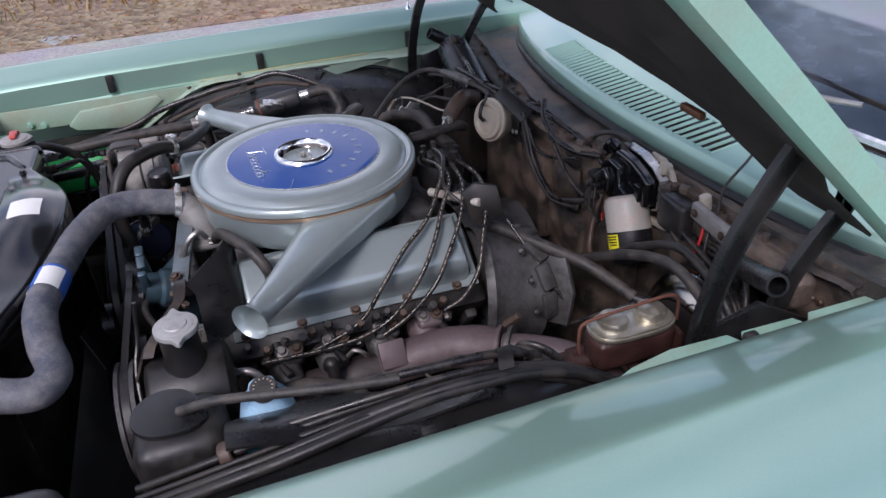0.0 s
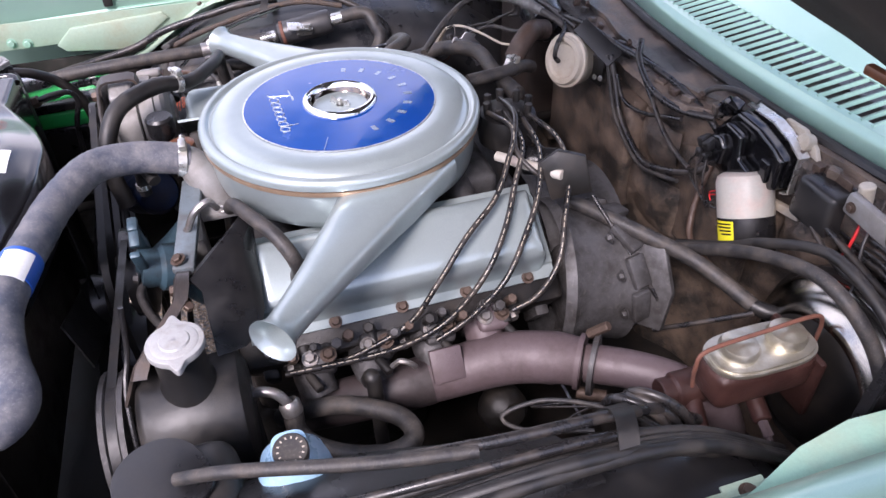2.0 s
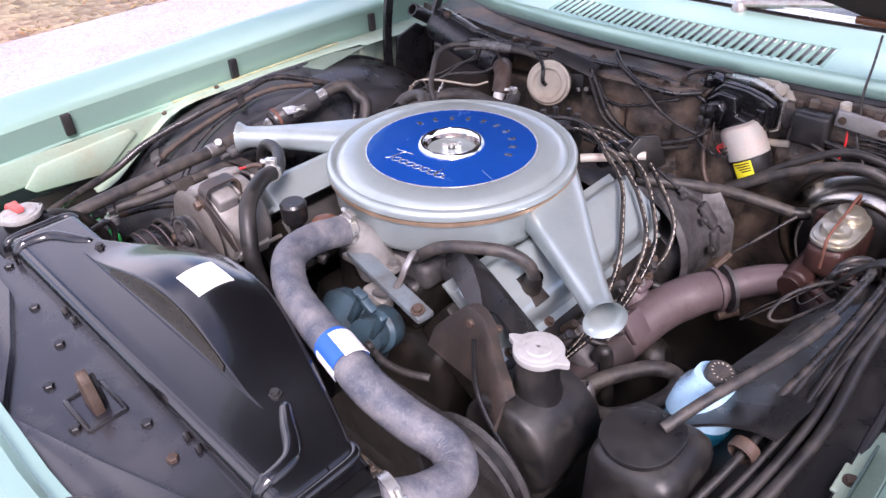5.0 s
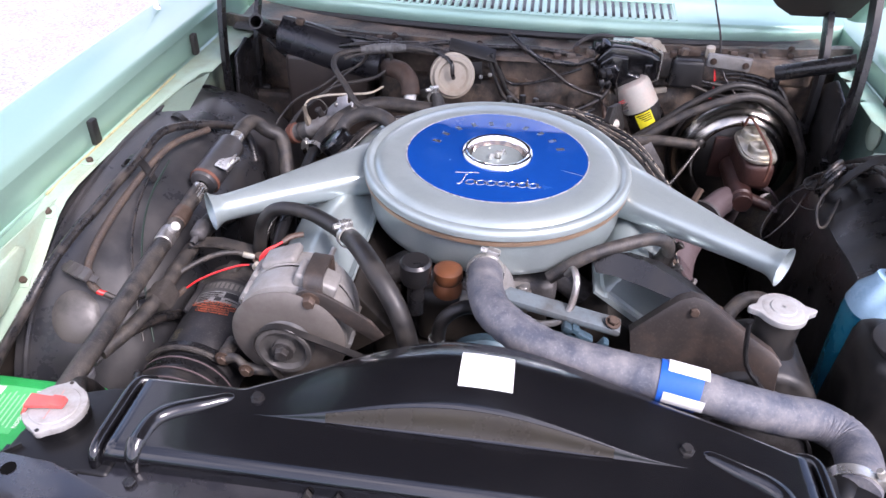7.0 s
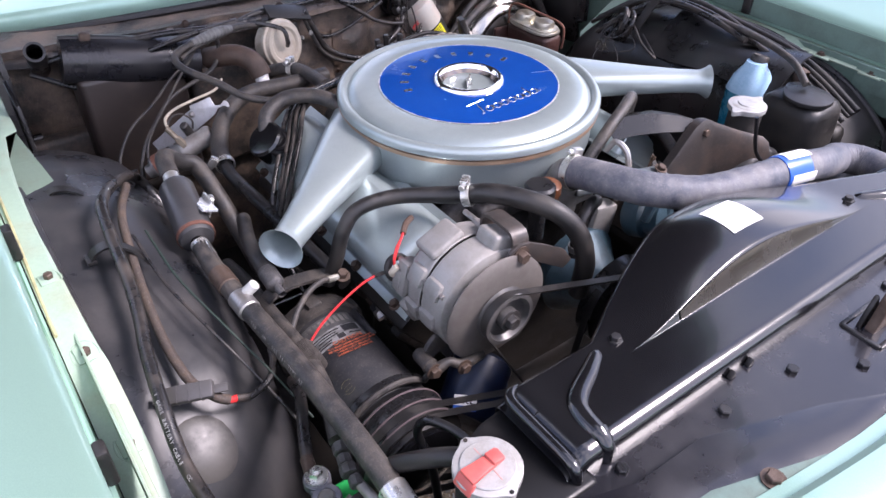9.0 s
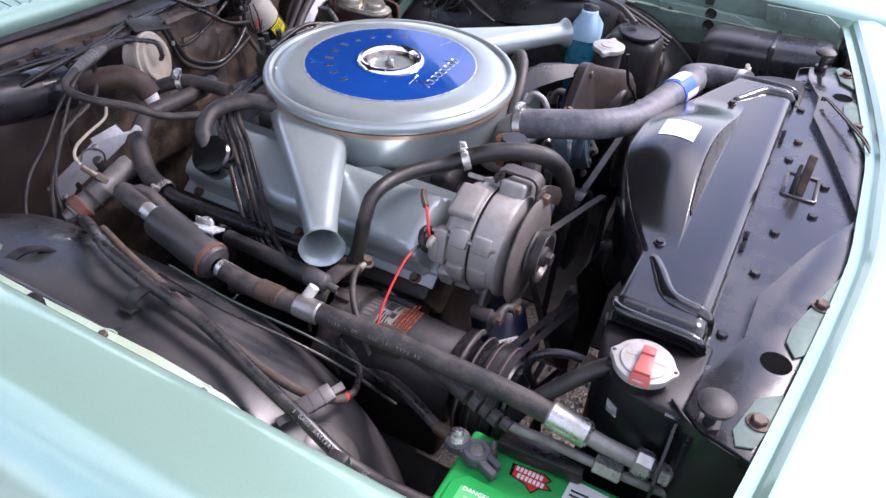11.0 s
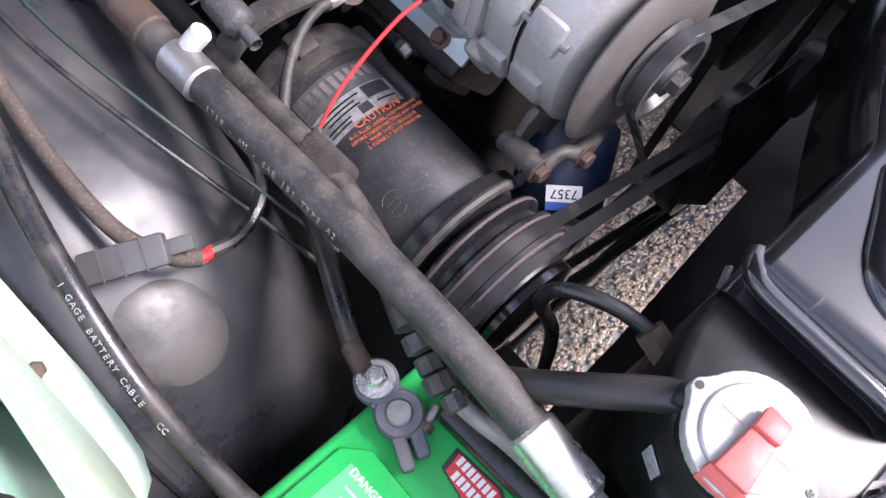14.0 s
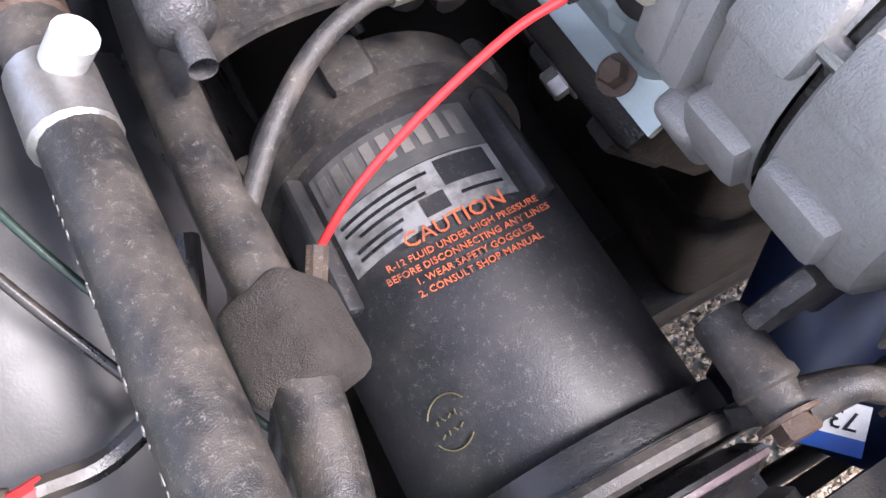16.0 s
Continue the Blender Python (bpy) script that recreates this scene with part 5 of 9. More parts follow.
# ---- engine ----
eng = thing("engine", (0, 0.02, 0.3), "greasy iron V8 engine block with silver-blue valve covers", "engine")
bm = B()
box(bm, (0.34, 0.50, 0.30), pose(0, 0.03, 0.50), 0.03, 3)
box(bm, (0.20, 0.46, 0.10), pose(0, 0.03, 0.70), 0.02, 3)
part("block", bm, M_GRIME, eng, "oily black block")
for s in (-1, 1):
    dy = 0.0 if s > 0 else -0.03
    bm = B()
    q = pose(s * 0.212, 0.02 + dy, 0.682 if s > 0 else 0.70, 0, s * 38, 0)
    box(bm, (0.15, 0.47, 0.10), q, 0.01, 2)
    head = part("cylinder_head", bm, M_GRIME, eng, "greasy cast head")
    for k in range(8):
        bm = B()
        box(bm, (0.03, 0.022, 0.07), q @ pose(s * 0.075, -0.2 + 0.058 * k, -0.02), 0.005)
        part("port_boss", bm, M_GREYCAST, head, "stained cast boss")
        bm = B()
        p = q @ Vector((s * 0.078, -0.17 + 0.054 * k, 0.028 - 0.03 * (k % 2)))
        hexbolt(bm, p, q.to_3x3() @ Vector((s, 0, 0.35)), 0.0085, 0.010)
        part("head_bolt", bm, (M_STEEL, M_OLDBOLT, M_GREYCAST)[k % 3], head, "stained hex head bolt")
    bm = B()
    # cross-section of the cover in its own tilted frame, swept lengthwise with rounded ends
    sec = [(-0.073, 0.0), (-0.073, 0.004), (-0.061, 0.0045), (-0.0575, 0.008), (-0.055, 0.030), (-0.0525, 0.044), (-0.048, 0.053), (-0.041, 0.0585), (-0.032, 0.0605), (0.026, 0.0605), (0.036, 0.0585), (0.0435, 0.053), (0.049, 0.044), (0.0545, 0.024), (0.058, 0.008), (0.061, 0.0045), (0.073, 0.004), (0.073, 0.0)]
    rings = []
    y0, y1 = (-0.195, 0.245) if s > 0 else (-0.255, 0.215)
    stations = [(0.0, 0.0), (0.0, 0.07), (0.011, 0.075), (0.014, 0.13), (0.017, 0.45), (0.020, 0.70), (0.025, 0.86), (0.032, 0.95), (0.042, 0.99), (0.055, 1.0)]
    full = [(y0 + a, b) for a, b in stations] + [(y1 - a, b) for a, b in stations[::-1]]
    m = pose(0.219, 0, 0.742, 0, 36, 0) if s > 0 else pose(-0.238, 0, 0.763, 0, -36, 0)
    for y, k in full:
        rings.append([bm.verts.new(m @ Vector((x * (1 if h < 0.0045 else lerp(0.86, 1, min(1, k + 0.15))), y, min(h, 0.060 * k + 0.004 if h > 0.0045 else h)))) for x, h in sec])
    for a, b in zip(rings, rings[1:]):
        for k in range(len(sec)):
            bm.faces.new((a[k], a[(k + 1) % len(sec)], b[(k + 1) % len(sec)], b[k]))
    bm.faces.new(rings[0])
    bm.faces.new(rings[-1])
    vc = part("valve_cover", bm, M_SILVER, eng, "silver-blue painted valve cover", 30)
    for k in range(5):
        bm = B()
        p = m @ Vector((s * 0.067, -0.175 + 0.0945 * k if s > 0 else y0 + 0.03 + (y1 - y0 - 0.06) / 4 * k, 0.004))
        hexbolt(bm, p, m.to_3x3() @ Vector((0, 0, 1)), 0.0062, 0.008)
        part("bolt", bm, M_OLDBOLT, vc, "rusty cover bolt")
bm = B()
box(bm, (0.22, 0.40, 0.05), pose(0, 0.02, 0.755), 0.015, 3)
for k in range(4):
    for s in (-1, 1):
        tube(bm, [(s * 0.04, -0.12 + 0.09 * k, 0.765), (s * 0.10, -0.125 + 0.093 * k, 0.765), (s * 0.16, -0.13 + 0.095 * k, 0.725)], 0.022, 12)
part("intake_manifold", bm, M_GREYCAST, eng, "stained grey intake manifold")
bm = B()
box(bm, (0.12, 0.16, 0.05), pose(0, 0.0, 0.785), 0.01, 2)
part("carburettor", bm, M_ALU, eng, "dull alloy carburettor")
bm = B()
lathe(bm, [(0.17, 0), (0.175, 0.02), (0.165, 0.06), (0.15, 0.12), (0.15, 0.15), (0, 0.15)], axis((0.06, 0.28, 0.56), (0, 1, 0)), 40)
box(bm, (0.14, 0.16, 0.12), pose(0.24, 0.35, 0.62, 0, 20, 0), 0.03, 3)
part("bell_housing", bm, M_GREYCAST, eng, "oily grey transmission case")


# ---- small helpers for loose things ----
def single(name, bm, material, label, category, group="", sharp=38):
    return tagged(part(name, bm, material, None, "", sharp), label, category, group)


def cable(name, pts, r, material, label, category, group="", n=8, steps=6):
    return single(name, tube(B(), pts, r, n, steps), material, label, category, group, 60)


def print_marks(owner, pts, r, start, every, length, material):
    """Printed dashes along a wire."""
    line = spline(pts, 14)
    bm, run, k = B(), 0.0, 0
    for a, b in zip(line, line[1:]):
        run += (b - a).length
        if run > start + k * every:
            k += 1
            w = (b - a).normalized()
            o = Vector((0.5, -0.2, 0.8)).cross(w).normalized()
            o = w.cross(o).normalized() * 0.0039
            rod(bm, a + o - w * length / 2, a + o + w * length / 2, r, 6)
    o = part("printing", bm, material, owner, "row of pale printed marks")
    o["kind"] = "stuff"
    return o


# ---- spark plug leads ----
LEADS = [
    [(0.04, 0.225, 0.85), (0.12, 0.235, 0.862), (0.18, 0.204, 0.845), (0.235, 0.165, 0.828), (0.275, 0.11, 0.805), (0.305, 0.06, 0.762), (0.312, 0.013, 0.705), (0.318, -0.066, 0.676), (0.31, -0.12, 0.66)],
    [(0.05, 0.25, 0.85), (0.135, 0.245, 0.845), (0.22, 0.20, 0.835), (0.275, 0.165, 0.805), (0.315, 0.122, 0.765), (0.322, 0.064, 0.703), (0.33, -0.02, 0.682), (0.33, -0.16, 0.685)],
    [(0.06, 0.27, 0.85), (0.15, 0.265, 0.842), (0.235, 0.23, 0.825), (0.285, 0.19, 0.79), (0.318, 0.15, 0.75), (0.325, 0.10, 0.705), (0.325, 0.05, 0.675)],
    [(0.05, 0.285, 0.845), (0.122, 0.307, 0.835), (0.196, 0.295, 0.82), (0.26, 0.262, 0.787), (0.305, 0.235, 0.748), (0.318, 0.20, 0.708), (0.315, 0.165, 0.688)],
    [(-0.10, 0.20, 0.845), (-0.19, 0.175, 0.852), (-0.235, 0.148, 0.845), (-0.268, 0.104, 0.8235), (-0.314, 0.050, 0.790), (-0.348, 0.004, 0.764), (-0.372, -0.045, 0.735), (-0.36, -0.08, 0.69)],
    [(-0.10, 0.21, 0.845), (-0.195, 0.185, 0.846), (-0.243, 0.153, 0.839), (-0.276, 0.110, 0.8180), (-0.320, 0.053, 0.786), (-0.352, 0.010, 0.756), (-0.368, -0.030, 0.722), (-0.35, -0.05, 0.69)],
    [(-0.09, 0.19, 0.850), (-0.185, 0.166, 0.856), (-0.228, 0.140, 0.850), (-0.262, 0.094, 0.8285), (-0.307, 0.040, 0.796), (-0.345, -0.008, 0.770), (-0.375, -0.06, 0.742), (-0.37, -0.11, 0.69)],
    [(-0.09, 0.22, 0.845), (-0.20, 0.200, 0.840), (-0.252, 0.160, 0.833), (-0.284, 0.118, 0.8125), (-0.327, 0.066, 0.780), (-0.350, 0.030, 0.742), (-0.345, 0.01, 0.69)],
    [(0.0, 0.26, 0.85), (0.09, 0.25, 0.868), (0.16, 0.225, 0.85), (0.20, 0.25, 0.825), (0.16, 0.29, 0.81), (0.08, 0.28, 0.82)],
]
for k, pts in enumerate(LEADS):
    w = cable("spark_plug_lead", pts, 0.0042, M_WIRE, "black spark plug lead with pale printed marks", "spark lead", "spark plug leads")
    if k < 4:
        print_marks(w, pts, 0.0007, 0.06, 0.0125, 0.0075, M_CREAM)
for k in range(4):
    p = Vector((0.318, -0.13 + 0.095 * k, 0.668))
    bm = B()
    rod(bm, p, p + Vector((-0.03, 0, 0.018)), 0.009, 12)
    rod(bm, p + Vector((0.004, 0, -0.004)), p + Vector((0.03, 0.01, -0.008)), 0.0065, 10)
    single("spark_plug_boot", bm, M_RUBBER, "black rubber spark plug boot on the head", "plug boot", "plug boots")
dist = thing("distributor", (0.03, 0.27, 0.76), "black distributor behind the air cleaner", "distributor")
bm = B()
lathe(bm, [(0, 0), (0.045, 0), (0.05, 0.03), (0.045, 0.05), (0.02, 0.055), (0, 0.055)], pose(0.03, 0.262, 0.79), 24)
part("cap", bm, M_RUBBER, dist)
for k in range(8):
    a = k * 0.785
    bm = B()
    rod(bm, (0.03 + 0.034 * math.cos(a), 0.262 + 0.034 * math.sin(a), 0.84), (0.03 + 0.036 * math.cos(a), 0.262 + 0.036 * math.sin(a), 0.862), 0.006, 8)
    part("terminal", bm, M_RUBBER, dist)
coil = thing("ignition_coil_bracket", (0.2, 0.28, 0.8), "greasy coil bracket behind the valve cover", "coil bracket")
bm = B()
prism(bm, [(-0.03, -0.03), (0.03, -0.035), (0.035, 0.02), (0.0, 0.04), (-0.03, 0.03)], 0.012, axis((0.205, 0.285, 0.825), (0.8, -0.35, 0.2), 20), 0.002)
part("plate", bm, M_GRIME, coil)
bm = B()
rod(bm, (0.12, 0.21, 0.82), (0.215, 0.275, 0.83), 0.008, 10)
part("rod", bm, M_PINKISH, coil, "pale steel rod")
bm = B()
rod(bm, (0.13, 0.25, 0.81), (0.165, 0.30, 0.815), 0.022, 16)
part("coil", bm, M_SATINBLK, coil)

# ---- hoses on the passenger bank ----
hh = thing("heater_hose", (-0.33, 0.2, 0.77), "black heater hose clamped to a steel pipe", "hose")
bm = B()
tube(bm, [(-0.09, 0.33, 0.80), (-0.166, 0.315, 0.808), (-0.26, 0.312, 0.812), (-0.322, 0.268, 0.80), (-0.352, 0.222, 0.778), (-0.36, 0.185, 0.769)], 0.0145, 14)
part("hose", bm, M_WORN, hh)
bm = B()
band(bm, (-0.3605, 0.183, 0.7685), (-0.2, -1, -0.2), 0.0148, 0.010, (-1, 0, 0.5))
part("clamp", bm, M_ZINC, hh, "bright steel hose clamp")
bm = B()
tube(bm, [(-0.36, 0.188, 0.77), (-0.362, 0.15, 0.762), (-0.355, 0.05, 0.758), (-0.345, -0.08, 0.752), (-0.335, -0.16, 0.74)], 0.0105, 12)
part("pipe", bm, M_SATINBLK, hh, "black painted steel pipe")
bh = thing("breather_hose", (-0.29, 0.14, 0.8), "dusty black breather hose from cap to air cleaner", "hose")
bm = B()
tube(bm, [(-0.178, 0.09, 0.857), (-0.205, 0.135, 0.866), (-0.245, 0.165, 0.862), (-0.283, 0.16, 0.848), (-0.298, 0.143, 0.825)], 0.0125, 14)
part("hose", bm, M_WORN, bh)
bm = B()
lathe(bm, [(0, 0), (0.026, 0), (0.028, 0.004), (0.028, 0.034), (0.025, 0.038), (0.010, 0.040), (0, 0.040)], axis((-0.286, 0.132, 0.797), (-0.62, -0.1, 0.78)) @ Matrix.Diagonal((1.1, 1.1, 1, 1)), 28)
part("cap", bm, M_GLOSSBLK, bh, "round black breather cap")
sh = thing("vent_hose", (-0.12, 0.36, 0.8), "short grey hose with clamp behind the air cleaner", "hose")
bm = B()
tube(bm, [(-0.185, 0.395, 0.80), (-0.165, 0.37, 0.815), (-0.14, 0.33, 0.822), (-0.13, 0.25, 0.82)], 0.012, 12)
part("hose", bm, M_WORN, sh)
bm = B()
band(bm, (-0.15, 0.345, 0.82), (0.5, -1, 0.15), 0.0122, 0.01)
part("clamp", bm, M_ZINC, sh, "steel hose clamp")
M_CLIP = mat("dull_brass", (0.17, 0.145, 0.11), 0.5, 0.4, (0.08, 0.065, 0.05), 0.6, 40, 300, 0.2)
hv = thing("heater_valve", (-0.38, 0.33, 0.73), "pale metal heater valve plate with a dull cylinder", "heater valve")
hm = Matrix(((0.602, -0.066, -0.796, -0.418), (-0.619, 0.591, -0.517, 0.397), (0.505, 0.804, 0.315, 0.728), (0, 0, 0, 1)))
bm = B()
prism(bm, [(0.001, -0.002), (0.010, -0.030), (0.023, -0.036), (0.041, -0.027), (0.043, -0.020), (0.051, -0.019), (0.0525, -0.026), (0.0687, -0.0234), (0.155, -0.008), (0.165, -0.001), (0.178, -0.002), (0.1887, -0.008), (0.190, 0.000), (0.185, 0.006), (0.174, 0.002), (0.162, 0.006), (0.160, 0.022), (0.113, 0.025), (0.112, 0.019), (0.108, 0.018)], 0.003, hm, 0.0008)
plate = part("plate", bm, mat("pale_dusty_alloy", (0.56, 0.55, 0.56), 0.42, 0.25, (0.36, 0.33, 0.31), 0.6, 30, 260, 0.1), hv, "pale notched alloy plate")
for x, y in ((0.111, 0.010), (0.019, -0.029)):
    bm = B()
    lathe(bm, [(0, 0), (0.006, 0), (0.0055, 0.003), (0.003, 0.005), (0, 0.0055)], hm @ pose(x, y, 0.003), 16)
    part("rivet", bm, M_STEEL, plate, "round rivet head")
cy = axis((-0.447, 0.294, 0.734), (0.098, -0.030, 0.050))
bm = B()
lathe(bm, [(0, -0.012), (0.012, -0.012), (0.013, 0.0), (0.019, 0.002), (0.020, 0.006), (0.020, 0.012), (0.0175, 0.016), (0.0175, 0.056), (0.019, 0.058), (0.019, 0.063), (0.017, 0.066), (0.017, 0.112), (0.014, 0.117), (0, 0.118)], cy, 28)
body = part("cylinder", bm, mat("dull_grey_zinc", (0.20, 0.195, 0.19), 0.5, 0.4, (0.10, 0.085, 0.07), 0.6, 30, 260, 0.2), hv)
bm = B()
lathe(bm, [(0.0200, 0.006), (0.0215, 0.007), (0.0215, 0.020), (0.0178, 0.0225)], cy, 28)
part("rust_ring", bm, M_RUST, hv, "rust-red collar")
bm = B()
lathe(bm, [(0.0192, 0.036), (0.0205, 0.0365), (0.0205, 0.040), (0.0192, 0.0405)], cy, 28)
part("clamp_band", bm, M_GREYCAST, hv, "narrow clamp band")
bm = B()
rod(bm, (-0.372, 0.300, 0.772), (-0.384, 0.293, 0.800), 0.0075, 14, 0.3)
rod(bm, (-0.366, 0.298, 0.764), (-0.374, 0.298, 0.776), 0.005, 10)
part("knob", bm, M_WORN, hv, "small black rubber nipple")
bm = B()
rod(bm, (-0.412, 0.293, 0.801), (-0.402, 0.277, 0.785), 0.005, 8)
rod(bm, (-0.403, 0.278, 0.786), (-0.394, 0.268, 0.772), 0.007, 6)
part("fitting", bm, M_CLIP, hv, "dull brass pipe fitting")
bm = B()
tube(bm, [(-0.268, 0.400, 0.811), (-0.293, 0.378, 0.804), (-0.343, 0.357, 0.806), (-0.383, 0.335, 0.809), (-0.405, 0.313, 0.808), (-0.410, 0.295, 0.802)], 0.0026, 8)
part("vacuum_pipe", bm, M_CREAM, hv, "thin bright bent pipe")
bm = B()
tube(bm, [(-0.408, 0.298, 0.804), (-0.395, 0.305, 0.813), (-0.378, 0.305, 0.812), (-0.366, 0.300, 0.800), (-0.368, 0.297, 0.785)], 0.0017, 7)
part("wire_loop", bm, M_WORN, hv, "thin dark wire loop")
for k, (r, d) in enumerate(((0.0062, (0, 0, 0)), (0.004, (0.010, 0.004, -0.008)))):
    cable("ground_cable", [tuple(Vector(p) + Vector(d) * (1 if 1 < n < 6 else 0.3)) for n, p in enumerate([(-0.145, 0.46, 0.870), (-0.20, 0.44, 0.884), (-0.255, 0.415, 0.892), (-0.315, 0.390, 0.892), (-0.352, 0.365, 0.888), (-0.352, 0.325, 0.880), (-0.318, 0.275, 0.866), (-0.285, 0.235, 0.846), (-0.235, 0.198, 0.838)][:9 if k == 0 else 5])], r, M_WORN, "dusty black cable looped over the heater valve", "cable", "looped cables")
bm = B()
tube(bm, [(-0.225, 0.429, 0.889), (-0.255, 0.415, 0.8925), (-0.285, 0.403, 0.893), (-0.312, 0.391, 0.8925)], [0.0070, 0.0098, 0.0088, 0.0066], 14, 10, 0.10, 0.009)
single("tape_wrap", bm, M_GREYTAPE, "grey tape wound round the looped cables", "tape")
WIRES = [
    ([(-0.290, 0.405, 0.892), (-0.321, 0.420, 0.849), (-0.360, 0.402, 0.833), (-0.403, 0.384, 0.805), (-0.453, 0.366, 0.780), (-0.485, 0.348, 0.746), (-0.494, 0.330, 0.730)], 0.0028),
    ([(-0.262, 0.412, 0.890), (-0.255, 0.425, 0.860), (-0.282, 0.406, 0.830), (-0.366, 0.382, 0.812), (-0.408, 0.358, 0.787), (-0.445, 0.334, 0.756), (-0.466, 0.310, 0.717), (-0.455, 0.28, 0.69)], 0.0042),
    ([(-0.300, 0.400, 0.890), (-0.312, 0.408, 0.862), (-0.345, 0.392, 0.838), (-0.380, 0.375, 0.808), (-0.415, 0.352, 0.782), (-0.440, 0.330, 0.760), (-0.452, 0.31, 0.73)], 0.0026),
]
for pts, r in WIRES:
    cable("wire", pts, r, M_WORN, "thin dusty wire hanging beside the heater valve", "wire", "hanging wires")
wcn = thing("wire_connector", (-0.50, 0.315, 0.715), "black dusty plug connector on hanging wires", "connector")
bm = B()
box(bm, (0.05, 0.026, 0.022), pose(-0.500, 0.313, 0.722, 0, 8, -35), 0.004, 2)
part("shell", bm, M_WORN, wcn)
bm = B()
tube(bm, [(-0.520, 0.326, 0.725), (-0.545, 0.31, 0.722), (-0.545, 0.27, 0.74), (-0.52, 0.235, 0.775), (-0.49, 0.21, 0.79)], 0.0016, 6)
part("lead", bm, M_WIRE, wcn, "thin dark lead")
duct = thing("heater_pipe_elbow", (-0.26, 0.39, 0.82), "brown-stained heater elbow at the firewall", "elbow")
bm = B()
tube(bm, [(-0.268, 0.455, 0.832), (-0.250, 0.425, 0.843), (-0.226, 0.402, 0.846), (-0.208, 0.380, 0.834), (-0.203, 0.366, 0.812)], 0.0195, 18)
part("elbow", bm, M_BROWNPL, duct)
bm = B()
lathe(bm, [(0, 0), (0.014, 0), (0.011, 0.02), (0.006, 0.03), (0, 0.03)], axis((-0.204, 0.368, 0.816), (0.02, -0.35, -0.6)) @ Matrix.Diagonal((1, 1, 1.3, 1)), 16)
part("tip", bm, M_WHITE, duct, "white plastic end")
hb = thing("heater_box", (-0.48, 0.5, 0.6), "dark blower case with a round air duct on the firewall", "heater box")
bm = B()
box(bm, (0.185, 0.09, 0.235), pose(-0.408, 0.497, 0.728), 0.012, 3)
M_DUCT = mat("blue_black_duct_plastic", (0.012, 0.0125, 0.016), 0.3, 0.0, (0.035, 0.031, 0.030), 0.5, 9, 240, 0.05)
part("case", bm, mat("dark_brown_case", (0.032, 0.025, 0.022), 0.42, 0.0, (0.075, 0.052, 0.04), 0.7, 7, 200, 0.12), hb, "grimy brown flat-faced case")
bm = B()
box(bm, (0.20, 0.10, 0.018), pose(-0.408, 0.497, 0.612), 0.005, 2)
part("lower_flange", bm, M_GRIME, hb)
bm = B()
tube(bm, [(-0.510, 0.492, 0.876), (-0.44, 0.484, 0.862), (-0.38, 0.478, 0.849), (-0.285, 0.472, 0.832)], [0.041, 0.043, 0.042, 0.038], 24)
part("air_duct", bm, M_DUCT, hb, "blue-black round duct")
bm = B()
tube(bm, [(-0.505, 0.487, 0.914), (-0.44, 0.478, 0.903), (-0.38, 0.472, 0.888), (-0.33, 0.468, 0.868)], 0.0055, 8)
part("duct_strip", bm, M_RUBBER, hb, "black sealing strip along the duct")
bm = B()
box(bm, (0.018, 0.014, 0.02), pose(-0.465, 0.478, 0.909, 0, 10, 0), 0.003)
part("clip", bm, M_OLDBOLT, hb, "rusty spring clip")
vc = thing("vacuum_canister", (-0.134, 0.45, 0.79), "cream round vacuum canister on a bracket at the firewall", "canister")
bm = B()
lathe(bm, [(0, 0.0), (0.026, 0.0), (0.030, 0.004), (0.037, 0.004), (0.040, -0.003), (0.0435, -0.004), (0.0435, -0.010), (0.041, -0.013), (0.040, -0.03), (0.034, -0.038), (0, -0.04)], axis((-0.122, 0.430, 0.834), (0.35, -1, 0.25)) @ Matrix.Diagonal((1.12, 1.12, 1.1, 1)), 36)
part("drum", bm, mat("stained_cream_paint", (0.45, 0.395, 0.315), 0.5, 0.0, (0.27, 0.18, 0.11), 0.6, 24, 240, 0.1, edge=(0.5, 0.75)), vc)
bm = B()
prism(bm, [(-0.02, -0.022), (0.055, -0.018), (0.055, 0.02), (-0.02, 0.028)], 0.003, axis((-0.085, 0.478, 0.828), (0.25, -1, 0.1), 0) @ pose(0, 0, 0, 0, 0, 180), 0.0008)
br_ = part("bracket", bm, M_GRIME, vc, "dark drilled steel bracket")
for x, z in ((-0.066, 0.822), (-0.046, 0.828)):
    bm = B()
    lathe(bm, [(0, 0), (0.005, 0), (0.0045, 0.002), (0, 0.0025)], axis((x, 0.466, z), (0.25, -1, 0.1)), 14)
    part("rivet", bm, M_ZINC, br_, "bright rivet")
bm = B()
tube(bm, [(-0.120, 0.420, 0.834), (-0.122, 0.412, 0.846), (-0.126, 0.418, 0.868), (-0.15, 0.44, 0.876), (-0.18, 0.455, 0.882)], 0.0045, 8)
part("tube", bm, M_WIRE, vc, "black rubber tube")
bm = B()
prism(bm, [(-0.05, -0.016), (0.055, -0.014), (0.055, 0.016), (-0.05, 0.018)], 0.004, axis((-0.085, 0.478, 0.875), (0.35, -0.55, 0.75), 0) @ pose(0, 0, 0, 0, 0, 155), 0.001)
box(bm, (0.10, 0.003, 0.02), pose(-0.085, 0.495, 0.868, 0, 0, 26), 0.001)
single("wiring_trough", bm, M_SATINBLK, "black angled wiring trough on the firewall", "trough")
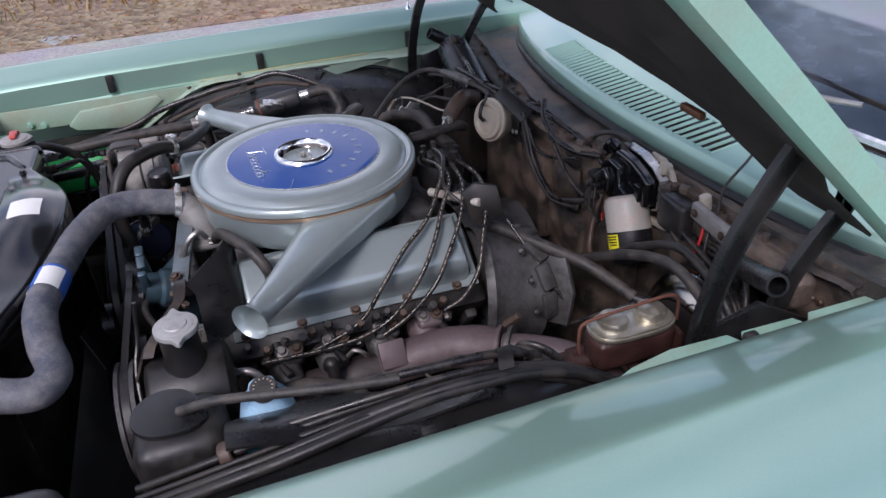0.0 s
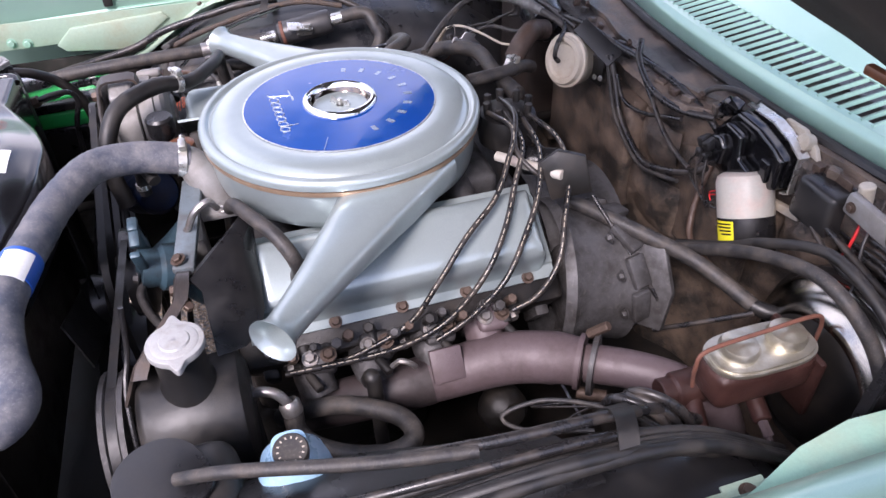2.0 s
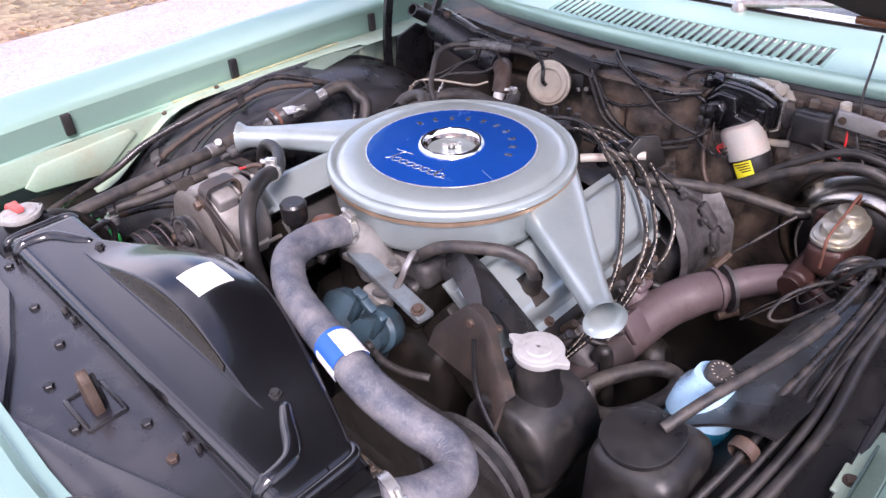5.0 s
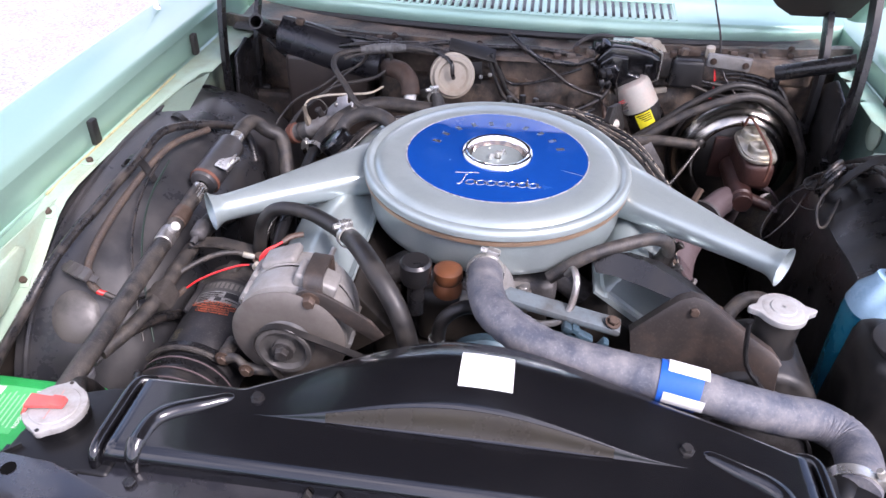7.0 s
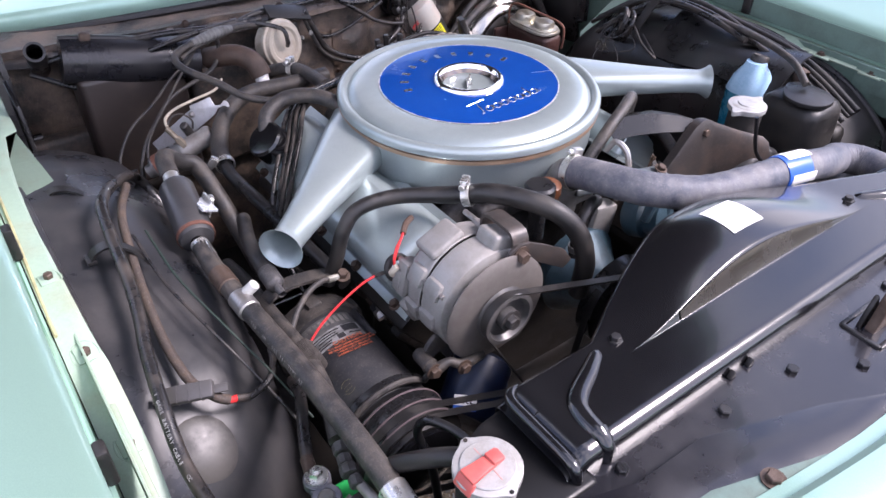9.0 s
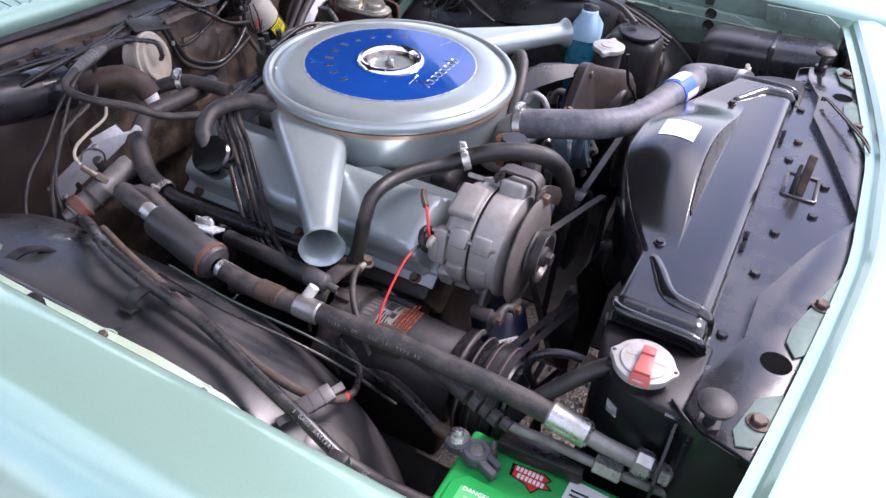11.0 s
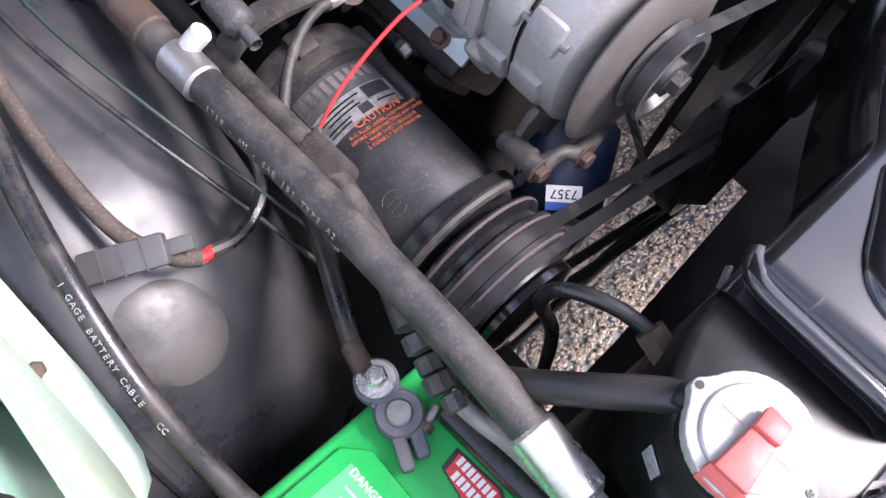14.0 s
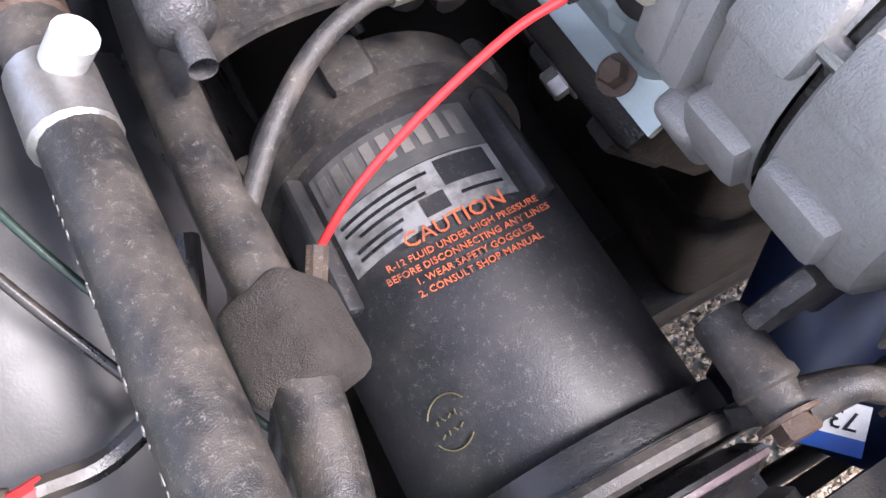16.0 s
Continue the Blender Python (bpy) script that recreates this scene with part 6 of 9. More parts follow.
HARN = [
    [(-0.049, 0.483, 0.868), (-0.025, 0.486, 0.82), (-0.002, 0.487, 0.779), (0.04, 0.488, 0.750), (0.09, 0.488, 0.735), (0.14, 0.490, 0.748), (0.192, 0.505, 0.770), (0.215, 0.52, 0.79)],
    [(-0.055, 0.480, 0.866), (-0.035, 0.482, 0.815), (-0.012, 0.484, 0.772), (0.03, 0.486, 0.742), (0.085, 0.486, 0.726), (0.14, 0.488, 0.738), (0.19, 0.49, 0.756)],
    [(-0.012, 0.515, 0.905), (0.018, 0.498, 0.885), (0.056, 0.496, 0.862), (0.096, 0.497, 0.855), (0.136, 0.515, 0.848), (0.175, 0.545, 0.850)],
    [(0.03, 0.498, 0.874), (0.056, 0.495, 0.858), (0.09, 0.494, 0.835), (0.121, 0.494, 0.812), (0.16, 0.495, 0.795), (0.20, 0.498, 0.785)],
    [(-0.03, 0.488, 0.84), (-0.011, 0.492, 0.807), (0.02, 0.495, 0.800), (0.066, 0.497, 0.810), (0.105, 0.499, 0.826), (0.15, 0.505, 0.842)],
    [(-0.20, 0.46, 0.885), (-0.14, 0.475, 0.89), (-0.06, 0.50, 0.878), (0.05, 0.525, 0.872), (0.14, 0.54, 0.855), (0.19, 0.55, 0.83)],
    [(-0.56, 0.50, 0.872), (-0.45, 0.485, 0.885), (-0.34, 0.465, 0.892), (-0.24, 0.45, 0.888), (-0.15, 0.465, 0.88)],
    [(-0.56, 0.52, 0.85), (-0.48, 0.48, 0.82), (-0.40, 0.46, 0.86), (-0.33, 0.44, 0.885), (-0.20, 0.455, 0.89)],
    [(0.42, 0.565, 0.81), (0.50, 0.56, 0.80), (0.58, 0.55, 0.79), (0.66, 0.53, 0.73)],
    [(0.40, 0.56, 0.80), (0.47, 0.55, 0.785), (0.56, 0.54, 0.80), (0.62, 0.53, 0.77), (0.67, 0.50, 0.68)],
]
for k, pts in enumerate(HARN):
    cable("wiring_harness", pts, (0.0058, 0.0042, 0.0055, 0.0042, 0.0036, 0.0055, 0.006, 0.005, 0.005, 0.004)[k], M_WIRE if k != 1 else M_WORN, "taped black wiring harness strand along the firewall", "wiring", "firewall wiring")

# ---- wiper motor and electrical boxes ----
wm = thing("wiper_motor", (0.28, 0.53, 0.7), "wiper motor with a black cover, cream body and yellow label", "wiper motor")
bm = B()
CF = pose(0, 0.587, 0, 90, 0, 0)
OUT = [(0.196, 0.862), (0.212, 0.880), (0.262, 0.878), (0.300, 0.868), (0.321, 0.857), (0.321, 0.806), (0.298, 0.797), (0.262, 0.790), (0.222, 0.776), (0.194, 0.790), (0.178, 0.818), (0.182, 0.846)]
prism(bm, OUT, 0.034, CF, 0.007, 3)
cover = part("gear_cover", bm, M_GLOSSBLK, wm, "shiny black moulded cover", 50)
for pts, d in (([(0.190, 0.800), (0.190, 0.845), (0.215, 0.866), (0.250, 0.862), (0.256, 0.826), (0.284, 0.820), (0.284, 0.803), (0.226, 0.786)], 0.018), ([(0.196, 0.806), (0.196, 0.838), (0.222, 0.850), (0.236, 0.834), (0.232, 0.802)], 0.030), ([(0.288, 0.812), (0.288, 0.846), (0.306, 0.846), (0.308, 0.812)], 0.007)):
    bm = B()
    prism(bm, pts, d, CF @ pose(0, 0, 0.033), 0.005, 3)
    part("moulded_rib", bm, M_GLOSSBLK, cover, "", 50)
for k in range(4):
    bm = B()
    box(bm, (0.012, 0.016, 0.022), CF @ pose(0.198 + 0.013 * (k % 2), 0.808 + 0.022 * (k // 2), 0.068, 12 * k - 15, 10, 20), 0.003)
    part("connector", bm, M_SATINBLK, wm, "small black connector")
bm = B()
rim = [(0.204, 0.882), (0.262, 0.883), (0.302, 0.873), (0.326, 0.860), (0.326, 0.802), (0.312, 0.796)]
sheet(bm, lambda u, v: CF @ Vector((rim[u][0], rim[u][1], v)), range(len(rim)), [-0.006, 0.004, 0.012], 0.003)
part("bracket", bm, M_ZINC, wm, "bright plated edge frame")
bm = B()
prism(bm, [(0.255, 0.868), (0.262, 0.886), (0.300, 0.888), (0.330, 0.872), (0.345, 0.850), (0.336, 0.806), (0.316, 0.796), (0.262, 0.800)], 0.008, pose(0, 0.605, 0, 90, 0, 0), 0.002)
rod(bm, (0.312, 0.604, 0.872), (0.311, 0.588, 0.876), 0.012, 18)
part("mount_plate", bm, M_CREAM, wm, "pale cast mounting plate with a round boss")
bm = B()
box(bm, (0.085, 0.010, 0.014), pose(0.312, 0.585, 0.768, 0, -12, 0), 0.003)
part("mount_arm", bm, M_CREAM, wm, "pale cast arm")
m = axis((0.262, 0.550, 0.806), (0.060, -0.010, -0.100))
bm = B()
lathe(bm, [(0, 0), (0.030, 0), (0.038, 0.005), (0.041, 0.014), (0.041, 0.066), (0, 0.066)], m, 32)
part("motor_case", bm, M_PINKISH, wm, "pale cream motor case")
bm = B()
lathe(bm, [(0, 0.0665), (0.0405, 0.0665), (0.0405, 0.118), (0.035, 0.126), (0, 0.128)], m, 32)
part("motor_end", bm, M_SATINBLK, wm, "black motor end")
bm = B()
up = Vector((0.05, -1.0, -0.1))
ax = (m.to_3x3() @ Vector((0, 0, 1))).normalized()
up = (up - ax * up.dot(ax)).normalized()
sd = ax.cross(up)
sheet(bm, lambda a, h: m.translation + ax * h + 0.0412 * (math.cos(a) * up + math.sin(a) * sd), np.linspace(-0.5, 0.42, 10), [0.070, 0.082, 0.094, 0.106], 0.0004)
lab = part("label", bm, M_YELLOW, wm, "yellow label with dark print")
for k in range(4):
    bm = B()
    sheet(bm, lambda a, h: m.translation + ax * h + 0.0418 * (math.cos(a) * up + math.sin(a) * sd), np.linspace(-0.42, 0.34 - 0.1 * k, 6), [0.073 + 0.005 * k, 0.0755 + 0.005 * k], 0.0003)
    part("print_bar", bm, M_SATINBLK, lab, "line of dark print")
for k in range(2):
    bm = B()
    tube(bm, [(0.300 - 0.006 * k, 0.540, 0.795), (0.270, 0.519, 0.783 - 0.006 * k), (0.246, 0.514, 0.768 - 0.006 * k), (0.240, 0.516, 0.758), (0.250, 0.513, 0.752)], 0.0010, 6)
    part("red_lead", bm, M_RED, wm, "thin red lead")
for k in range(3):
    bm = B()
    tube(bm, [(0.205 + 0.012 * k, 0.505, 0.815), (0.196 + 0.02 * k, 0.500, 0.785), (0.220 + 0.014 * k, 0.508, 0.755 - 0.006 * k), (0.262, 0.513, 0.748 + 0.01 * k), (0.298, 0.524, 0.778)], 0.0018, 6)
    part("lead", bm, M_WIRE, wm)
bm = B()
tube(bm, [(0.215, 0.585, 0.890), (0.175, 0.572, 0.893), (0.140, 0.556, 0.880), (0.128, 0.545, 0.855), (0.140, 0.542, 0.838), (0.165, 0.548, 0.846), (0.180, 0.556, 0.862)], 0.0048, 10)
part("grommet_loop", bm, M_WORN, wm, "looped rubber lead")
for k, (x, z) in enumerate(((0.182, 0.872), (0.170, 0.858), (0.196, 0.878))):
    bm = B()
    box(bm, (0.020, 0.020, 0.024), pose(x, 0.560, z, 15 * k, 20, 30), 0.004)
    part("connector", bm, M_GLOSSBLK, wm, "small black connector")
cable("washer_tube", [(0.205, 0.535, 0.785), (0.212, 0.52, 0.75), (0.225, 0.505, 0.71), (0.255, 0.49, 0.685), (0.33, 0.48, 0.69)], 0.0055, M_BROWNPL, "brown rubber tube below the wiper motor", "tube")
bm = B()
box(bm, (0.074, 0.046, 0.066), pose(0.386, 0.580, 0.824), 0.010, 3, 0.94)
rl = single("relay_box", bm, M_SATINBLK, "square black relay box on the firewall", "relay")
bm = B()
box(bm, (0.080, 0.005, 0.072), pose(0.388, 0.598, 0.824), 0.003)
part("flange", bm, M_SATINBLK, rl, "black flange with a turned edge")
bm = B()
box(bm, (0.05, 0.004, 0.014), pose(0.386, 0.592, 0.862), 0.002)
part("tab", bm, M_OLDBOLT, rl, "rusty mounting tab")
bm = B()
box(bm, (0.096, 0.014, 0.030), pose(0.472, 0.578, 0.853, 0, 4, 0), 0.004, 2)
rp = single("resistor_plate", bm, M_ALU, "dull grey metal plate on the firewall", "plate")
for k in range(2):
    bm = B()
    hexbolt(bm, (0.437 + 0.07 * k, 0.5705, 0.855 - 0.005 * k), (0, -1, 0), 0.005, 0.005)
    part("bolt", bm, M_OLDBOLT, rp, "rusty screw head")
sw = thing("flasher", (0.430, 0.59, 0.86), "small pale canister with a red wire on the firewall", "flasher")
bm = B()
rod(bm, (0.432, 0.596, 0.855), (0.430, 0.592, 0.880), 0.010, 14)
part("can", bm, M_CREAM, sw)
bm = B()
tube(bm, [(0.434, 0.594, 0.856), (0.446, 0.586, 0.835), (0.452, 0.575, 0.80), (0.448, 0.565, 0.77)], 0.0022, 6)
part("wire", bm, M_RED, sw, "red wire")
cable("hanging_wire", [(0.430, 0.70, 0.975), (0.440, 0.655, 0.935), (0.448, 0.612, 0.90), (0.456, 0.600, 0.86), (0.470, 0.575, 0.82), (0.500, 0.55, 0.785), (0.51, 0.53, 0.75)], 0.0024, M_WIRE, "thin black wire hanging over the cowl edge", "wire")
for k, (z0, z1, r) in enumerate(((0.822, 0.826, 0.005), (0.812, 0.816, 0.004), (0.803, 0.806, 0.0045), (0.792, 0.796, 0.006))):
    cable("wiring_harness", [(0.405, 0.592, z0), (0.45, 0.588, z0 - 0.002), (0.505, 0.584, z1), (0.56, 0.572, z1 - 0.006), (0.60, 0.555, z1 - 0.03), (0.63, 0.53, z1 - 0.10)], r, M_WIRE, "taped black wiring harness strand along the firewall", "wiring", "firewall wiring")
bm = B()
box(bm, (0.016, 0.022, 0.034), pose(0.572, 0.562, 0.812, 0, 6, 10), 0.003)
single("wire_clip", bm, M_SATINBLK, "black plastic clip round the firewall wiring", "clip")

# ---- brakes ----
bo = thing("brake_booster", (0.512, 0.47, 0.52), "round brake booster with a shiny dome on the firewall", "brake booster")
bm = B()
lathe(bm, [(0, 0.075), (0.05, 0.072), (0.10, 0.055), (0.128, 0.03), (0.135, 0.01), (0.142, 0.008), (0.142, -0.006), (0.135, -0.01), (0.12, -0.05), (0, -0.05)], axis((0.526, 0.562, 0.640), (0, -1, 0.06)) @ Matrix.Diagonal((1.05, 1.05, 1, 1)), 48)
part("shell", bm, mat("booster_black", (0.014, 0.013, 0.012), 0.38, 0.2, (0.05, 0.038, 0.03), 0.6, 10, 200, 0.1), bo, "black steel shell")
# Bright ring laid on the dark dome where its highlight falls.
bm = B()
lathe(bm, [(0.088, 0.0590), (0.094, 0.0600), (0.101, 0.0565), (0.1285, 0.0315), (0.1325, 0.0215), (0.132, 0.019)], axis((0.526, 0.562, 0.640), (0, -1, 0.06)) @ Matrix.Diagonal((1.05, 1.05, 1, 1)), 48)
part("highlight_ring", bm, mat("booster_plate", (0.42, 0.40, 0.36), 0.26, 1.0, (0.10, 0.08, 0.065), 0.8, 6, 200, 0.08, edge=(0.45, 0.7), flecks=0.2), bo, "tarnished plated ring shaped to the dome's highlight")
bm = B()
tube(bm, [(0.45, 0.53, 0.68), (0.432, 0.50, 0.688), (0.416, 0.485, 0.692)], [0.014, 0.012, 0.010], 12)
part("check_valve", bm, M_RUBBER, bo)
mc = thing("master_cylinder", (0.52, 0.40, 0.66), "rusty brown brake master cylinder with a gold plated lid", "brake cylinder")
bm = B()
box(bm, (0.060, 0.138, 0.06), pose(0.524, 0.408, 0.703), 0.014, 3, 1.04)
rod(bm, (0.50, 0.46, 0.665), (0.497, 0.315, 0.662), 0.024, 20)
rod(bm, (0.497, 0.318, 0.662), (0.496, 0.298, 0.662), 0.02, 20)
rod(bm, (0.50, 0.34, 0.66), (0.56, 0.325, 0.645), 0.012, 12)
rod(bm, (0.51, 0.42, 0.66), (0.565, 0.41, 0.645), 0.012, 12)
box(bm, (0.10, 0.012, 0.10), pose(0.51, 0.482, 0.67), 0.006)
part("casting", bm, mat("brown_iron", (0.040, 0.018, 0.015), 0.45, 0.1, (0.075, 0.032, 0.025), 0.7, 25, 200, 0.5, edge=(0.45, 0.7)), mc, "rust-brown iron casting")
bm = B()
ov = []
for k in range(40):
    a = 2 * math.pi * k / 40
    c, s = math.cos(a), math.sin(a)
    ov.append((0.037 * math.copysign(abs(c) ** 0.75, c), 0.073 * math.copysign(abs(s) ** 0.6, s)))
prism(bm, ov, 0.006, pose(0.524, 0.408, 0.735), 0.001)
prism(bm, [(x * 0.93, y * 0.95) for x, y in ov], 0.005, pose(0.524, 0.408, 0.7405), 0.002)
part("lid", bm, M_GOLD, mc, "yellow zinc plated lid")
for y in (0.374, 0.442):
    bm = B()
    lathe(bm, [(0.024, 0), (0.025, 0.010), (0.022, 0.016), (0.011, 0.019), (0, 0.0195)], pose(0.524, y, 0.744), 28)
    part("dome", bm, M_GOLD, mc, "gold plated dome")
bm = B()
tube(bm, [(0.530, 0.315, 0.71), (0.530, 0.312, 0.745), (0.528, 0.325, 0.768), (0.525, 0.41, 0.772), (0.522, 0.475, 0.772), (0.52, 0.496, 0.755), (0.52, 0.498, 0.715)], 0.0028, 8, 4)
part("bail_wire", bm, M_RUST, mc, "bent wire bail")
for pts in ([(0.558, 0.325, 0.645), (0.58, 0.32, 0.635), (0.60, 0.335, 0.60), (0.60, 0.36, 0.57)], [(0.563, 0.41, 0.645), (0.59, 0.41, 0.63), (0.625, 0.43, 0.58), (0.63, 0.44, 0.55)]):
    bm = B()
    tube(bm, pts, 0.0035, 8)
    rod(bm, pts[0], Vector(pts[0]).lerp(Vector(pts[1]), 0.7), 0.007, 6)
    part("brake_pipe", bm, M_MANIF, mc, "dull steel brake pipe")
cable("vacuum_hose", [(0.22, 0.43, 0.66), (0.294, 0.46, 0.707), (0.388, 0.48, 0.767), (0.474, 0.485, 0.808), (0.533, 0.49, 0.812), (0.592, 0.50, 0.777), (0.637, 0.50, 0.722), (0.668, 0.50, 0.655), (0.672, 0.49, 0.60)], 0.0095, M_WORN, "dusty black vacuum hose arching over the booster", "hose", n=12)
cable("vacuum_hose", [(0.25, 0.47, 0.68), (0.337, 0.49, 0.737), (0.393, 0.50, 0.782), (0.48, 0.515, 0.826), (0.568, 0.52, 0.808), (0.625, 0.525, 0.755), (0.655, 0.52, 0.69)], 0.0075, M_RUBBER, "black rubber hose along the firewall", "hose", n=12)
cable("steering_shaft", [(0.18, 0.31, 0.755), (0.27, 0.378, 0.743), (0.335, 0.445, 0.716), (0.418, 0.486, 0.692)], 0.0115, M_WORN, "dusty black rubber-sleeved pipe behind the engine", "pipe", n=12)
cable("shift_rod", [(0.21, 0.33, 0.78), (0.30, 0.37, 0.70), (0.35, 0.40, 0.64)], 0.0035, M_WIRE, "thin greasy steel rod behind the engine", "rod")
cable("shift_rod", [(0.43, 0.48, 0.69), (0.38, 0.42, 0.64), (0.34, 0.39, 0.60)], 0.004, M_WIRE, "thin greasy steel rod beside the booster", "rod")

# ---- exhaust and transmission details ----
M_FRONTLOG = mat("dark_brown_iron", (0.045, 0.034, 0.034), 0.55, 0.1, (0.018, 0.014, 0.013), 0.7, 14, 180, 0.5)
ex = thing("exhaust_manifold", (0.35, 0.1, 0.58), "pinkish heat-stained iron exhaust manifold and downpipe", "exhaust manifold")
bm = B()
tube(bm, [(0.333, 0.03, 0.608), (0.335, 0.06, 0.612), (0.35, 0.14, 0.632), (0.38, 0.20, 0.645), (0.402, 0.235, 0.646)], [0.035, 0.036, 0.038, 0.037, 0.034], 22)
part("manifold", bm, M_MANIF, ex)
bm = B()
tube(bm, [(0.325, -0.165, 0.60), (0.33, -0.05, 0.602), (0.332, 0.0, 0.605), (0.333, 0.034, 0.6085)], [0.030, 0.034, 0.0355, 0.0365], 22)
part("front_log", bm, M_FRONTLOG, ex, "dark brown front half of the manifold")
for k, y in enumerate((-0.125, -0.045, 0.045, 0.125)):
    bm = B()
    tube(bm, [(0.285, y, 0.652), (0.305, y, 0.645), (0.330, y + 0.006, 0.625)], [0.026, 0.027, 0.026], 14)
    part("runner", bm, M_GREYCAST if k < 3 else M_MANIF, ex)
    bm = B()
    box(bm, (0.040, 0.046, 0.040), pose(0.300, y + 0.012, 0.664, 0, 30, 0), 0.009, 3)
    boss = part("port_boss", bm, M_GREYCAST if k < 3 else M_MANIF, ex, "stained cast boss under the valve cover")
    for d, mt in ((-0.012, M_STEEL), (0.013, M_OLDBOLT)):
        bm = B()
        hexbolt(bm, (0.311, y + 0.012 + d, 0.683), (0.45, 0, 0.9), 0.0075, 0.009)
        part("bolt", bm, mt, boss, "stained hex bolt")
rng = random.Random(31)
for k in range(14):
    y = -0.17 + 0.026 * k + rng.uniform(-0.006, 0.006)
    p = Vector((0.300 + rng.uniform(-0.008, 0.012), y, 0.694 + rng.uniform(-0.012, 0.006)))
    bm = B()
    rod(bm, p, p + Vector((0.016, rng.uniform(-0.006, 0.006), 0.020)), rng.uniform(0.0045, 0.008), 10)
    hexbolt(bm, p + Vector((0.016, 0, 0.020)), (0.6, 0, 0.8), rng.uniform(0.006, 0.008), 0.007, False)
    part("stud", bm, (M_GREYCAST, M_OLDBOLT, M_GRIME)[k % 3], ex, "greasy stud and nut")
bm = B()
box(bm, (0.012, 0.046, 0.048), pose(0.352, 0.055, 0.652, 0, -38, 0), 0.003)
part("heat_tab", bm, M_MANIF, ex, "square dusty tab")
bm = B()
tube(bm, [(0.352, -0.055, 0.66), (0.36, -0.052, 0.675), (0.365, -0.05, 0.66), (0.372, -0.05, 0.60), (0.378, -0.05, 0.54)], [0.011, 0.011, 0.011, 0.010, 0.010], 12)
part("dipstick_tube", bm, M_RUBBER, ex, "black tube beside the manifold")
bm = B()
tube(bm, [(0.345, -0.02, 0.668), (0.352, -0.01, 0.682), (0.356, 0.004, 0.676), (0.352, 0.01, 0.664)], 0.004, 8)
part("wire_hook", bm, M_STEEL, ex, "bent steel wire hook")
bm = B()
prism(bm, [(-0.012, -0.03), (0.010, -0.03), (0.016, 0.01), (0.006, 0.03), (-0.014, 0.02)], 0.02, axis((0.366, 0.205, 0.62), (1, -0.6, 0)), 0.004)
part("clamp_ear", bm, M_MANIF, ex)
bm = B()
tube(bm, [(0.405, 0.24, 0.646), (0.44, 0.29, 0.652), (0.475, 0.34, 0.645), (0.50, 0.39, 0.61), (0.505, 0.42, 0.55)], 0.027, 18)
part("downpipe", bm, M_MANIF, ex)
for t, r in ((0.0, 0.04), (0.02, 0.043)):
    bm = B()
    lathe(bm, [(0.026, 0), (r, 0), (r, 0.007), (0.026, 0.007)], axis((0.398 + t * 0.6, 0.231 + t * 0.75, 0.646), (0.6, 0.8, 0.05)), 24)
    part("flange", bm, M_MANIF if t == 0 else M_GREYCAST, ex, "clamp flange")
bm = B()
rod(bm, (0.415, 0.225, 0.60), (0.435, 0.262, 0.60), 0.009, 10)
part("stud", bm, M_OLDBOLT, ex, "rusty clamp stud")
bm = B()
rod(bm, (0.385, 0.25, 0.68), (0.40, 0.27, 0.705), 0.007, 6)
part("stud", bm, M_OLDBOLT, ex, "rusty clamp stud")
bm = B()
lathe(bm, [(0, 0), (0.02, 0.0), (0.034, 0.012), (0.038, 0.03), (0.034, 0.048), (0.02, 0.06), (0, 0.06)], axis((0.375, 0.150, 0.53), (-1, -0.3, -0.4)), 24)
single("oil_sender", bm, M_GRIME, "round oily canister below the exhaust manifold", "canister")
tr = thing("transmission_case", (0.22, 0.33, 0.5), "oily grey cast transmission case with ribs and bolts", "transmission")
bm = B()
lathe(bm, [(0.12, 0), (0.125, 0.015), (0.115, 0.03), (0.105, 0.09), (0.11, 0.12), (0, 0.12)], axis((0.21, 0.255, 0.64), (0.12, 1, -0.1)), 40)
part("case", bm, M_GREYCAST, tr)
for k in range(6):
    a = radians(10 + 28 * k)
    p = Vector((0.222 + 0.112 * math.cos(a), 0.365, 0.632 + 0.112 * math.sin(a)))
    bm = B()
    box(bm, (0.03, 0.05, 0.012), axis(p, (math.cos(a), 0.2, math.sin(a))), 0.004)
    part("rib", bm, M_GREYCAST, tr)
    bm = B()
    hexbolt(bm, p + Vector((0.01 * math.cos(a), -0.03, 0.01 * math.sin(a))), (0, -1, 0), 0.006, 0.008)
    part("bolt", bm, M_GREYCAST, tr)
bm = B()
prism(bm, [(-0.03, -0.05), (0.03, -0.06), (0.05, 0.0), (0.04, 0.07), (-0.01, 0.085), (-0.04, 0.04)], 0.014, axis((0.305, 0.385, 0.655), (0.45, -0.75, 0.3), 20), 0.004)
part("end_plate", bm, M_GREYCAST, tr, "stained cast plate")

# ---- driver side ----
ps = thing("power_steering_pump", (0.392, -0.262, 0.6), "black power steering reservoir with a pale vented cap", "steering pump")
bm = B()
lathe(bm, [(0, 0), (0.058, 0), (0.066, 0.003), (0.071, 0.010), (0.071, 0.104), (0.068, 0.115), (0.056, 0.122), (0, 0.124)], axis((0.388, -0.324, 0.712), (0, 1, 0)), 48)
lathe(bm, [(0.034, 0.765), (0.031, 0.784), (0.0275, 0.790), (0.0275, 0.838), (0, 0.838)], Matrix.Translation((0.392, -0.262, 0)), 32)
box(bm, (0.09, 0.10, 0.13), pose(0.385, -0.25, 0.655), 0.03, 4)
part("reservoir", bm, M_RUBBER, ps)
bm = B()
pts = []
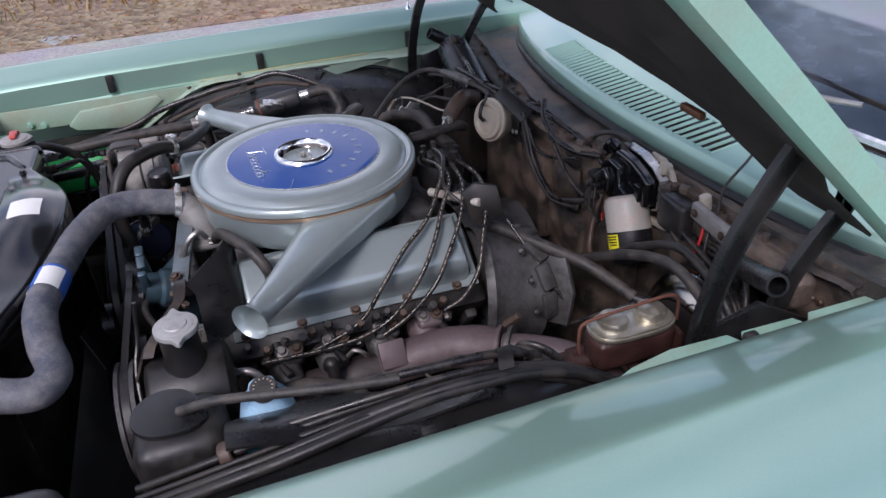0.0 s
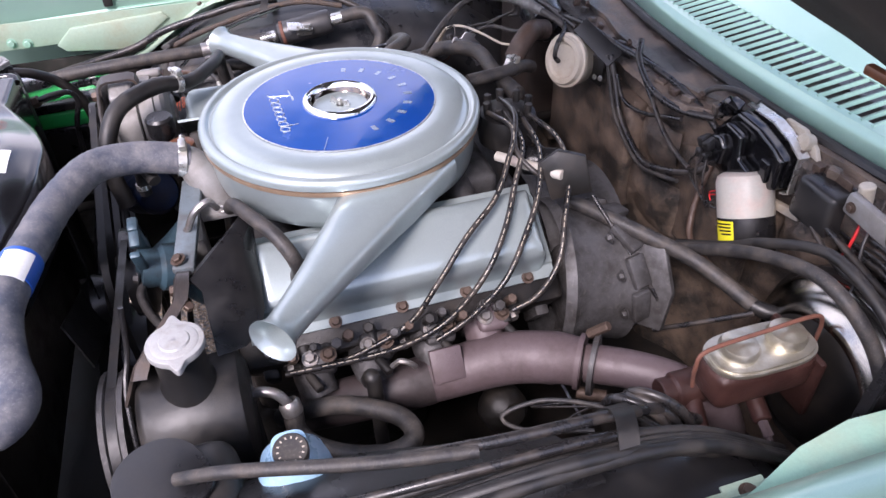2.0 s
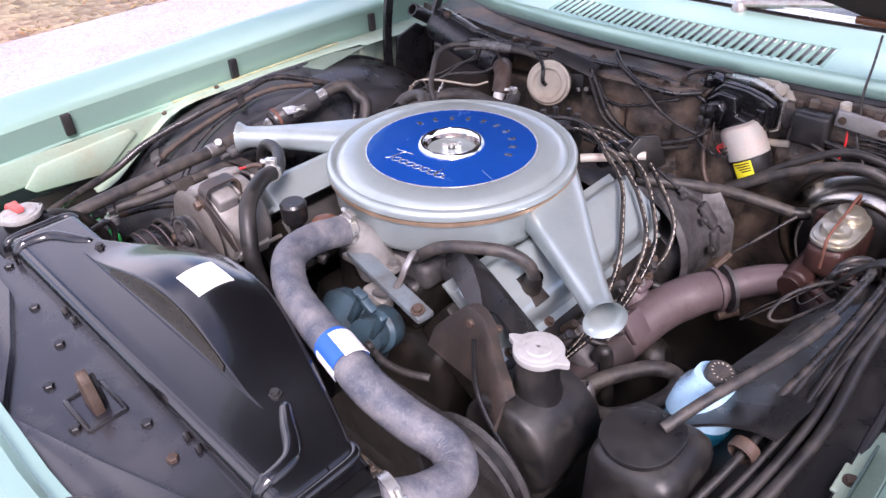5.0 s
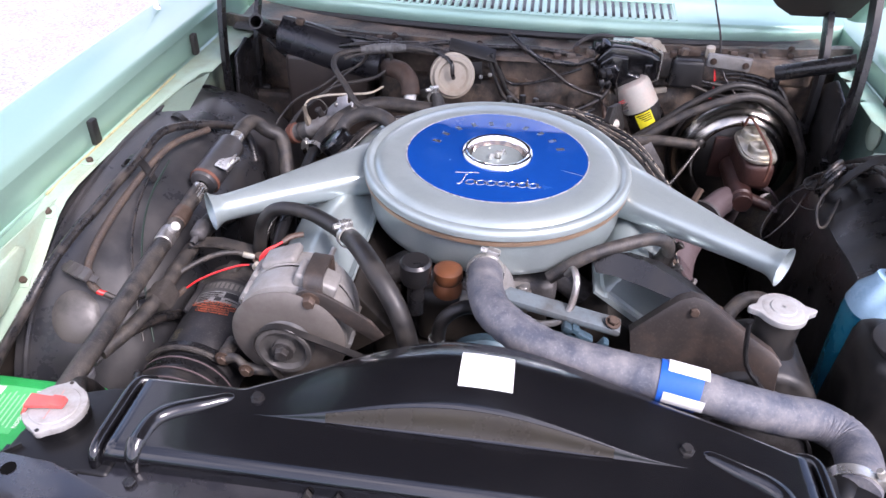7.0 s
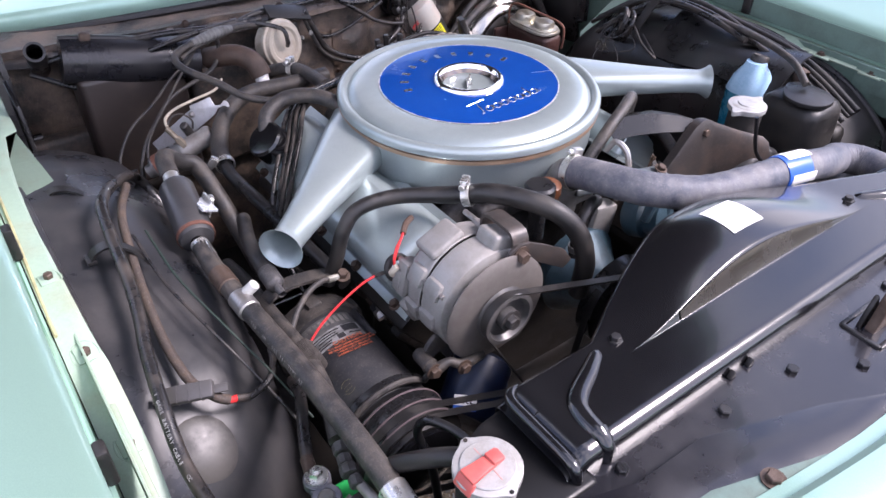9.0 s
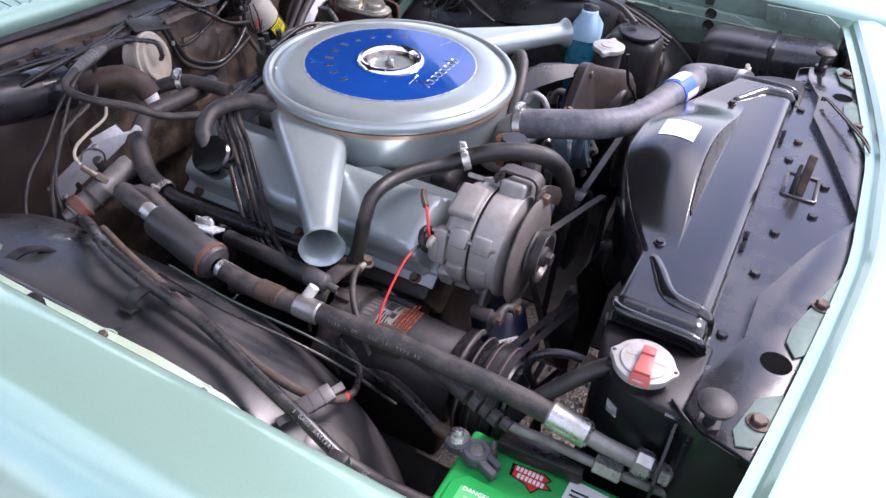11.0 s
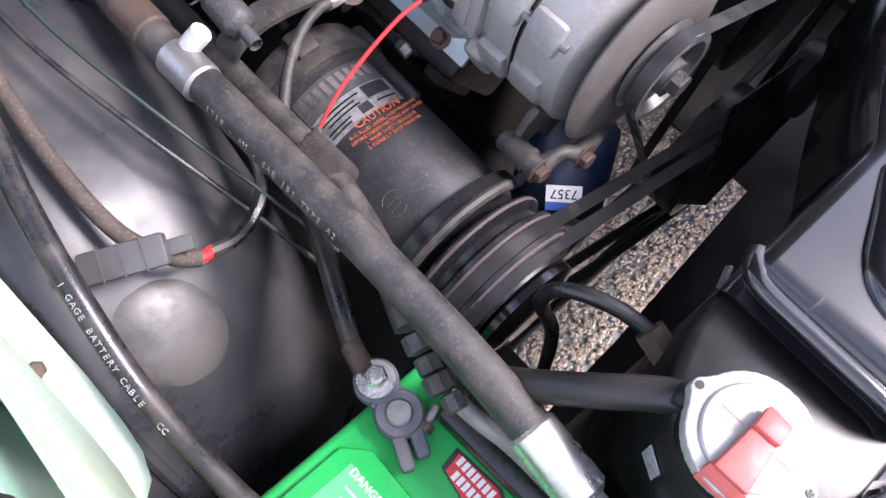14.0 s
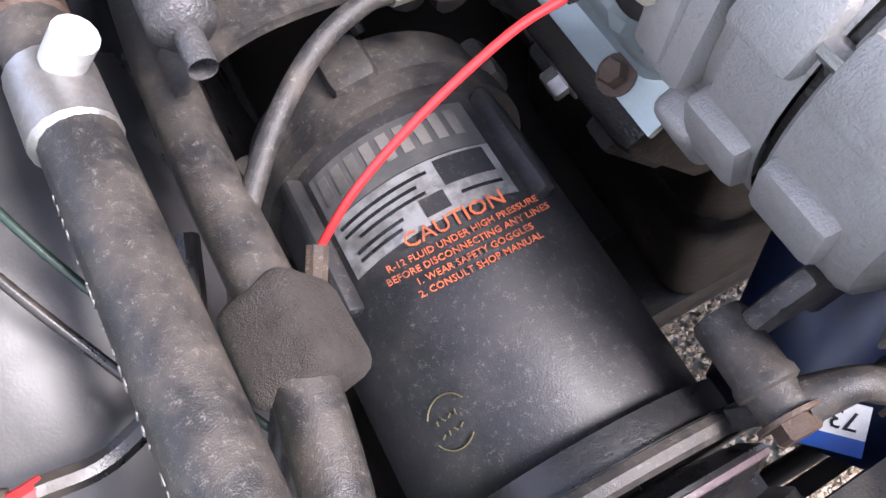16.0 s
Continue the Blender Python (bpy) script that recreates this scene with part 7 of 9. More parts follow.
for k in range(96):
    a = 2 * math.pi * k / 96
    r = 0.0315 + 0.0125 * abs(math.cos(a - 0.06)) ** 60
    pts.append((r * math.cos(a), r * math.sin(a)))
prism(bm, pts, 0.009, pose(0.392, -0.262, 0.836), 0.0022, 3)
lathe(bm, [(0.026, 0), (0.024, 0.0012), (0.017, 0.0012), (0.0155, 0.003), (0.006, 0.0035), (0, 0.0035)], pose(0.392, -0.262, 0.845), 32)
part("cap", bm, mat("pale_grey_cap", (0.34, 0.34, 0.33), 0.5, 0.1, (0.22, 0.2, 0.17), 0.5, 40, 300, 0.1), ps, "pale grey pressed cap")
bm = B()
lathe(bm, [(0.006, 0), (0.005, 0.004), (0, 0.005)], pose(0.392, -0.262, 0.844), 12)
part("rivet", bm, M_STEEL, ps)
bm = B()
tube(bm, [(0.335, -0.315, 0.86), (0.345, -0.325, 0.80), (0.375, -0.335, 0.765), (0.43, -0.335, 0.70), (0.46, -0.33, 0.62)], 0.0032, 8, 3)
part("brace", bm, M_SATINBLK, ps, "black steel brace")
bm = B()
rod(bm, (0.36, -0.345, 0.665), (0.36, -0.365, 0.665), 0.088, 40)
lathe(bm, [(0.088, 0), (0.092, -0.002), (0.092, 0.004), (0.078, 0.012), (0.092, 0.020), (0.092, 0.026), (0.088, 0.024)], axis((0.36, -0.345, 0.665), (0, -1, 0)), 40)
part("pulley", bm, M_GREYCAST, ps, "greasy steel pulley")
br = thing("pump_bracket", (0.28, -0.22, 0.75), "brown-black stamped bracket over the pump", "bracket")
bm = B()
M_BRACKET = mat("dusty_brown_steel", (0.042, 0.036, 0.033), 0.45, 0.2, (0.12, 0.08, 0.058), 0.6, 14, 260, 0.15, edge=(0.48, 0.7), flecks=0.1)
top = [(0.212, -0.258, 0.772), (0.252, -0.258, 0.819), (0.268, -0.258, 0.836), (0.281, -0.258, 0.842), (0.296, -0.259, 0.839), (0.310, -0.263, 0.831), (0.350, -0.294, 0.815), (0.378, -0.312, 0.806), (0.388, -0.318, 0.796)]
low = [0.752, 0.746, 0.743, 0.741, 0.740, 0.739, 0.742, 0.750, 0.756]
sheet(bm, lambda u, v: (top[u][0], top[u][1] + (0.014 if v < 0 else -0.018 * v), top[u][2] - 0.002 if v < 0 else lerp(top[u][2], low[u], v)), range(9), [-1, 0, 0.04, 0.4, 0.8, 1], 0.004)
part("plate", bm, M_BRACKET, br, "brown dusted upright plate", 40)
bm = B()
rows = [[(0.160, -0.185, 0.815), (0.186, -0.200, 0.822), (0.225, -0.223, 0.826), (0.262, -0.245, 0.826), (0.275, -0.250, 0.828)],
        [(0.150, -0.170, 0.836), (0.190, -0.178, 0.847), (0.225, -0.195, 0.849), (0.262, -0.222, 0.845), (0.286, -0.244, 0.839)],
        [(0.160, -0.160, 0.830), (0.205, -0.166, 0.842), (0.245, -0.180, 0.842), (0.280, -0.205, 0.836), (0.300, -0.232, 0.830)],
        [(0.258, -0.168, 0.788), (0.298, -0.166, 0.780), (0.334, -0.176, 0.775), (0.352, -0.196, 0.774), (0.362, -0.228, 0.778)]]
sheet(bm, lambda u, v: rows[v][u], range(5), range(4), 0.004)
part("strap_arm", bm, M_SATINBLK, br, "black folded strap arm", 40)
for p, d in (((0.284, -0.264, 0.826), (0, -1, 0.15)), ((0.316, -0.250, 0.822), (0.2, 0.4, 1))):
    bm = B()
    hexbolt(bm, p, d, 0.0065, 0.006, False)
    part("bolt", bm, M_OLDBOLT, br, "dull bolt")
pcv = thing("breather_tube", (0.25, -0.15, 0.82), "brown-dusted rubber breather hose into the valve cover", "hose")
bm = B()
tube(bm, [(0.094, -0.19, 0.80), (0.145, -0.180, 0.838), (0.20, -0.160, 0.852), (0.240, -0.138, 0.850), (0.264, -0.122, 0.832), (0.270, -0.114, 0.806), (0.268, -0.112, 0.79)], 0.0098, 14)
part("hose", bm, M_WORN, pcv)
bm = B()
prism(bm, [(-0.016, -0.026), (0.016, -0.026), (0.016, 0.026), (-0.016, 0.026)], 0.005, axis((0.262, -0.110, 0.7795), (0.59, 0, 0.81)), 0.0015)
lathe(bm, [(0, 0), (0.016, 0), (0.0155, 0.012), (0.013, 0.016), (0.013, 0.026), (0.0115, 0.03)], axis((0.262, -0.112, 0.783), (0.3, 0, 1)), 20)
part("grommet", bm, M_GRIME, pcv, "blackened rusty grommet")
hk = thing("lift_bracket", (0.12, -0.21, 0.78), "bright bent steel lifting bracket at the intake", "bracket")
bm = B()
tube(bm, [(0.085, -0.265, 0.775), (0.11, -0.262, 0.782), (0.125, -0.25, 0.80), (0.130, -0.235, 0.828), (0.125, -0.215, 0.838), (0.118, -0.205, 0.82)], 0.005, 8)
part("strap", bm, M_STEEL, hk)
th = thing("thermostat_housing", (0.0, -0.225, 0.78), "stained alloy thermostat housing with sensors and bolts", "thermostat housing")
bm = B()
tube(bm, [(0.02, -0.20, 0.755), (0.015, -0.215, 0.80), (0.006, -0.232, 0.832), (0.004, -0.245, 0.84)], [0.034, 0.03, 0.024, 0.021], 18)
box(bm, (0.10, 0.06, 0.012), pose(0.02, -0.205, 0.772), 0.004)
box(bm, (0.05, 0.03, 0.11), pose(0.065, -0.25, 0.71, 0, 12, 0), 0.008)
part("casting", bm, M_ALU, th)
for x in (-0.02, 0.06):
    bm = B()
    hexbolt(bm, (x, -0.20, 0.778), (0, 0, 1), 0.008, 0.01)
    part("bolt", bm, M_STEEL, th)
bm = B()
lathe(bm, [(0, 0), (0.019, 0), (0.021, 0.006), (0.0215, 0.03), (0.018, 0.034), (0, 0.034)], pose(-0.087, -0.271, 0.836), 24)
rod(bm, (-0.087, -0.271, 0.78), (-0.087, -0.271, 0.84), 0.012, 14)
part("vacuum_switch", bm, M_SATINBLK, th, "round black switch")
bm = B()
lathe(bm, [(0, 0), (0.02, 0), (0.021, 0.012), (0.017, 0.02), (0.021, 0.028), (0.02, 0.04), (0.012, 0.045), (0, 0.045)], pose(-0.046, -0.245, 0.80), 20)
part("sender", bm, M_AMBER, th, "orange-brown sender")
bm = B()
tube(bm, [(0.01, -0.29, 0.815), (-0.02, -0.305, 0.825), (-0.045, -0.315, 0.805), (-0.05, -0.318, 0.76)], 0.0095, 12)
part("elbow_hose", bm, M_RUBBER, th, "black elbow hose")
bm = B()
band(bm, (-0.0505, -0.318, 0.775), (0, 0, 1), 0.0098, 0.009)
part("clamp", bm, M_ZINC, th)
byp = thing("bypass_hose", (-0.15, -0.27, 0.85), "black rubber hose over the alternator with a bright clamp", "hose")
bm = B()
tube(bm, [(-0.355, -0.150, 0.745), (-0.347, -0.165, 0.79), (-0.334, -0.168, 0.835), (-0.309, -0.168, 0.860), (-0.258, -0.180, 0.866), (-0.20, -0.22, 0.868), (-0.165, -0.27, 0.884), (-0.125, -0.325, 0.878), (-0.095, -0.352, 0.845), (-0.08, -0.362, 0.795), (-0.075, -0.355, 0.73)], [0.0100, 0.0100, 0.0100, 0.0100, 0.0105, 0.0118, 0.0135, 0.0135, 0.0135, 0.0135, 0.0135], 14)
part("hose", bm, M_RUBBER, byp)
bm = B()
band(bm, (-0.186, -0.240, 0.8735), (0.55, -0.75, 0.25), 0.0136, 0.011)
part("clamp", bm, M_ZINC, byp, "bright steel hose clamp")
wp = thing("water_pump", (0.02, -0.3, 0.65), "blue-grey painted water pump behind the belts", "water pump")
bm = B()
lathe(bm, [(0, 0), (0.07, 0), (0.075, 0.02), (0.05, 0.05), (0.03, 0.08), (0, 0.08)], axis((0.02, -0.25, 0.665), (0, -1, 0)), 28)
part("housing", bm, M_TEALCLIP, wp)
fp = thing("fuel_pump", (0.125, -0.30, 0.72), "grimy blue-painted pump with ribs and a dark pipe", "pump")
bm = B()
lathe(bm, [(0, 0), (0.030, 0), (0.034, 0.006), (0.034, 0.03), (0.028, 0.036), (0.028, 0.06), (0, 0.06)], axis((0.120, -0.272, 0.735), (0.2, -0.9, 0.3)), 24)
part("body", bm, M_TEALCLIP, fp)
for k, (p, sz) in enumerate((((0.112, -0.318, 0.792), (0.012, 0.014, 0.075)), ((0.150, -0.318, 0.770), (0.010, 0.014, 0.085)), ((0.131, -0.318, 0.815), (0.045, 0.014, 0.010)), ((0.131, -0.318, 0.752), (0.045, 0.014, 0.012)))):
    bm = B()
    box(bm, sz, pose(*p, 0, 28, 0), 0.003)
    part("rib", bm, M_TEALCLIP, fp)
for k in range(3):
    bm = B()
    hexbolt(bm, (0.108 + 0.02 * k, -0.330, 0.725 + 0.012 * k), (0, -1, 0.2), 0.006, 0.007)
    part("bolt", bm, M_GREYCAST, fp)
bm = B()
tube(bm, [(0.145, -0.325, 0.74), (0.17, -0.33, 0.735), (0.20, -0.32, 0.725), (0.235, -0.30, 0.72)], 0.006, 10)
part("pipe", bm, M_GREYCAST, fp, "greasy fuel pipe")
bm = B()
a, b = Vector((0.012, -0.238, 0.805)), Vector((0.195, -0.262, 0.782))
box(bm, (0.012, 0.030, (b - a).length), axis(a.lerp(b, 0.5), b - a, 90), 0.004)
arm = single("front_web", bm, mat("faded_blue_grey_paint", (0.15, 0.185, 0.205), 0.4, 0.2, (0.07, 0.06, 0.05), 0.6, 18, 220, 0.15), "blue-grey painted web at the front of the intake", "bracket")
bm = B()
hexbolt(bm, b + Vector((-0.012, -0.004, 0.012)), (0.1, -0.3, 1), 0.007, 0.007)
part("bolt", bm, M_OLDBOLT, arm, "brown bolt")
bm = B()
lathe(bm, [(0, 0), (0.06, 0), (0.072, 0.004), (0.072, 0.03), (0.055, 0.034), (0, 0.034)], axis((0.02, -0.335, 0.665), (0, -1, 0)), 32)
part("pulley", bm, M_SATINBLK, wp)
fan = thing("cooling_fan", (0.02, -0.42, 0.665), "dark steel cooling fan behind the radiator", "fan")
for k in range(5):
    a = k * 2 * math.pi / 5 + 0.35
    bm = B()
    m = axis((0.02, -0.43, 0.62), (0, -1, 0)) @ pose(0, 0, 0, 0, 0, math.degrees(a))
    sheet(bm, lambda u, v: m @ Vector((u, v, 0.35 * v)), np.linspace(0.03, 0.175, 6), np.linspace(-0.035, 0.035, 4), 0.0025)
    part("blade", bm, M_SATINBLK, fan)
bm = B()
lathe(bm, [(0, -0.02), (0.04, -0.02), (0.045, 0.0), (0.03, 0.02), (0, 0.02)], axis((0.02, -0.43, 0.62), (0, -1, 0)), 24)
part("hub", bm, M_SATINBLK, fan)


def belt(pulleys, y, w, label, h=0.006):
    """A belt wrapped round pulleys given by x, z and radius."""
    pts = [(x + r * math.cos(a), z + r * math.sin(a)) for x, z, r in pulleys for a in np.linspace(0, 2 * math.pi, 48)]
    pts = sorted(set(pts))

    def half(ps):
        out = []
        for p in ps:
            while len(out) > 1 and (out[-1][0] - out[-2][0]) * (p[1] - out[-2][1]) - (out[-1][1] - out[-2][1]) * (p[0] - out[-2][0]) <= 0:
                out.pop()
            out.append(p)
        return out[:-1]

    hull = half(pts) + half(pts[::-1])
    cx, cz = sum(p[0] for p in hull) / len(hull), sum(p[1] for p in hull) / len(hull)
    bm, rings = B(), []
    for x, z in hull:
        d = Vector((x - cx, 0, z - cz)).normalized() * h
        q = Vector((x, y, z))
        rings.append([bm.verts.new(e) for e in (q + Vector((0, -w / 2, 0)) + d, q + Vector((0, w / 2, 0)) + d, q + Vector((0, w / 3, 0)), q + Vector((0, -w / 3, 0)))])
    for a, b in zip(rings, rings[1:] + rings[:1]):
        for k in range(4):
            bm.faces.new((a[k], a[(k + 1) % 4], b[(k + 1) % 4], b[k]))
    return single("drive_belt", bm, M_RUBBER, label, "belt", "drive belts")


belt([(-0.237, 0.797, 0.033), (0.02, 0.665, 0.066), (0.0, 0.47, 0.08)], -0.388, 0.011, "black alternator drive belt")
belt([(-0.391, 0.680, 0.062), (0.0, 0.47, 0.08)], -0.402, 0.011, "black compressor drive belt")
belt([(-0.391, 0.680, 0.062), (0.0, 0.47, 0.08)], -0.418, 0.011, "black second compressor drive belt")
belt([(0.36, 0.665, 0.084), (0.02, 0.665, 0.066), (0.0, 0.47, 0.08)], -0.357, 0.011, "black steering pump drive belt")
bm = B()
lathe(bm, [(0, 0), (0.07, 0), (0.085, 0.004), (0.085, 0.05), (0.06, 0.055), (0, 0.055)], axis((0.0, -0.37, 0.47), (0, -1, 0)), 32)
single("crank_pulley", bm, M_SATINBLK, "black crankshaft pulley low on the engine", "pulley")
loop = thing("steering_hose", (0.42, -0.08, 0.6), "looped black steering pressure hose with steel fittings", "hose")
bm = B()
tube(bm, [(0.398, -0.158, 0.694), (0.412, -0.158, 0.668), (0.432, -0.138, 0.655), (0.458, -0.098, 0.655), (0.476, -0.052, 0.664), (0.466, -0.022, 0.670), (0.430, -0.032, 0.670), (0.390, -0.085, 0.664), (0.366, -0.130, 0.648), (0.345, -0.18, 0.62)], 0.0125, 14)
part("hose", bm, M_WORN, loop)
bm = B()
tube(bm, [(0.378, -0.210, 0.720), (0.387, -0.185, 0.726), (0.392, -0.170, 0.718), (0.398, -0.158, 0.695)], 0.0065, 10)
box(bm, (0.020, 0.020, 0.020), pose(0.380, -0.207, 0.720, 0, 20, 30), 0.003)
lathe(bm, [(0.011, 0), (0.0135, 0.004), (0.0135, 0.016), (0.011, 0.02)], axis((0.394, -0.162, 0.708), (0.02, 0.01, -0.04)), 16)
part("fitting", bm, M_STEEL, loop, "dull steel fitting")
wb = thing("washer_bottle", (0.57, -0.16, 0.62), "translucent washer bottle half full of blue fluid", "washer bottle")
bm = B()
rows = [(0.600, 0.030, 0.026), (0.61, 0.036, 0.032), (0.74, 0.040, 0.038), (0.785, 0.040, 0.038), (0.812, 0.034, 0.032), (0.832, 0.020, 0.020), (0.842, 0.017, 0.017)]


def bottle(bm, rows, cx, cy, n=28, e=0.7):
    rings = []
    for z, a, b in rows:
        rings.append([bm.verts.new((cx + a * math.copysign(abs(math.cos(t)) ** e, math.cos(t)), cy + b * math.copysign(abs(math.sin(t)) ** e, math.sin(t)), z)) for t in np.linspace(0, 2 * math.pi, n, endpoint=False)])
    for a, b in zip(rings, rings[1:]):
        for k in range(n):
            bm.faces.new((a[k], a[(k + 1) % n], b[(k + 1) % n], b[k]))
    bm.faces.new(rings[0])
    bm.faces.new(rings[-1])
    return bm


M_FLUID = mat("blue_washer_fluid", (0.006, 0.12, 0.20), 0.25, 0.0, (0.02, 0.32, 0.45), 0.4, 14, 200, 0.0, 0.2)
M_MILKY = mat("milky_blue_plastic", (0.30, 0.48, 0.62), 0.35, 0.0, (0.3, 0.5, 0.64), 0.5, 20, 200, 0.05, 0.1)
bottle(bm, [r for r in rows if r[0] < 0.79], 0.562, -0.162)
part("filled_body", bm, M_FLUID, wb, "blue fluid behind thin plastic")
bm = B()
bottle(bm, [(0.7855, 0.0402, 0.0382), *rows[4:]], 0.562, -0.162)
part("shoulder", bm, M_MILKY, wb, "milky pale blue plastic shoulder")
bm = B()
lathe(bm, [(0.0165, 0), (0.017, 0.003), (0.017, 0.011), (0.0155, 0.013), (0.012, 0.013), (0, 0.012)], axis((0.570, -0.161, 0.838), (0.3, 0, 1)), 28)
part("cap", bm, M_WORN, wb, "dusty grey screw cap with moulded ring of print")
bm = B()
for k in range(14):
    a = k * 2 * math.pi / 14
    box(bm, (0.0024, 0.0014, 0.0006), axis((0.570, -0.161, 0.838), (0.3, 0, 1)) @ pose(0.0118 * math.cos(a), 0.0118 * math.sin(a), 0.0128, 0, 0, math.degrees(a)), 0)
o = part("cap_print", bm, M_CREAM, wb, "pale moulded print")
o["kind"] = "stuff"
rb = thing("coolant_reservoir", (0.555, -0.275, 0.6), "dusty black plastic reservoir box with a round flap lid", "reservoir")
bm = B()
box(bm, (0.115, 0.125, 0.24), pose(0.556, -0.272, 0.700), 0.024, 3, 0.92)
box(bm, (0.05, 0.10, 0.20), pose(0.615, -0.285, 0.66), 0.018, 3)
part("tank", bm, M_RUBBER, rb, "dusty black moulded tank")
bm = B()
flap = [(0.042 * math.cos(a) * (1 + 0.35 * max(0, math.cos(a - 1.0)) ** 6), 0.042 * math.sin(a) * (1 + 0.35 * max(0, math.cos(a - 1.0)) ** 6)) for a in np.linspace(0, 2 * math.pi, 40, endpoint=False)]
prism(bm, flap, 0.008, pose(0.545, -0.285, 0.8195), 0.002)
part("lid", bm, M_SATINBLK, rb, "round black flap lid")
bm = B()
tube(bm, [(0.562, -0.266, 0.8355), (0.583, -0.22, 0.856), (0.605, -0.15, 0.862), (0.622, -0.08, 0.862), (0.635, 0.0, 0.86)], 0.0065, 10)
part("tube", bm, M_WORN, rb, "dusty rubber tube")
for pts, r, mt in (([(0.61, -0.10, 0.850), (0.632, 0.02, 0.862), (0.635, 0.12, 0.858), (0.615, 0.20, 0.83), (0.60, 0.27, 0.80)], 0.006, M_WORN), ([(0.63, -0.16, 0.83), (0.652, 0.0, 0.858), (0.655, 0.12, 0.856), (0.64, 0.22, 0.83)], 0.0048, M_WORN), ([(0.65, -0.20, 0.80), (0.672, 0.0, 0.856), (0.675, 0.14, 0.852), (0.66, 0.28, 0.82), (0.62, 0.36, 0.76)], 0.0072, M_RUBBER), ([(0.64, 0.10, 0.862), (0.60, 0.20, 0.82), (0.575, 0.235, 0.80), (0.565, 0.20, 0.78), (0.575, 0.165, 0.79), (0.60, 0.19, 0.825)], 0.002, M_WIRE), ([(0.60, 0.25, 0.80), (0.56, 0.235, 0.765), (0.545, 0.18, 0.75), (0.565, 0.13, 0.765), (0.59, 0.17, 0.79)], 0.0012, M_WIRE), ([(0.58, 0.20, 0.80), (0.54, 0.22, 0.75), (0.50, 0.17, 0.70), (0.49, 0.12, 0.70), (0.53, 0.14, 0.74), (0.57, 0.20, 0.78)], 0.0012, M_WIRE), ([(0.62, 0.28, 0.80), (0.64, 0.36, 0.75), (0.66, 0.45, 0.70), (0.66, 0.52, 0.70)], 0.0085, M_WIRE)):
    pts = [(x, y, z - 0.5 * max(0, y - 0.17)) for x, y, z in pts]
    cable("liner_hose", pts, r, M_RUBBER if r > 0.0065 else M_WIRE, "dusty rubber hose strapped along the wheelhouse liner", "hose", "hoses on the liner", n=10)
bm = B()
sheet(bm, lambda u, v: (0.585 + 0.095 * u, 0.145 + 0.02 * v - 0.03 * u, 0.793 + 0.085 * math.sin(u * 2.0)), np.linspace(0, 1, 8), [0, 1], 0.003)
single("strap", bm, M_RUBBER, "black strap over the hose bundle", "strap")

bm = B()
sheet(bm, lambda u, v: (0.545 + 0.115 * v + 0.03 * u, lerp(-0.215, 0.10, u), 0.775 + 0.06 * math.sin(1.5 * v) + 0.012 * math.sin(5 * u + 2 * v)), np.linspace(0, 1, 20), np.linspace(0, 1, 10), 0.004)
single("rubber_flap", bm, M_SATINBLK, "draped black rubber flap at the liner edge", "flap")
for dx, dz, r in ((0.0, 0.0, 0.0062), (0.018, 0.003, 0.0045), (0.032, 0.004, 0.0065), (0.047, 0.006, 0.0085)):
    cable("loom_hose", [(0.61 + dx, -0.33, 0.775 + dz), (0.630 + dx, -0.24, 0.806 + dz), (0.640 + dx, -0.15, 0.828 + dz), (0.645 + dx * 0.8, -0.05, 0.842 + dz), (0.652 + dx * 0.6, 0.06, 0.852 + dz), (0.655 + dx * 0.5, 0.20, 0.832 + dz), (0.655 + dx * 0.5, 0.34, 0.74 + dz)], r * 0.8, M_RUBBER, "black hose in the bundle beside the fender", "hose", "hoses on the liner", n=12)
bm = B()
lathe(bm, [(0.014, 0), (0.016, 0.002), (0.016, 0.014), (0.014, 0.016)], axis((0.632, -0.225, 0.812), (0.1, 1, 0.25)), 18)
single("hose_ferrule", bm, M_BROWNPL, "tan collar round a hose of the bundle", "collar")
for k, (r, dy) in enumerate(((0.034, 0.0), (0.030, 0.014), (0.036, 0.024))):
    cable("coiled_wire", [(0.602 + 0.022 * math.cos(a), 0.188 + dy + r * 0.8 * math.cos(a + 0.5), 0.788 + r * math.sin(a)) for a in np.linspace(-0.6, 5.0, 12)], 0.0052, M_WIRE, "looped black wiring hung at the end of the liner", "wiring", "hoses on the liner")
cable("thin_wire_loop", [(0.60, 0.17, 0.80), (0.575, 0.14, 0.80), (0.55, 0.10, 0.79), (0.545, 0.06, 0.775), (0.565, 0.075, 0.77), (0.60, 0.14, 0.785)], 0.0026, M_WORN, "thin dusty wire loop beside the liner hoses", "wire")
vr = thing("vacuum_reservoir", (0.655, -0.535, 0.71), "black moulded reservoir box at the front of the inner fender", "reservoir")
bm = B()
box(bm, (0.115, 0.27, 0.092), pose(0.658, -0.535, 0.788, -3, 0, 0), 0.030, 4)
part("shell", bm, M_LINER, vr, "black moulded plastic shell", 60)
for y in (-0.545,):
    bm = B()
    box(bm, (0.118, 0.012, 0.095), pose(0.658, y, 0.788, -3, 0, 0), 0.030, 4)
    part("rib", bm, M_LINER, vr)


# ---- passenger side ----
al = thing("alternator", (-0.237, -0.33, 0.72), "dusty cast alloy alternator with a steel pulley", "alternator")
AX, AZ = -0.237, 0.797
am = axis((AX, -0.262, AZ), (0, -1, 0))


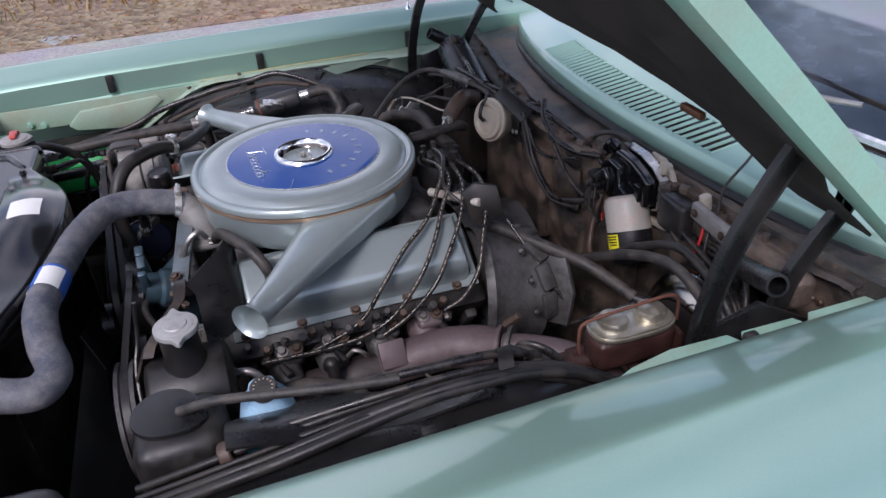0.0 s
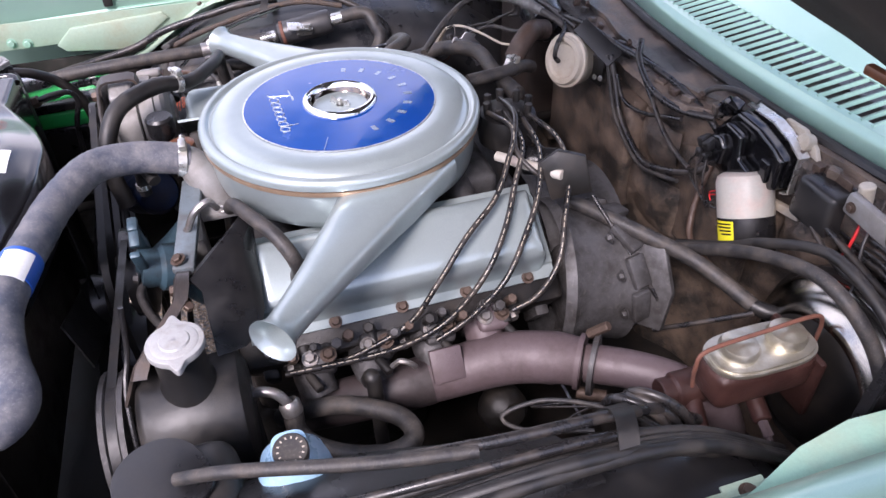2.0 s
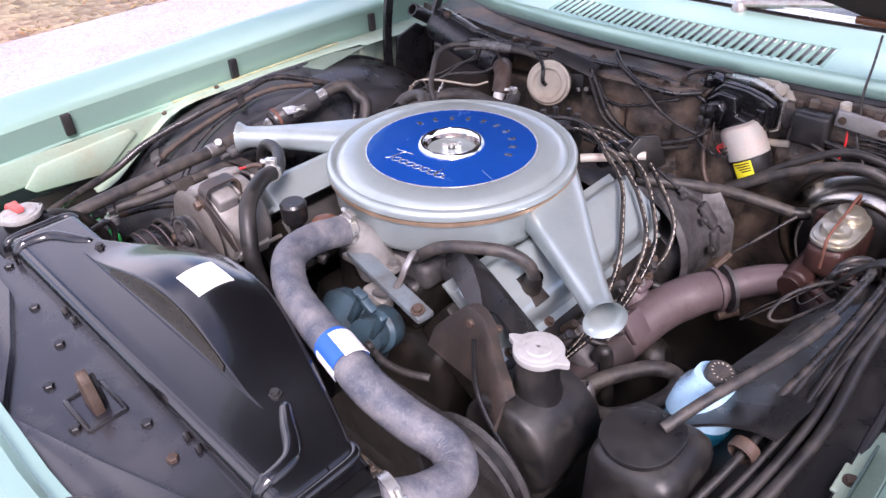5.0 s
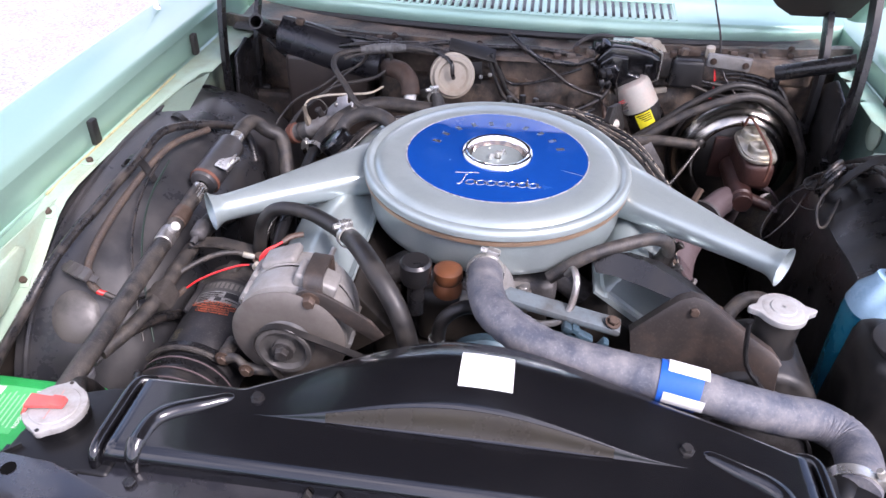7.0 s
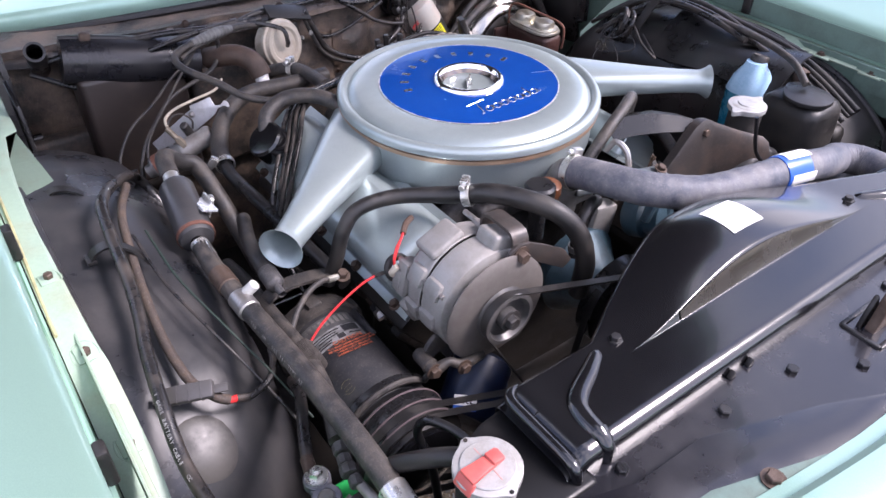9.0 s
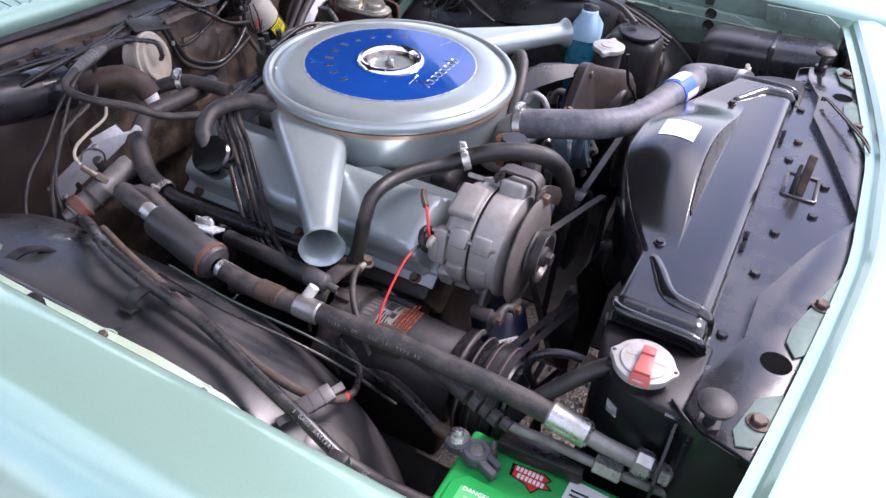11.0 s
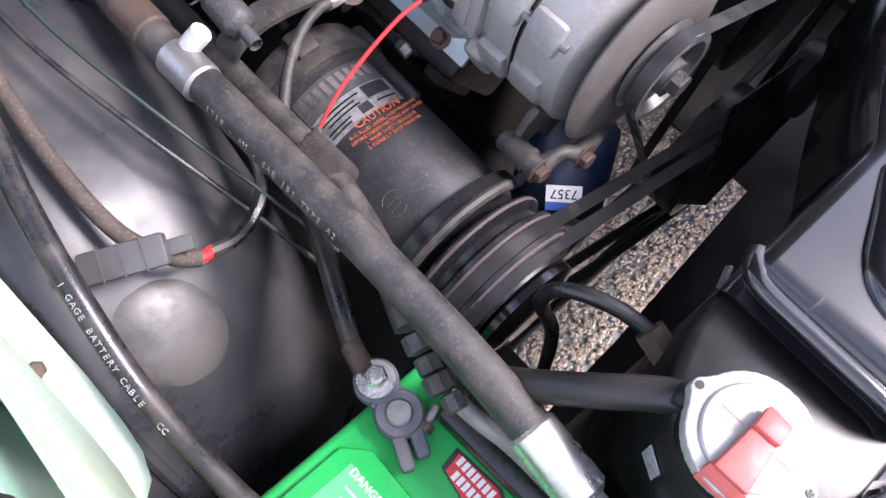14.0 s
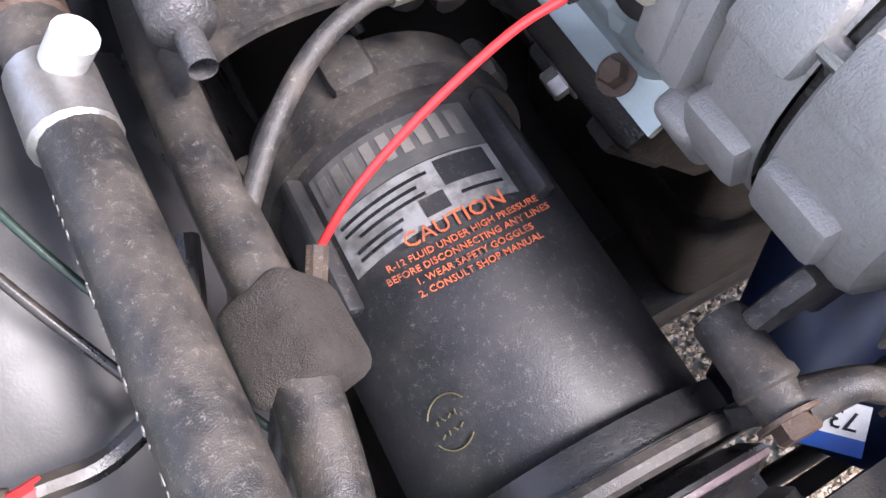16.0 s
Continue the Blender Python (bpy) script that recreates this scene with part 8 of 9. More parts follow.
def round_alt(deg, r, y):
    """A pose on the alternator's rim: deg about its axis from +x upwards; local x outward, y along the axis."""
    a = radians(deg)
    return Matrix(((math.cos(a), 0, -math.sin(a), AX + r * math.cos(a)), (0, 1, 0, y), (math.sin(a), 0, math.cos(a), AZ + r * math.sin(a)), (0, 0, 0, 1)))


bm = B()
lathe(bm, [(0, -0.004), (0.03, -0.004), (0.034, 0.0), (0.052, 0.001), (0.066, 0.006), (0.070, 0.012), (0.0705, 0.022), (0.0745, 0.0235), (0.0745, 0.0445), (0.0735, 0.046)], am, 48)
rear = part("rear_housing", bm, M_ALU, al, "pitted alloy rear half", 30)
for d in (62, 152, 192, 242, 332):
    bm = B()
    box(bm, (0.015, 0.026, 0.026), round_alt(d, 0.0725, -0.294), 0.004)
    part("lug", bm, M_ALU, rear)
bm = B()
box(bm, (0.022, 0.020, 0.05), round_alt(168, 0.066, -0.268), 0.004)
box(bm, (0.012, 0.014, 0.03), round_alt(172, 0.074, -0.262), 0.003)
box(bm, (0.014, 0.040, 0.052), round_alt(112, 0.0725, -0.286), 0.006, 3)
box(bm, (0.018, 0.020, 0.034), round_alt(206, 0.0735, -0.278), 0.005, 3)
part("terminal_block", bm, M_ALU, rear, "cast terminal block")
bm = B()
lathe(bm, [(0.0705, 0.0462), (0.0712, 0.0462), (0.0712, 0.0492), (0.0705, 0.0492)], am, 48)
part("stator_ring", bm, M_GRIME, al, "dark stator gap")
bm = B()
lathe(bm, [(0.0735, 0.0494), (0.0748, 0.051), (0.0748, 0.082), (0.072, 0.088), (0.060, 0.094), (0.040, 0.096), (0, 0.096)], am, 48)
front = part("front_housing", bm, M_ALU, al, "pitted alloy front half", 30)
for d in (62, 152, 186, 242, 332):
    bm = B()
    box(bm, (0.014, 0.028, 0.024), round_alt(d, 0.0730, -0.327), 0.004)
    part("lug", bm, M_ALU, front)
bm = B()
box(bm, (0.056, 0.036, 0.036), pose(-0.206, -0.330, 0.862, 0, 20, 0), 0.005, 3)
part("top_boss", bm, M_ALU, front, "cast boss for the adjusting strap")
bm = B()
lathe(bm, [(0.018, 0.096), (0.060, 0.0985), (0.071, 0.1015), (0.0755, 0.1045), (0.0755, 0.1055), (0.069, 0.1095), (0.05, 0.111), (0.02, 0.111)], am, 48)
part("fan_disc", bm, mat("brown_dusted_steel", (0.15, 0.135, 0.122), 0.5, 0.3, (0.08, 0.064, 0.054), 0.6, 14, 200, 0.15), al, "brown-dusted cooling disc")
bm = B()
lathe(bm, [(0, 0.111), (0.034, 0.112), (0.037, 0.114), (0.030, 0.120), (0.030, 0.123), (0.037, 0.129), (0.036, 0.131), (0.031, 0.131), (0.027, 0.124), (0.014, 0.122), (0.014, 0.131), (0, 0.131)], am, 40)
part("pulley", bm, mat("worn_grey_pulley", (0.08, 0.078, 0.077), 0.42, 0.4, (0.17, 0.16, 0.15), 0.6, 20, 240, 0.1), al, "grey V-belt pulley")
bm = B()
hexbolt(bm, am @ Vector((0, 0, 0.131)), (0, -1, 0), 0.0095, 0.010)
part("nut", bm, M_GREYCAST, al)
for d in (62, 152, 242, 332):
    bm = B()
    q = round_alt(d, 0.074, 0)
    rod(bm, q @ Vector((0, -0.254, 0)), q @ Vector((0, -0.346, 0)), 0.0038, 8)
    part("through_bolt", bm, M_STEEL, al)
bm = B()
ring = [(-0.303 + 0.014 * math.cos(a), -0.248 + 0.006 * math.sin(a), 0.812 + 0.013 * math.sin(a)) for a in np.linspace(0.4, 6.6, 16)]
tube(bm, ring, 0.005, 10, 3)
rod(bm, (-0.292, -0.252, 0.812), (-0.268, -0.258, 0.808), 0.009, 14)
part("plug", bm, M_RUBBER, al, "black rubber cable boot")
for k, c in enumerate((M_RED, M_RED)):
    bm = B()
    tube(bm, [(-0.300, -0.252, 0.806), (-0.311, -0.254, 0.822 + 0.006 * k), (-0.303, -0.247, 0.838 + 0.004 * k), (-0.290, -0.238, 0.846), (-0.278, -0.228, 0.850)], 0.0018, 7)
    part("lead", bm, c, al, "thin red lead")
bm = B()
tube(bm, [(-0.283, -0.232, 0.848), (-0.272, -0.222, 0.852), (-0.258, -0.214, 0.852)], 0.0042, 8)
part("sleeve", bm, M_BROWNPL, al, "tan cloth sleeve on the leads")
bm = B()
tube(bm, [(-0.312, -0.262, 0.828), (-0.318, -0.258, 0.818), (-0.308, -0.255, 0.808), (-0.292, -0.256, 0.806)], 0.0042, 9)
part("ground_strap", bm, M_CREAM, al, "pale bare lug loop")
ab = thing("alternator_bracket", (-0.18, -0.36, 0.84), "greasy curved adjusting bracket on the alternator", "bracket")
bm = B()
loop = [(-0.302, 0.862), (-0.303, 0.882), (-0.306, 0.8885), (-0.312, 0.891), (-0.346, 0.891), (-0.353, 0.889), (-0.357, 0.884), (-0.358, 0.874), (-0.358, 0.862)]
sheet(bm, lambda x, k: (x, loop[k][0], loop[k][1] - 0.10 * (x + 0.215)), [-0.213, -0.210, -0.201, -0.192, -0.189], range(9), 0.004)
part("strap", bm, M_BRACKET, ab, "brown-black strap bent over the top boss")
bm = B()
prism(bm, [(-0.222, 0.872), (-0.208, 0.880), (-0.190, 0.876), (-0.165, 0.862), (-0.128, 0.838), (-0.112, 0.815), (-0.126, 0.806), (-0.150, 0.822), (-0.172, 0.838), (-0.200, 0.848), (-0.218, 0.856)], 0.005, Matrix(((1, 0, 0, 0), (0, 0, 1, -0.366), (0, 1, 0, 0), (0, 0, 0, 1))), 0.0015)
part("arm", bm, M_BRACKET, ab, "greasy slotted adjusting arm")
bm = B()
hexbolt(bm, (-0.204, -0.366, 0.864), (0, -1, 0), 0.0082, 0.010)
part("bolt", bm, M_OLDBOLT, ab, "rusty bolt")
bm = B()
hexbolt(bm, (-0.202, -0.302, 0.872), (0, 1, 0), 0.0070, 0.008)
part("nut", bm, M_GREYCAST, ab, "greasy nut")
pv = thing("pivot_bracket", (-0.32, -0.35, 0.7), "dusty steel pivot arm under the alternator", "bracket")
bm = B()
prism(bm, [(-0.278, 0.735), (-0.30, 0.765), (-0.312, 0.775), (-0.322, 0.766), (-0.331, 0.752), (-0.338, 0.742), (-0.33, 0.733), (-0.318, 0.738), (-0.306, 0.744), (-0.292, 0.72)], 0.008, Matrix(((1, 0, 0, 0), (0, 0, 1, -0.346), (0, 1, 0, 0), (0, 0, 0, 1))), 0.003)
part("web", bm, M_WORN, pv, "dusty cast web")
bm = B()
lathe(bm, [(0, 0), (0.0085, 0), (0.0095, 0.003), (0.0095, 0.022), (0.0105, 0.024), (0.0105, 0.027), (0.0085, 0.028), (0.0085, 0.036), (0, 0.036)], axis((-0.331, -0.334, 0.747), (-0.03, -1, 0.02)), 20)
part("barrel", bm, M_WORN, pv, "dusty pivot barrel")
bm = B()
hexbolt(bm, (-0.3325, -0.3705, 0.748), (-0.05, -1, 0.05), 0.0072, 0.007)
part("bolt", bm, M_OLDBOLT, pv, "rusty pivot bolt")
bm = B()
tube(bm, [(-0.325, -0.369, 0.748), (-0.312, -0.372, 0.753), (-0.303, -0.376, 0.748), (-0.293, -0.377, 0.742), (-0.26, -0.372, 0.735)], [0.0075, 0.0055, 0.006, 0.008, 0.006], 10)
part("link", bm, M_WORN, pv)
bm = B()
hexbolt(bm, (-0.296, -0.382, 0.743), (0, -1, 0.1), 0.0068, 0.007)
part("bolt", bm, M_OLDBOLT, pv, "rusty link bolt")

CX, CZ, CR = -0.391, 0.680, 0.0605
co = thing("ac_compressor", (CX, -0.29, 0.6), "dull black cylindrical air conditioning compressor with worn labels", "compressor")
cm = axis((CX, -0.185, CZ), (0, -1, 0))
bm = B()
lathe(bm, [(0, 0), (0.057, 0), (CR, 0.004), (CR, 0.168), (0.056, 0.174), (0, 0.176)], cm, 56)
M_COMP = mat("worn_black_enamel", (0.015, 0.0155, 0.018), 0.56, 0.0, (0.060, 0.053, 0.050), 0.65, 19, 330, 0.15, edge=(0.42, 0.74), spec=0.35, flecks=0.12)
body = part("body", bm, M_COMP, co, "worn black enamelled shell")
bm = B()
lathe(bm, [(0, -0.03), (0.05, -0.03), (0.062, -0.024), (0.064, -0.002), (0.062, 0.002), (0.058, 0.002)], cm, 48)
rh = part("rear_head", bm, M_WORN, co, "dusty rear head")
for k in range(5):
    a = radians(20 + 72 * k)
    bm = B()
    box(bm, (0.020, 0.022, 0.028), cm @ pose(0.060 * math.cos(a), 0.060 * math.sin(a), -0.012, 0, 0, math.degrees(a)), 0.006)
    part("lug", bm, M_WORN, rh)
bm = B()
arc = [(-0.462, -0.190, 0.752), (-0.462, -0.190, 0.772), (-0.450, -0.184, 0.785), (-0.42, -0.176, 0.786), (-0.38, -0.172, 0.778), (-0.35, -0.172, 0.768), (-0.335, -0.172, 0.755)]
edge = spline(arc, 5)
sheet(bm, lambda u, v: Vector(edge[u]) + Vector((0, 0.022 * min(1, v), -0.020 * max(0, v - 1))), range(len(edge)), [0, 0.5, 1, 1.2, 2], 0.004)
part("rear_bracket", bm, M_WORN, co, "dusty stamped bracket with a rolled edge")
bm = B()
hexbolt(bm, (-0.346, -0.176, 0.770), (0.1, -0.3, 1), 0.0075, 0.009)
part("bolt", bm, M_OLDBOLT, co, "rusty bracket bolt")
bm = B()
box(bm, (0.09, 0.16, 0.09), pose(-0.385, -0.26, 0.582), 0.012)
part("mount", bm, M_GRIME, co, "greasy black mount under the shell")
bm = B()
lathe(bm, [(0.0605, 0.0), (0.0655, 0.0), (0.0655, 0.012), (0.0605, 0.013)], cm, 56)
part("end_band", bm, M_WORN, co, "dusty steel end band")
for s0, y0, n in ((0.044, -0.230, 0.056), (-0.047, -0.232, 0.066)):
    bm = B()
    a = s0 / CR
    box(bm, (0.007, n, 0.009), Matrix.Translation((CX + (CR + 0.003) * math.sin(a), y0, CZ + (CR + 0.003) * math.cos(a))) @ pose(0, 0, 0, 0, math.degrees(a), 0), 0.002)
    part("side_rail", bm, M_COMP, co, "black welded side rail")
bm = B()
sheet(bm, lambda a, v: (CX + (0.066 + 0.006 * (v > 1)) * math.sin(a), -0.347 - 0.014 * min(1, v), CZ + (0.066 + 0.006 * max(0, v - 1)) * math.cos(a)), np.linspace(-0.95, 0.9, 24), [0, 0.5, 1, 1.5, 2], 0.003)
part("front_bracket", bm, M_SATINBLK, co, "worn black front bracket")
bm = B()
tube(bm, [(CX + 0.07 * math.sin(a), -0.362, CZ + 0.07 * math.cos(a)) for a in np.linspace(-0.95, 0.75, 10)] + [(-0.335, -0.366, 0.744)], 0.0042, 8, 3)
part("bracket_edge", bm, M_WORN, co, "rolled rusty bracket edge")
bm = B()
prof = [(0.045, 0.182), (0.060, 0.184), (0.067, 0.188)]
for k in range(2):
    h = 0.192 + 0.018 * k
    prof += [(0.067, h), (0.0595, h + 0.004), (0.0595, h + 0.009), (0.067, h + 0.013), (0.067, h + 0.016)]
prof += [(0.067, 0.230), (0.060, 0.232), (0.052, 0.232), (0.05, 0.238), (0, 0.238)]
lathe(bm, prof, cm, 56)
part("clutch_pulley", bm, M_SATINBLK, co, "black double-groove clutch pulley")
for h in (0.1895, 0.2085, 0.2265):
    bm = B()
    lathe(bm, [(0.0668, h), (0.0676, h + 0.0005), (0.0676, h + 0.0022), (0.0668, h + 0.0027)], cm, 56)
    part("rust_band", bm, M_MANIF, co, "thin pinkish rust band")
bm = B()
lathe(bm, [(0, 0.238), (0.046, 0.238), (0.05, 0.241), (0.05, 0.247), (0.03, 0.252), (0, 0.252)], cm, 40)
part("clutch_hub", bm, M_GLOSSBLK, co)


def on_body(y, s, lift=0.0006):
    """A pose on the compressor shell: y along it, s metres round it from the top, towards +x."""
    a = s / CR
    p = Vector((CX + (CR + lift) * math.sin(a), y, CZ + (CR + lift) * math.cos(a)))
    return Matrix.Translation(p) @ pose(0, 0, 0, 0, math.degrees(a), 0)


def wrap(bm, y0, y1, s0, s1, lift=0.0005):
    return sheet(bm, lambda s, y: on_body(y, s, lift).translation, np.linspace(s0, s1, 14), np.linspace(y0, y1, 3), 0.0003)


part("name_plate", wrap(B(), -0.205, -0.228, -0.040, 0.034), mat("dark_grey_plate", (0.07, 0.07, 0.07), 0.5, 0.2, (0.14, 0.13, 0.12), 0.5, 40, 300, 0.05), body, "dark grey name plate")
part("foil_label", wrap(B(), -0.2285, -0.254, -0.040, 0.034), mat("worn_foil", (0.27, 0.27, 0.27), 0.45, 0.3, (0.10, 0.095, 0.09), 0.8, 70, 400, 0.1, edge=(0.42, 0.6)), body, "scratched silver label")
part("foil_patch", wrap(B(), -0.230, -0.242, 0.008, 0.030, 0.0009), M_COMP, body, "black worn-through patch")
part("foil_patch", wrap(B(), -0.243, -0.251, -0.004, 0.006, 0.0009), M_COMP, body, "black worn-through patch")
for k in range(9):
    part("maker_bar", wrap(B(), -0.2085, -0.2215, -0.036 + 0.0074 * k, -0.0315 + 0.0074 * k, 0.0009), M_DUSTY, body, "pale bar where the maker's mark stands")
for k, (y, s0, s1) in enumerate(((-0.2325, -0.036, 0.004), (-0.2365, -0.036, -0.002), (-0.2405, -0.03, 0.0), (-0.2455, -0.034, -0.012), (-0.249, -0.034, -0.014), (-0.2465, 0.012, 0.03))):
    part("print_bar", wrap(B(), y, y - 0.0014, s0, s1, 0.0009), M_SATINBLK, body, "line of small dark print")
lettering("CAUTION", 0.0092, on_body(-0.2565, 0.004, 0.0008), M_ORANGE, body)
for k, words in enumerate(("R-12 FLUID UNDER HIGH PRESSURE", "BEFORE DISCONNECTING ANY LINES", "1. WEAR SAFETY GOGGLES", "2. CONSULT SHOP MANUAL")):
    lettering(words, 0.0039, on_body(-0.2635 - 0.0047 * k, 0.004, 0.0012), M_ORANGE, body)
bm = B()
q = on_body(-0.319, -0.033, 0.0004)
for a0, a1 in ((0.5, 2.6), (3.6, 5.4)):
    tube(bm, [q @ Vector((0.0095 * math.cos(a), 0.0095 * math.sin(a), 0)) for a in np.linspace(a0, a1, 9)], 0.0003, 5, 2)
for k in range(8):
    box(bm, (0.0018, 0.0005, 0.0003), q @ pose(-0.005 + 0.0028 * (k % 4), -0.003 + 0.005 * (k // 4), 0, 0, 0, 30 + 50 * (k % 3)), 0)
part("inspection_stamp", bm, mat("faded_yellow_ink", (0.11, 0.095, 0.045), 0.6), body, "faded yellow round stamp")

# ---- air conditioning lines ----
acl = thing("ac_suction_line", (-0.48, -0.2, 0.78), "thick dusty air conditioning hose with muffler and crimped collars", "ac hose")
bm = B()
mu = axis((-0.4865, -0.045, 0.8085), (0.018, 0.145, 0.028))
lathe(bm, [(0.010, 0), (0.022, 0.003), (0.0245, 0.010), (0.0245, 0.106), (0.022, 0.112), (0.010, 0.114)], mu, 28)
part("muffler", bm, M_LINER, acl, "black muffler can")
bm = B()
lathe(bm, [(0.0247, 0.008), (0.0257, 0.009), (0.0257, 0.014), (0.0247, 0.015)], mu, 28)
part("weld_ring", bm, M_RUST, acl, "rust-red weld ring")
bm = B()
box(bm, (0.022, 0.004, 0.05), mu @ pose(-0.024, 0.014, 0.05, 20, 0, 20), 0.001)
part("foil_tag", bm, M_FOIL, acl, "crumpled foil tag")
bm = B()
tube(bm, [(-0.449, -0.005, 0.83), (-0.444, 0.003, 0.834), (-0.443, 0.015, 0.829), (-0.450, 0.02, 0.822)], 0.004, 8)
box(bm, (0.004, 0.03, 0.026), pose(-0.452, 0.005, 0.825, 0, 20, 0), 0.001)
part("clip", bm, M_ZINC, acl, "bright steel clip")
bm = B()
rod(bm, mu @ Vector((0, 0, 0.112)), mu @ Vector((0, 0, 0.140)), 0.0122, 18, 0.2)
part("collar", bm, M_ZINC, acl, "crimped metal collar")
bm = B()
tube(bm, [(-0.4705, 0.088, 0.8345), (-0.4665, 0.12, 0.840), (-0.458, 0.142, 0.836), (-0.438, 0.152, 0.815), (-0.415, 0.155, 0.80), (-0.40, 0.125, 0.755), (-0.39, 0.07, 0.70), (-0.385, 0.02, 0.66)], 0.0135, 14)
part("rear_hose", bm, M_WORN, acl, "dusty rubber hose")
HL = [(-0.4875, -0.058, 0.806), (-0.489, -0.10, 0.802), (-0.487, -0.15, 0.800), (-0.483, -0.22, 0.800), (-0.479, -0.30, 0.800), (-0.475, -0.40, 0.797), (-0.474, -0.47, 0.793), (-0.476, -0.535, 0.786)]
bm = B()
tube(bm, HL, 0.0128, 18, 8)
ac_hose = part("hose", bm, M_WORN, acl, "thick dusty rubber hose")
for a, b, r, mt in (((-0.4870, -0.048, 0.8075), (-0.4882, -0.085, 0.803), 0.0125, M_ZINC), ((-0.4885, -0.112, 0.8015), (-0.4870, -0.150, 0.800), 0.0142, M_OLDBOLT), ((-0.4862, -0.168, 0.800), (-0.4845, -0.205, 0.800), 0.0145, M_STEEL), ((-0.4745, -0.495, 0.7905), (-0.4765, -0.545, 0.785), 0.0152, M_ZINC)):
    bm = B()
    rod(bm, a, b, r, 18, 0.25)
    part("collar", bm, mt, acl, "crimped metal collar")
bm = B()
rod(bm, (-0.485, -0.176, 0.802), (-0.477, -0.179, 0.811), 0.0065, 10)
rod(bm, (-0.478, -0.179, 0.810), (-0.467, -0.184, 0.822), 0.0072, 14)
part("service_valve", bm, mat("aged_white_plastic", (0.50, 0.49, 0.46), 0.5, 0, (0.30, 0.28, 0.25), 0.6, 60, 300, 0.1), acl, "white capped service valve")
bm = B()
tube(bm, [(-0.4765, -0.54, 0.7855), (-0.476, -0.565, 0.781), (-0.473, -0.595, 0.775), (-0.47, -0.625, 0.768)], 0.0095, 12)
part("metal_pipe", bm, M_ALU, acl, "pale aluminium pipe")
bm = B()
lathe(bm, [(0.0105, 0), (0.015, 0.002), (0.0155, 0.018), (0.012, 0.022)], axis((-0.4725, -0.592, 0.7755), (0.05, -1, -0.15)), 8)
lathe(bm, [(0.0095, 0), (0.0125, 0.002), (0.0125, 0.014), (0.0095, 0.016)], axis((-0.4705, -0.617, 0.770), (0.05, -1, -0.15)), 6)
part("nut", bm, M_ZINC, acl, "plated pipe nut")
dl = thing("ac_discharge_line", (-0.46, -0.2, 0.76), "second dusty air conditioning hose with a foam block", "ac hose")
bm = B()
tube(bm, [(-0.452, -0.03, 0.74), (-0.456, -0.10, 0.765), (-0.457, -0.20, 0.773), (-0.455, -0.285, 0.773), (-0.464, -0.35, 0.77), (-0.482, -0.405, 0.768)], 0.0105, 14)
part("hose", bm, M_WORN, dl)
bm = B()
m = axis((-0.4535, -0.282, 0.768), (0.05, -1, 0.0), 20)
box(bm, (0.031, 0.034, 0.038), m, 0.007, 3)
part("foam_block", bm, mat("brown_foam", (0.05, 0.042, 0.036), 0.95, 0, (0.028, 0.024, 0.02), 0.6, 60, 420, 1.0, depth=0.003, flecks=0.25, fleck=(0.1, 0.08, 0.06)), dl, "brown foam block")
for p, r in (((-0.4835, -0.41, 0.768), 0.0092), ((-0.4875, -0.4245, 0.7675), 0.0078), ((-0.490, -0.437, 0.767), 0.0095), ((-0.490, -0.451, 0.7645), 0.0075)):
    bm = B()
    rod(bm, p, Vector(p) + Vector((-0.003, -0.011, -0.001)), r, 8)
    part("fitting", bm, M_GREYCAST, dl, "dull plated hex fitting")
bm = B()
tube(bm, [(-0.491, -0.45, 0.765), (-0.486, -0.475, 0.758), (-0.480, -0.50, 0.752), (-0.476, -0.55, 0.746), (-0.472, -0.60, 0.742), (-0.468, -0.635, 0.74)], 0.0058, 10)
part("metal_pipe", bm, M_ALU, dl, "thin aluminium pipe")
bm = B()
lathe(bm, [(0.006, 0), (0.0115, 0.001), (0.0115, 0.03), (0.006, 0.032)], axis((-0.4755, -0.555, 0.746), (0.05, -1, -0.08)), 6)
part("nut", bm, M_ZINC, dl)

bm = B()
tube(bm, [(-0.40, 0.02, 0.77), (-0.425, -0.06, 0.795), (-0.435, -0.11, 0.803), (-0.439, -0.155, 0.806)], 0.0105, 14)
hs = single("compressor_hose", bm, M_RUBBER, "black rubber hose running down to the compressor rear", "hose")
bm = B()
lathe(bm, [(0.0108, 0), (0.0122, 0.002), (0.0122, 0.028), (0.010, 0.031), (0.005, 0.033), (0.005, 0.048)], axis((-0.439, -0.150, 0.806), (-0.02, -0.95, -0.1)), 18)
part("collar", bm, M_GREYCAST, hs, "ribbed crimp collar")

# ---- battery ----
bt = thing("battery", (-0.57, -0.51, 0.53), "bright green car battery with a corroded clamp and printed labels", "battery")
BX0, BX1, BY0, BY1, BZ = -0.652, -0.478, -0.665, -0.415, 0.716
bm = B()
box(bm, (BX1 - BX0, BY1 - BY0, 0.034), pose((BX0 + BX1) / 2, (BY0 + BY1) / 2, BZ - 0.017), 0.006, 3)
part("cover", bm, M_GREEN, bt, "bright green plastic cover")
bm = B()
box(bm, (BX1 - BX0 - 0.004, BY1 - BY0 - 0.004, 0.156), pose((BX0 + BX1) / 2, (BY0 + BY1) / 2, BZ - 0.112), 0.006, 3)
part("case", bm, M_SATINBLK, bt, "black lower case")
bm = B()
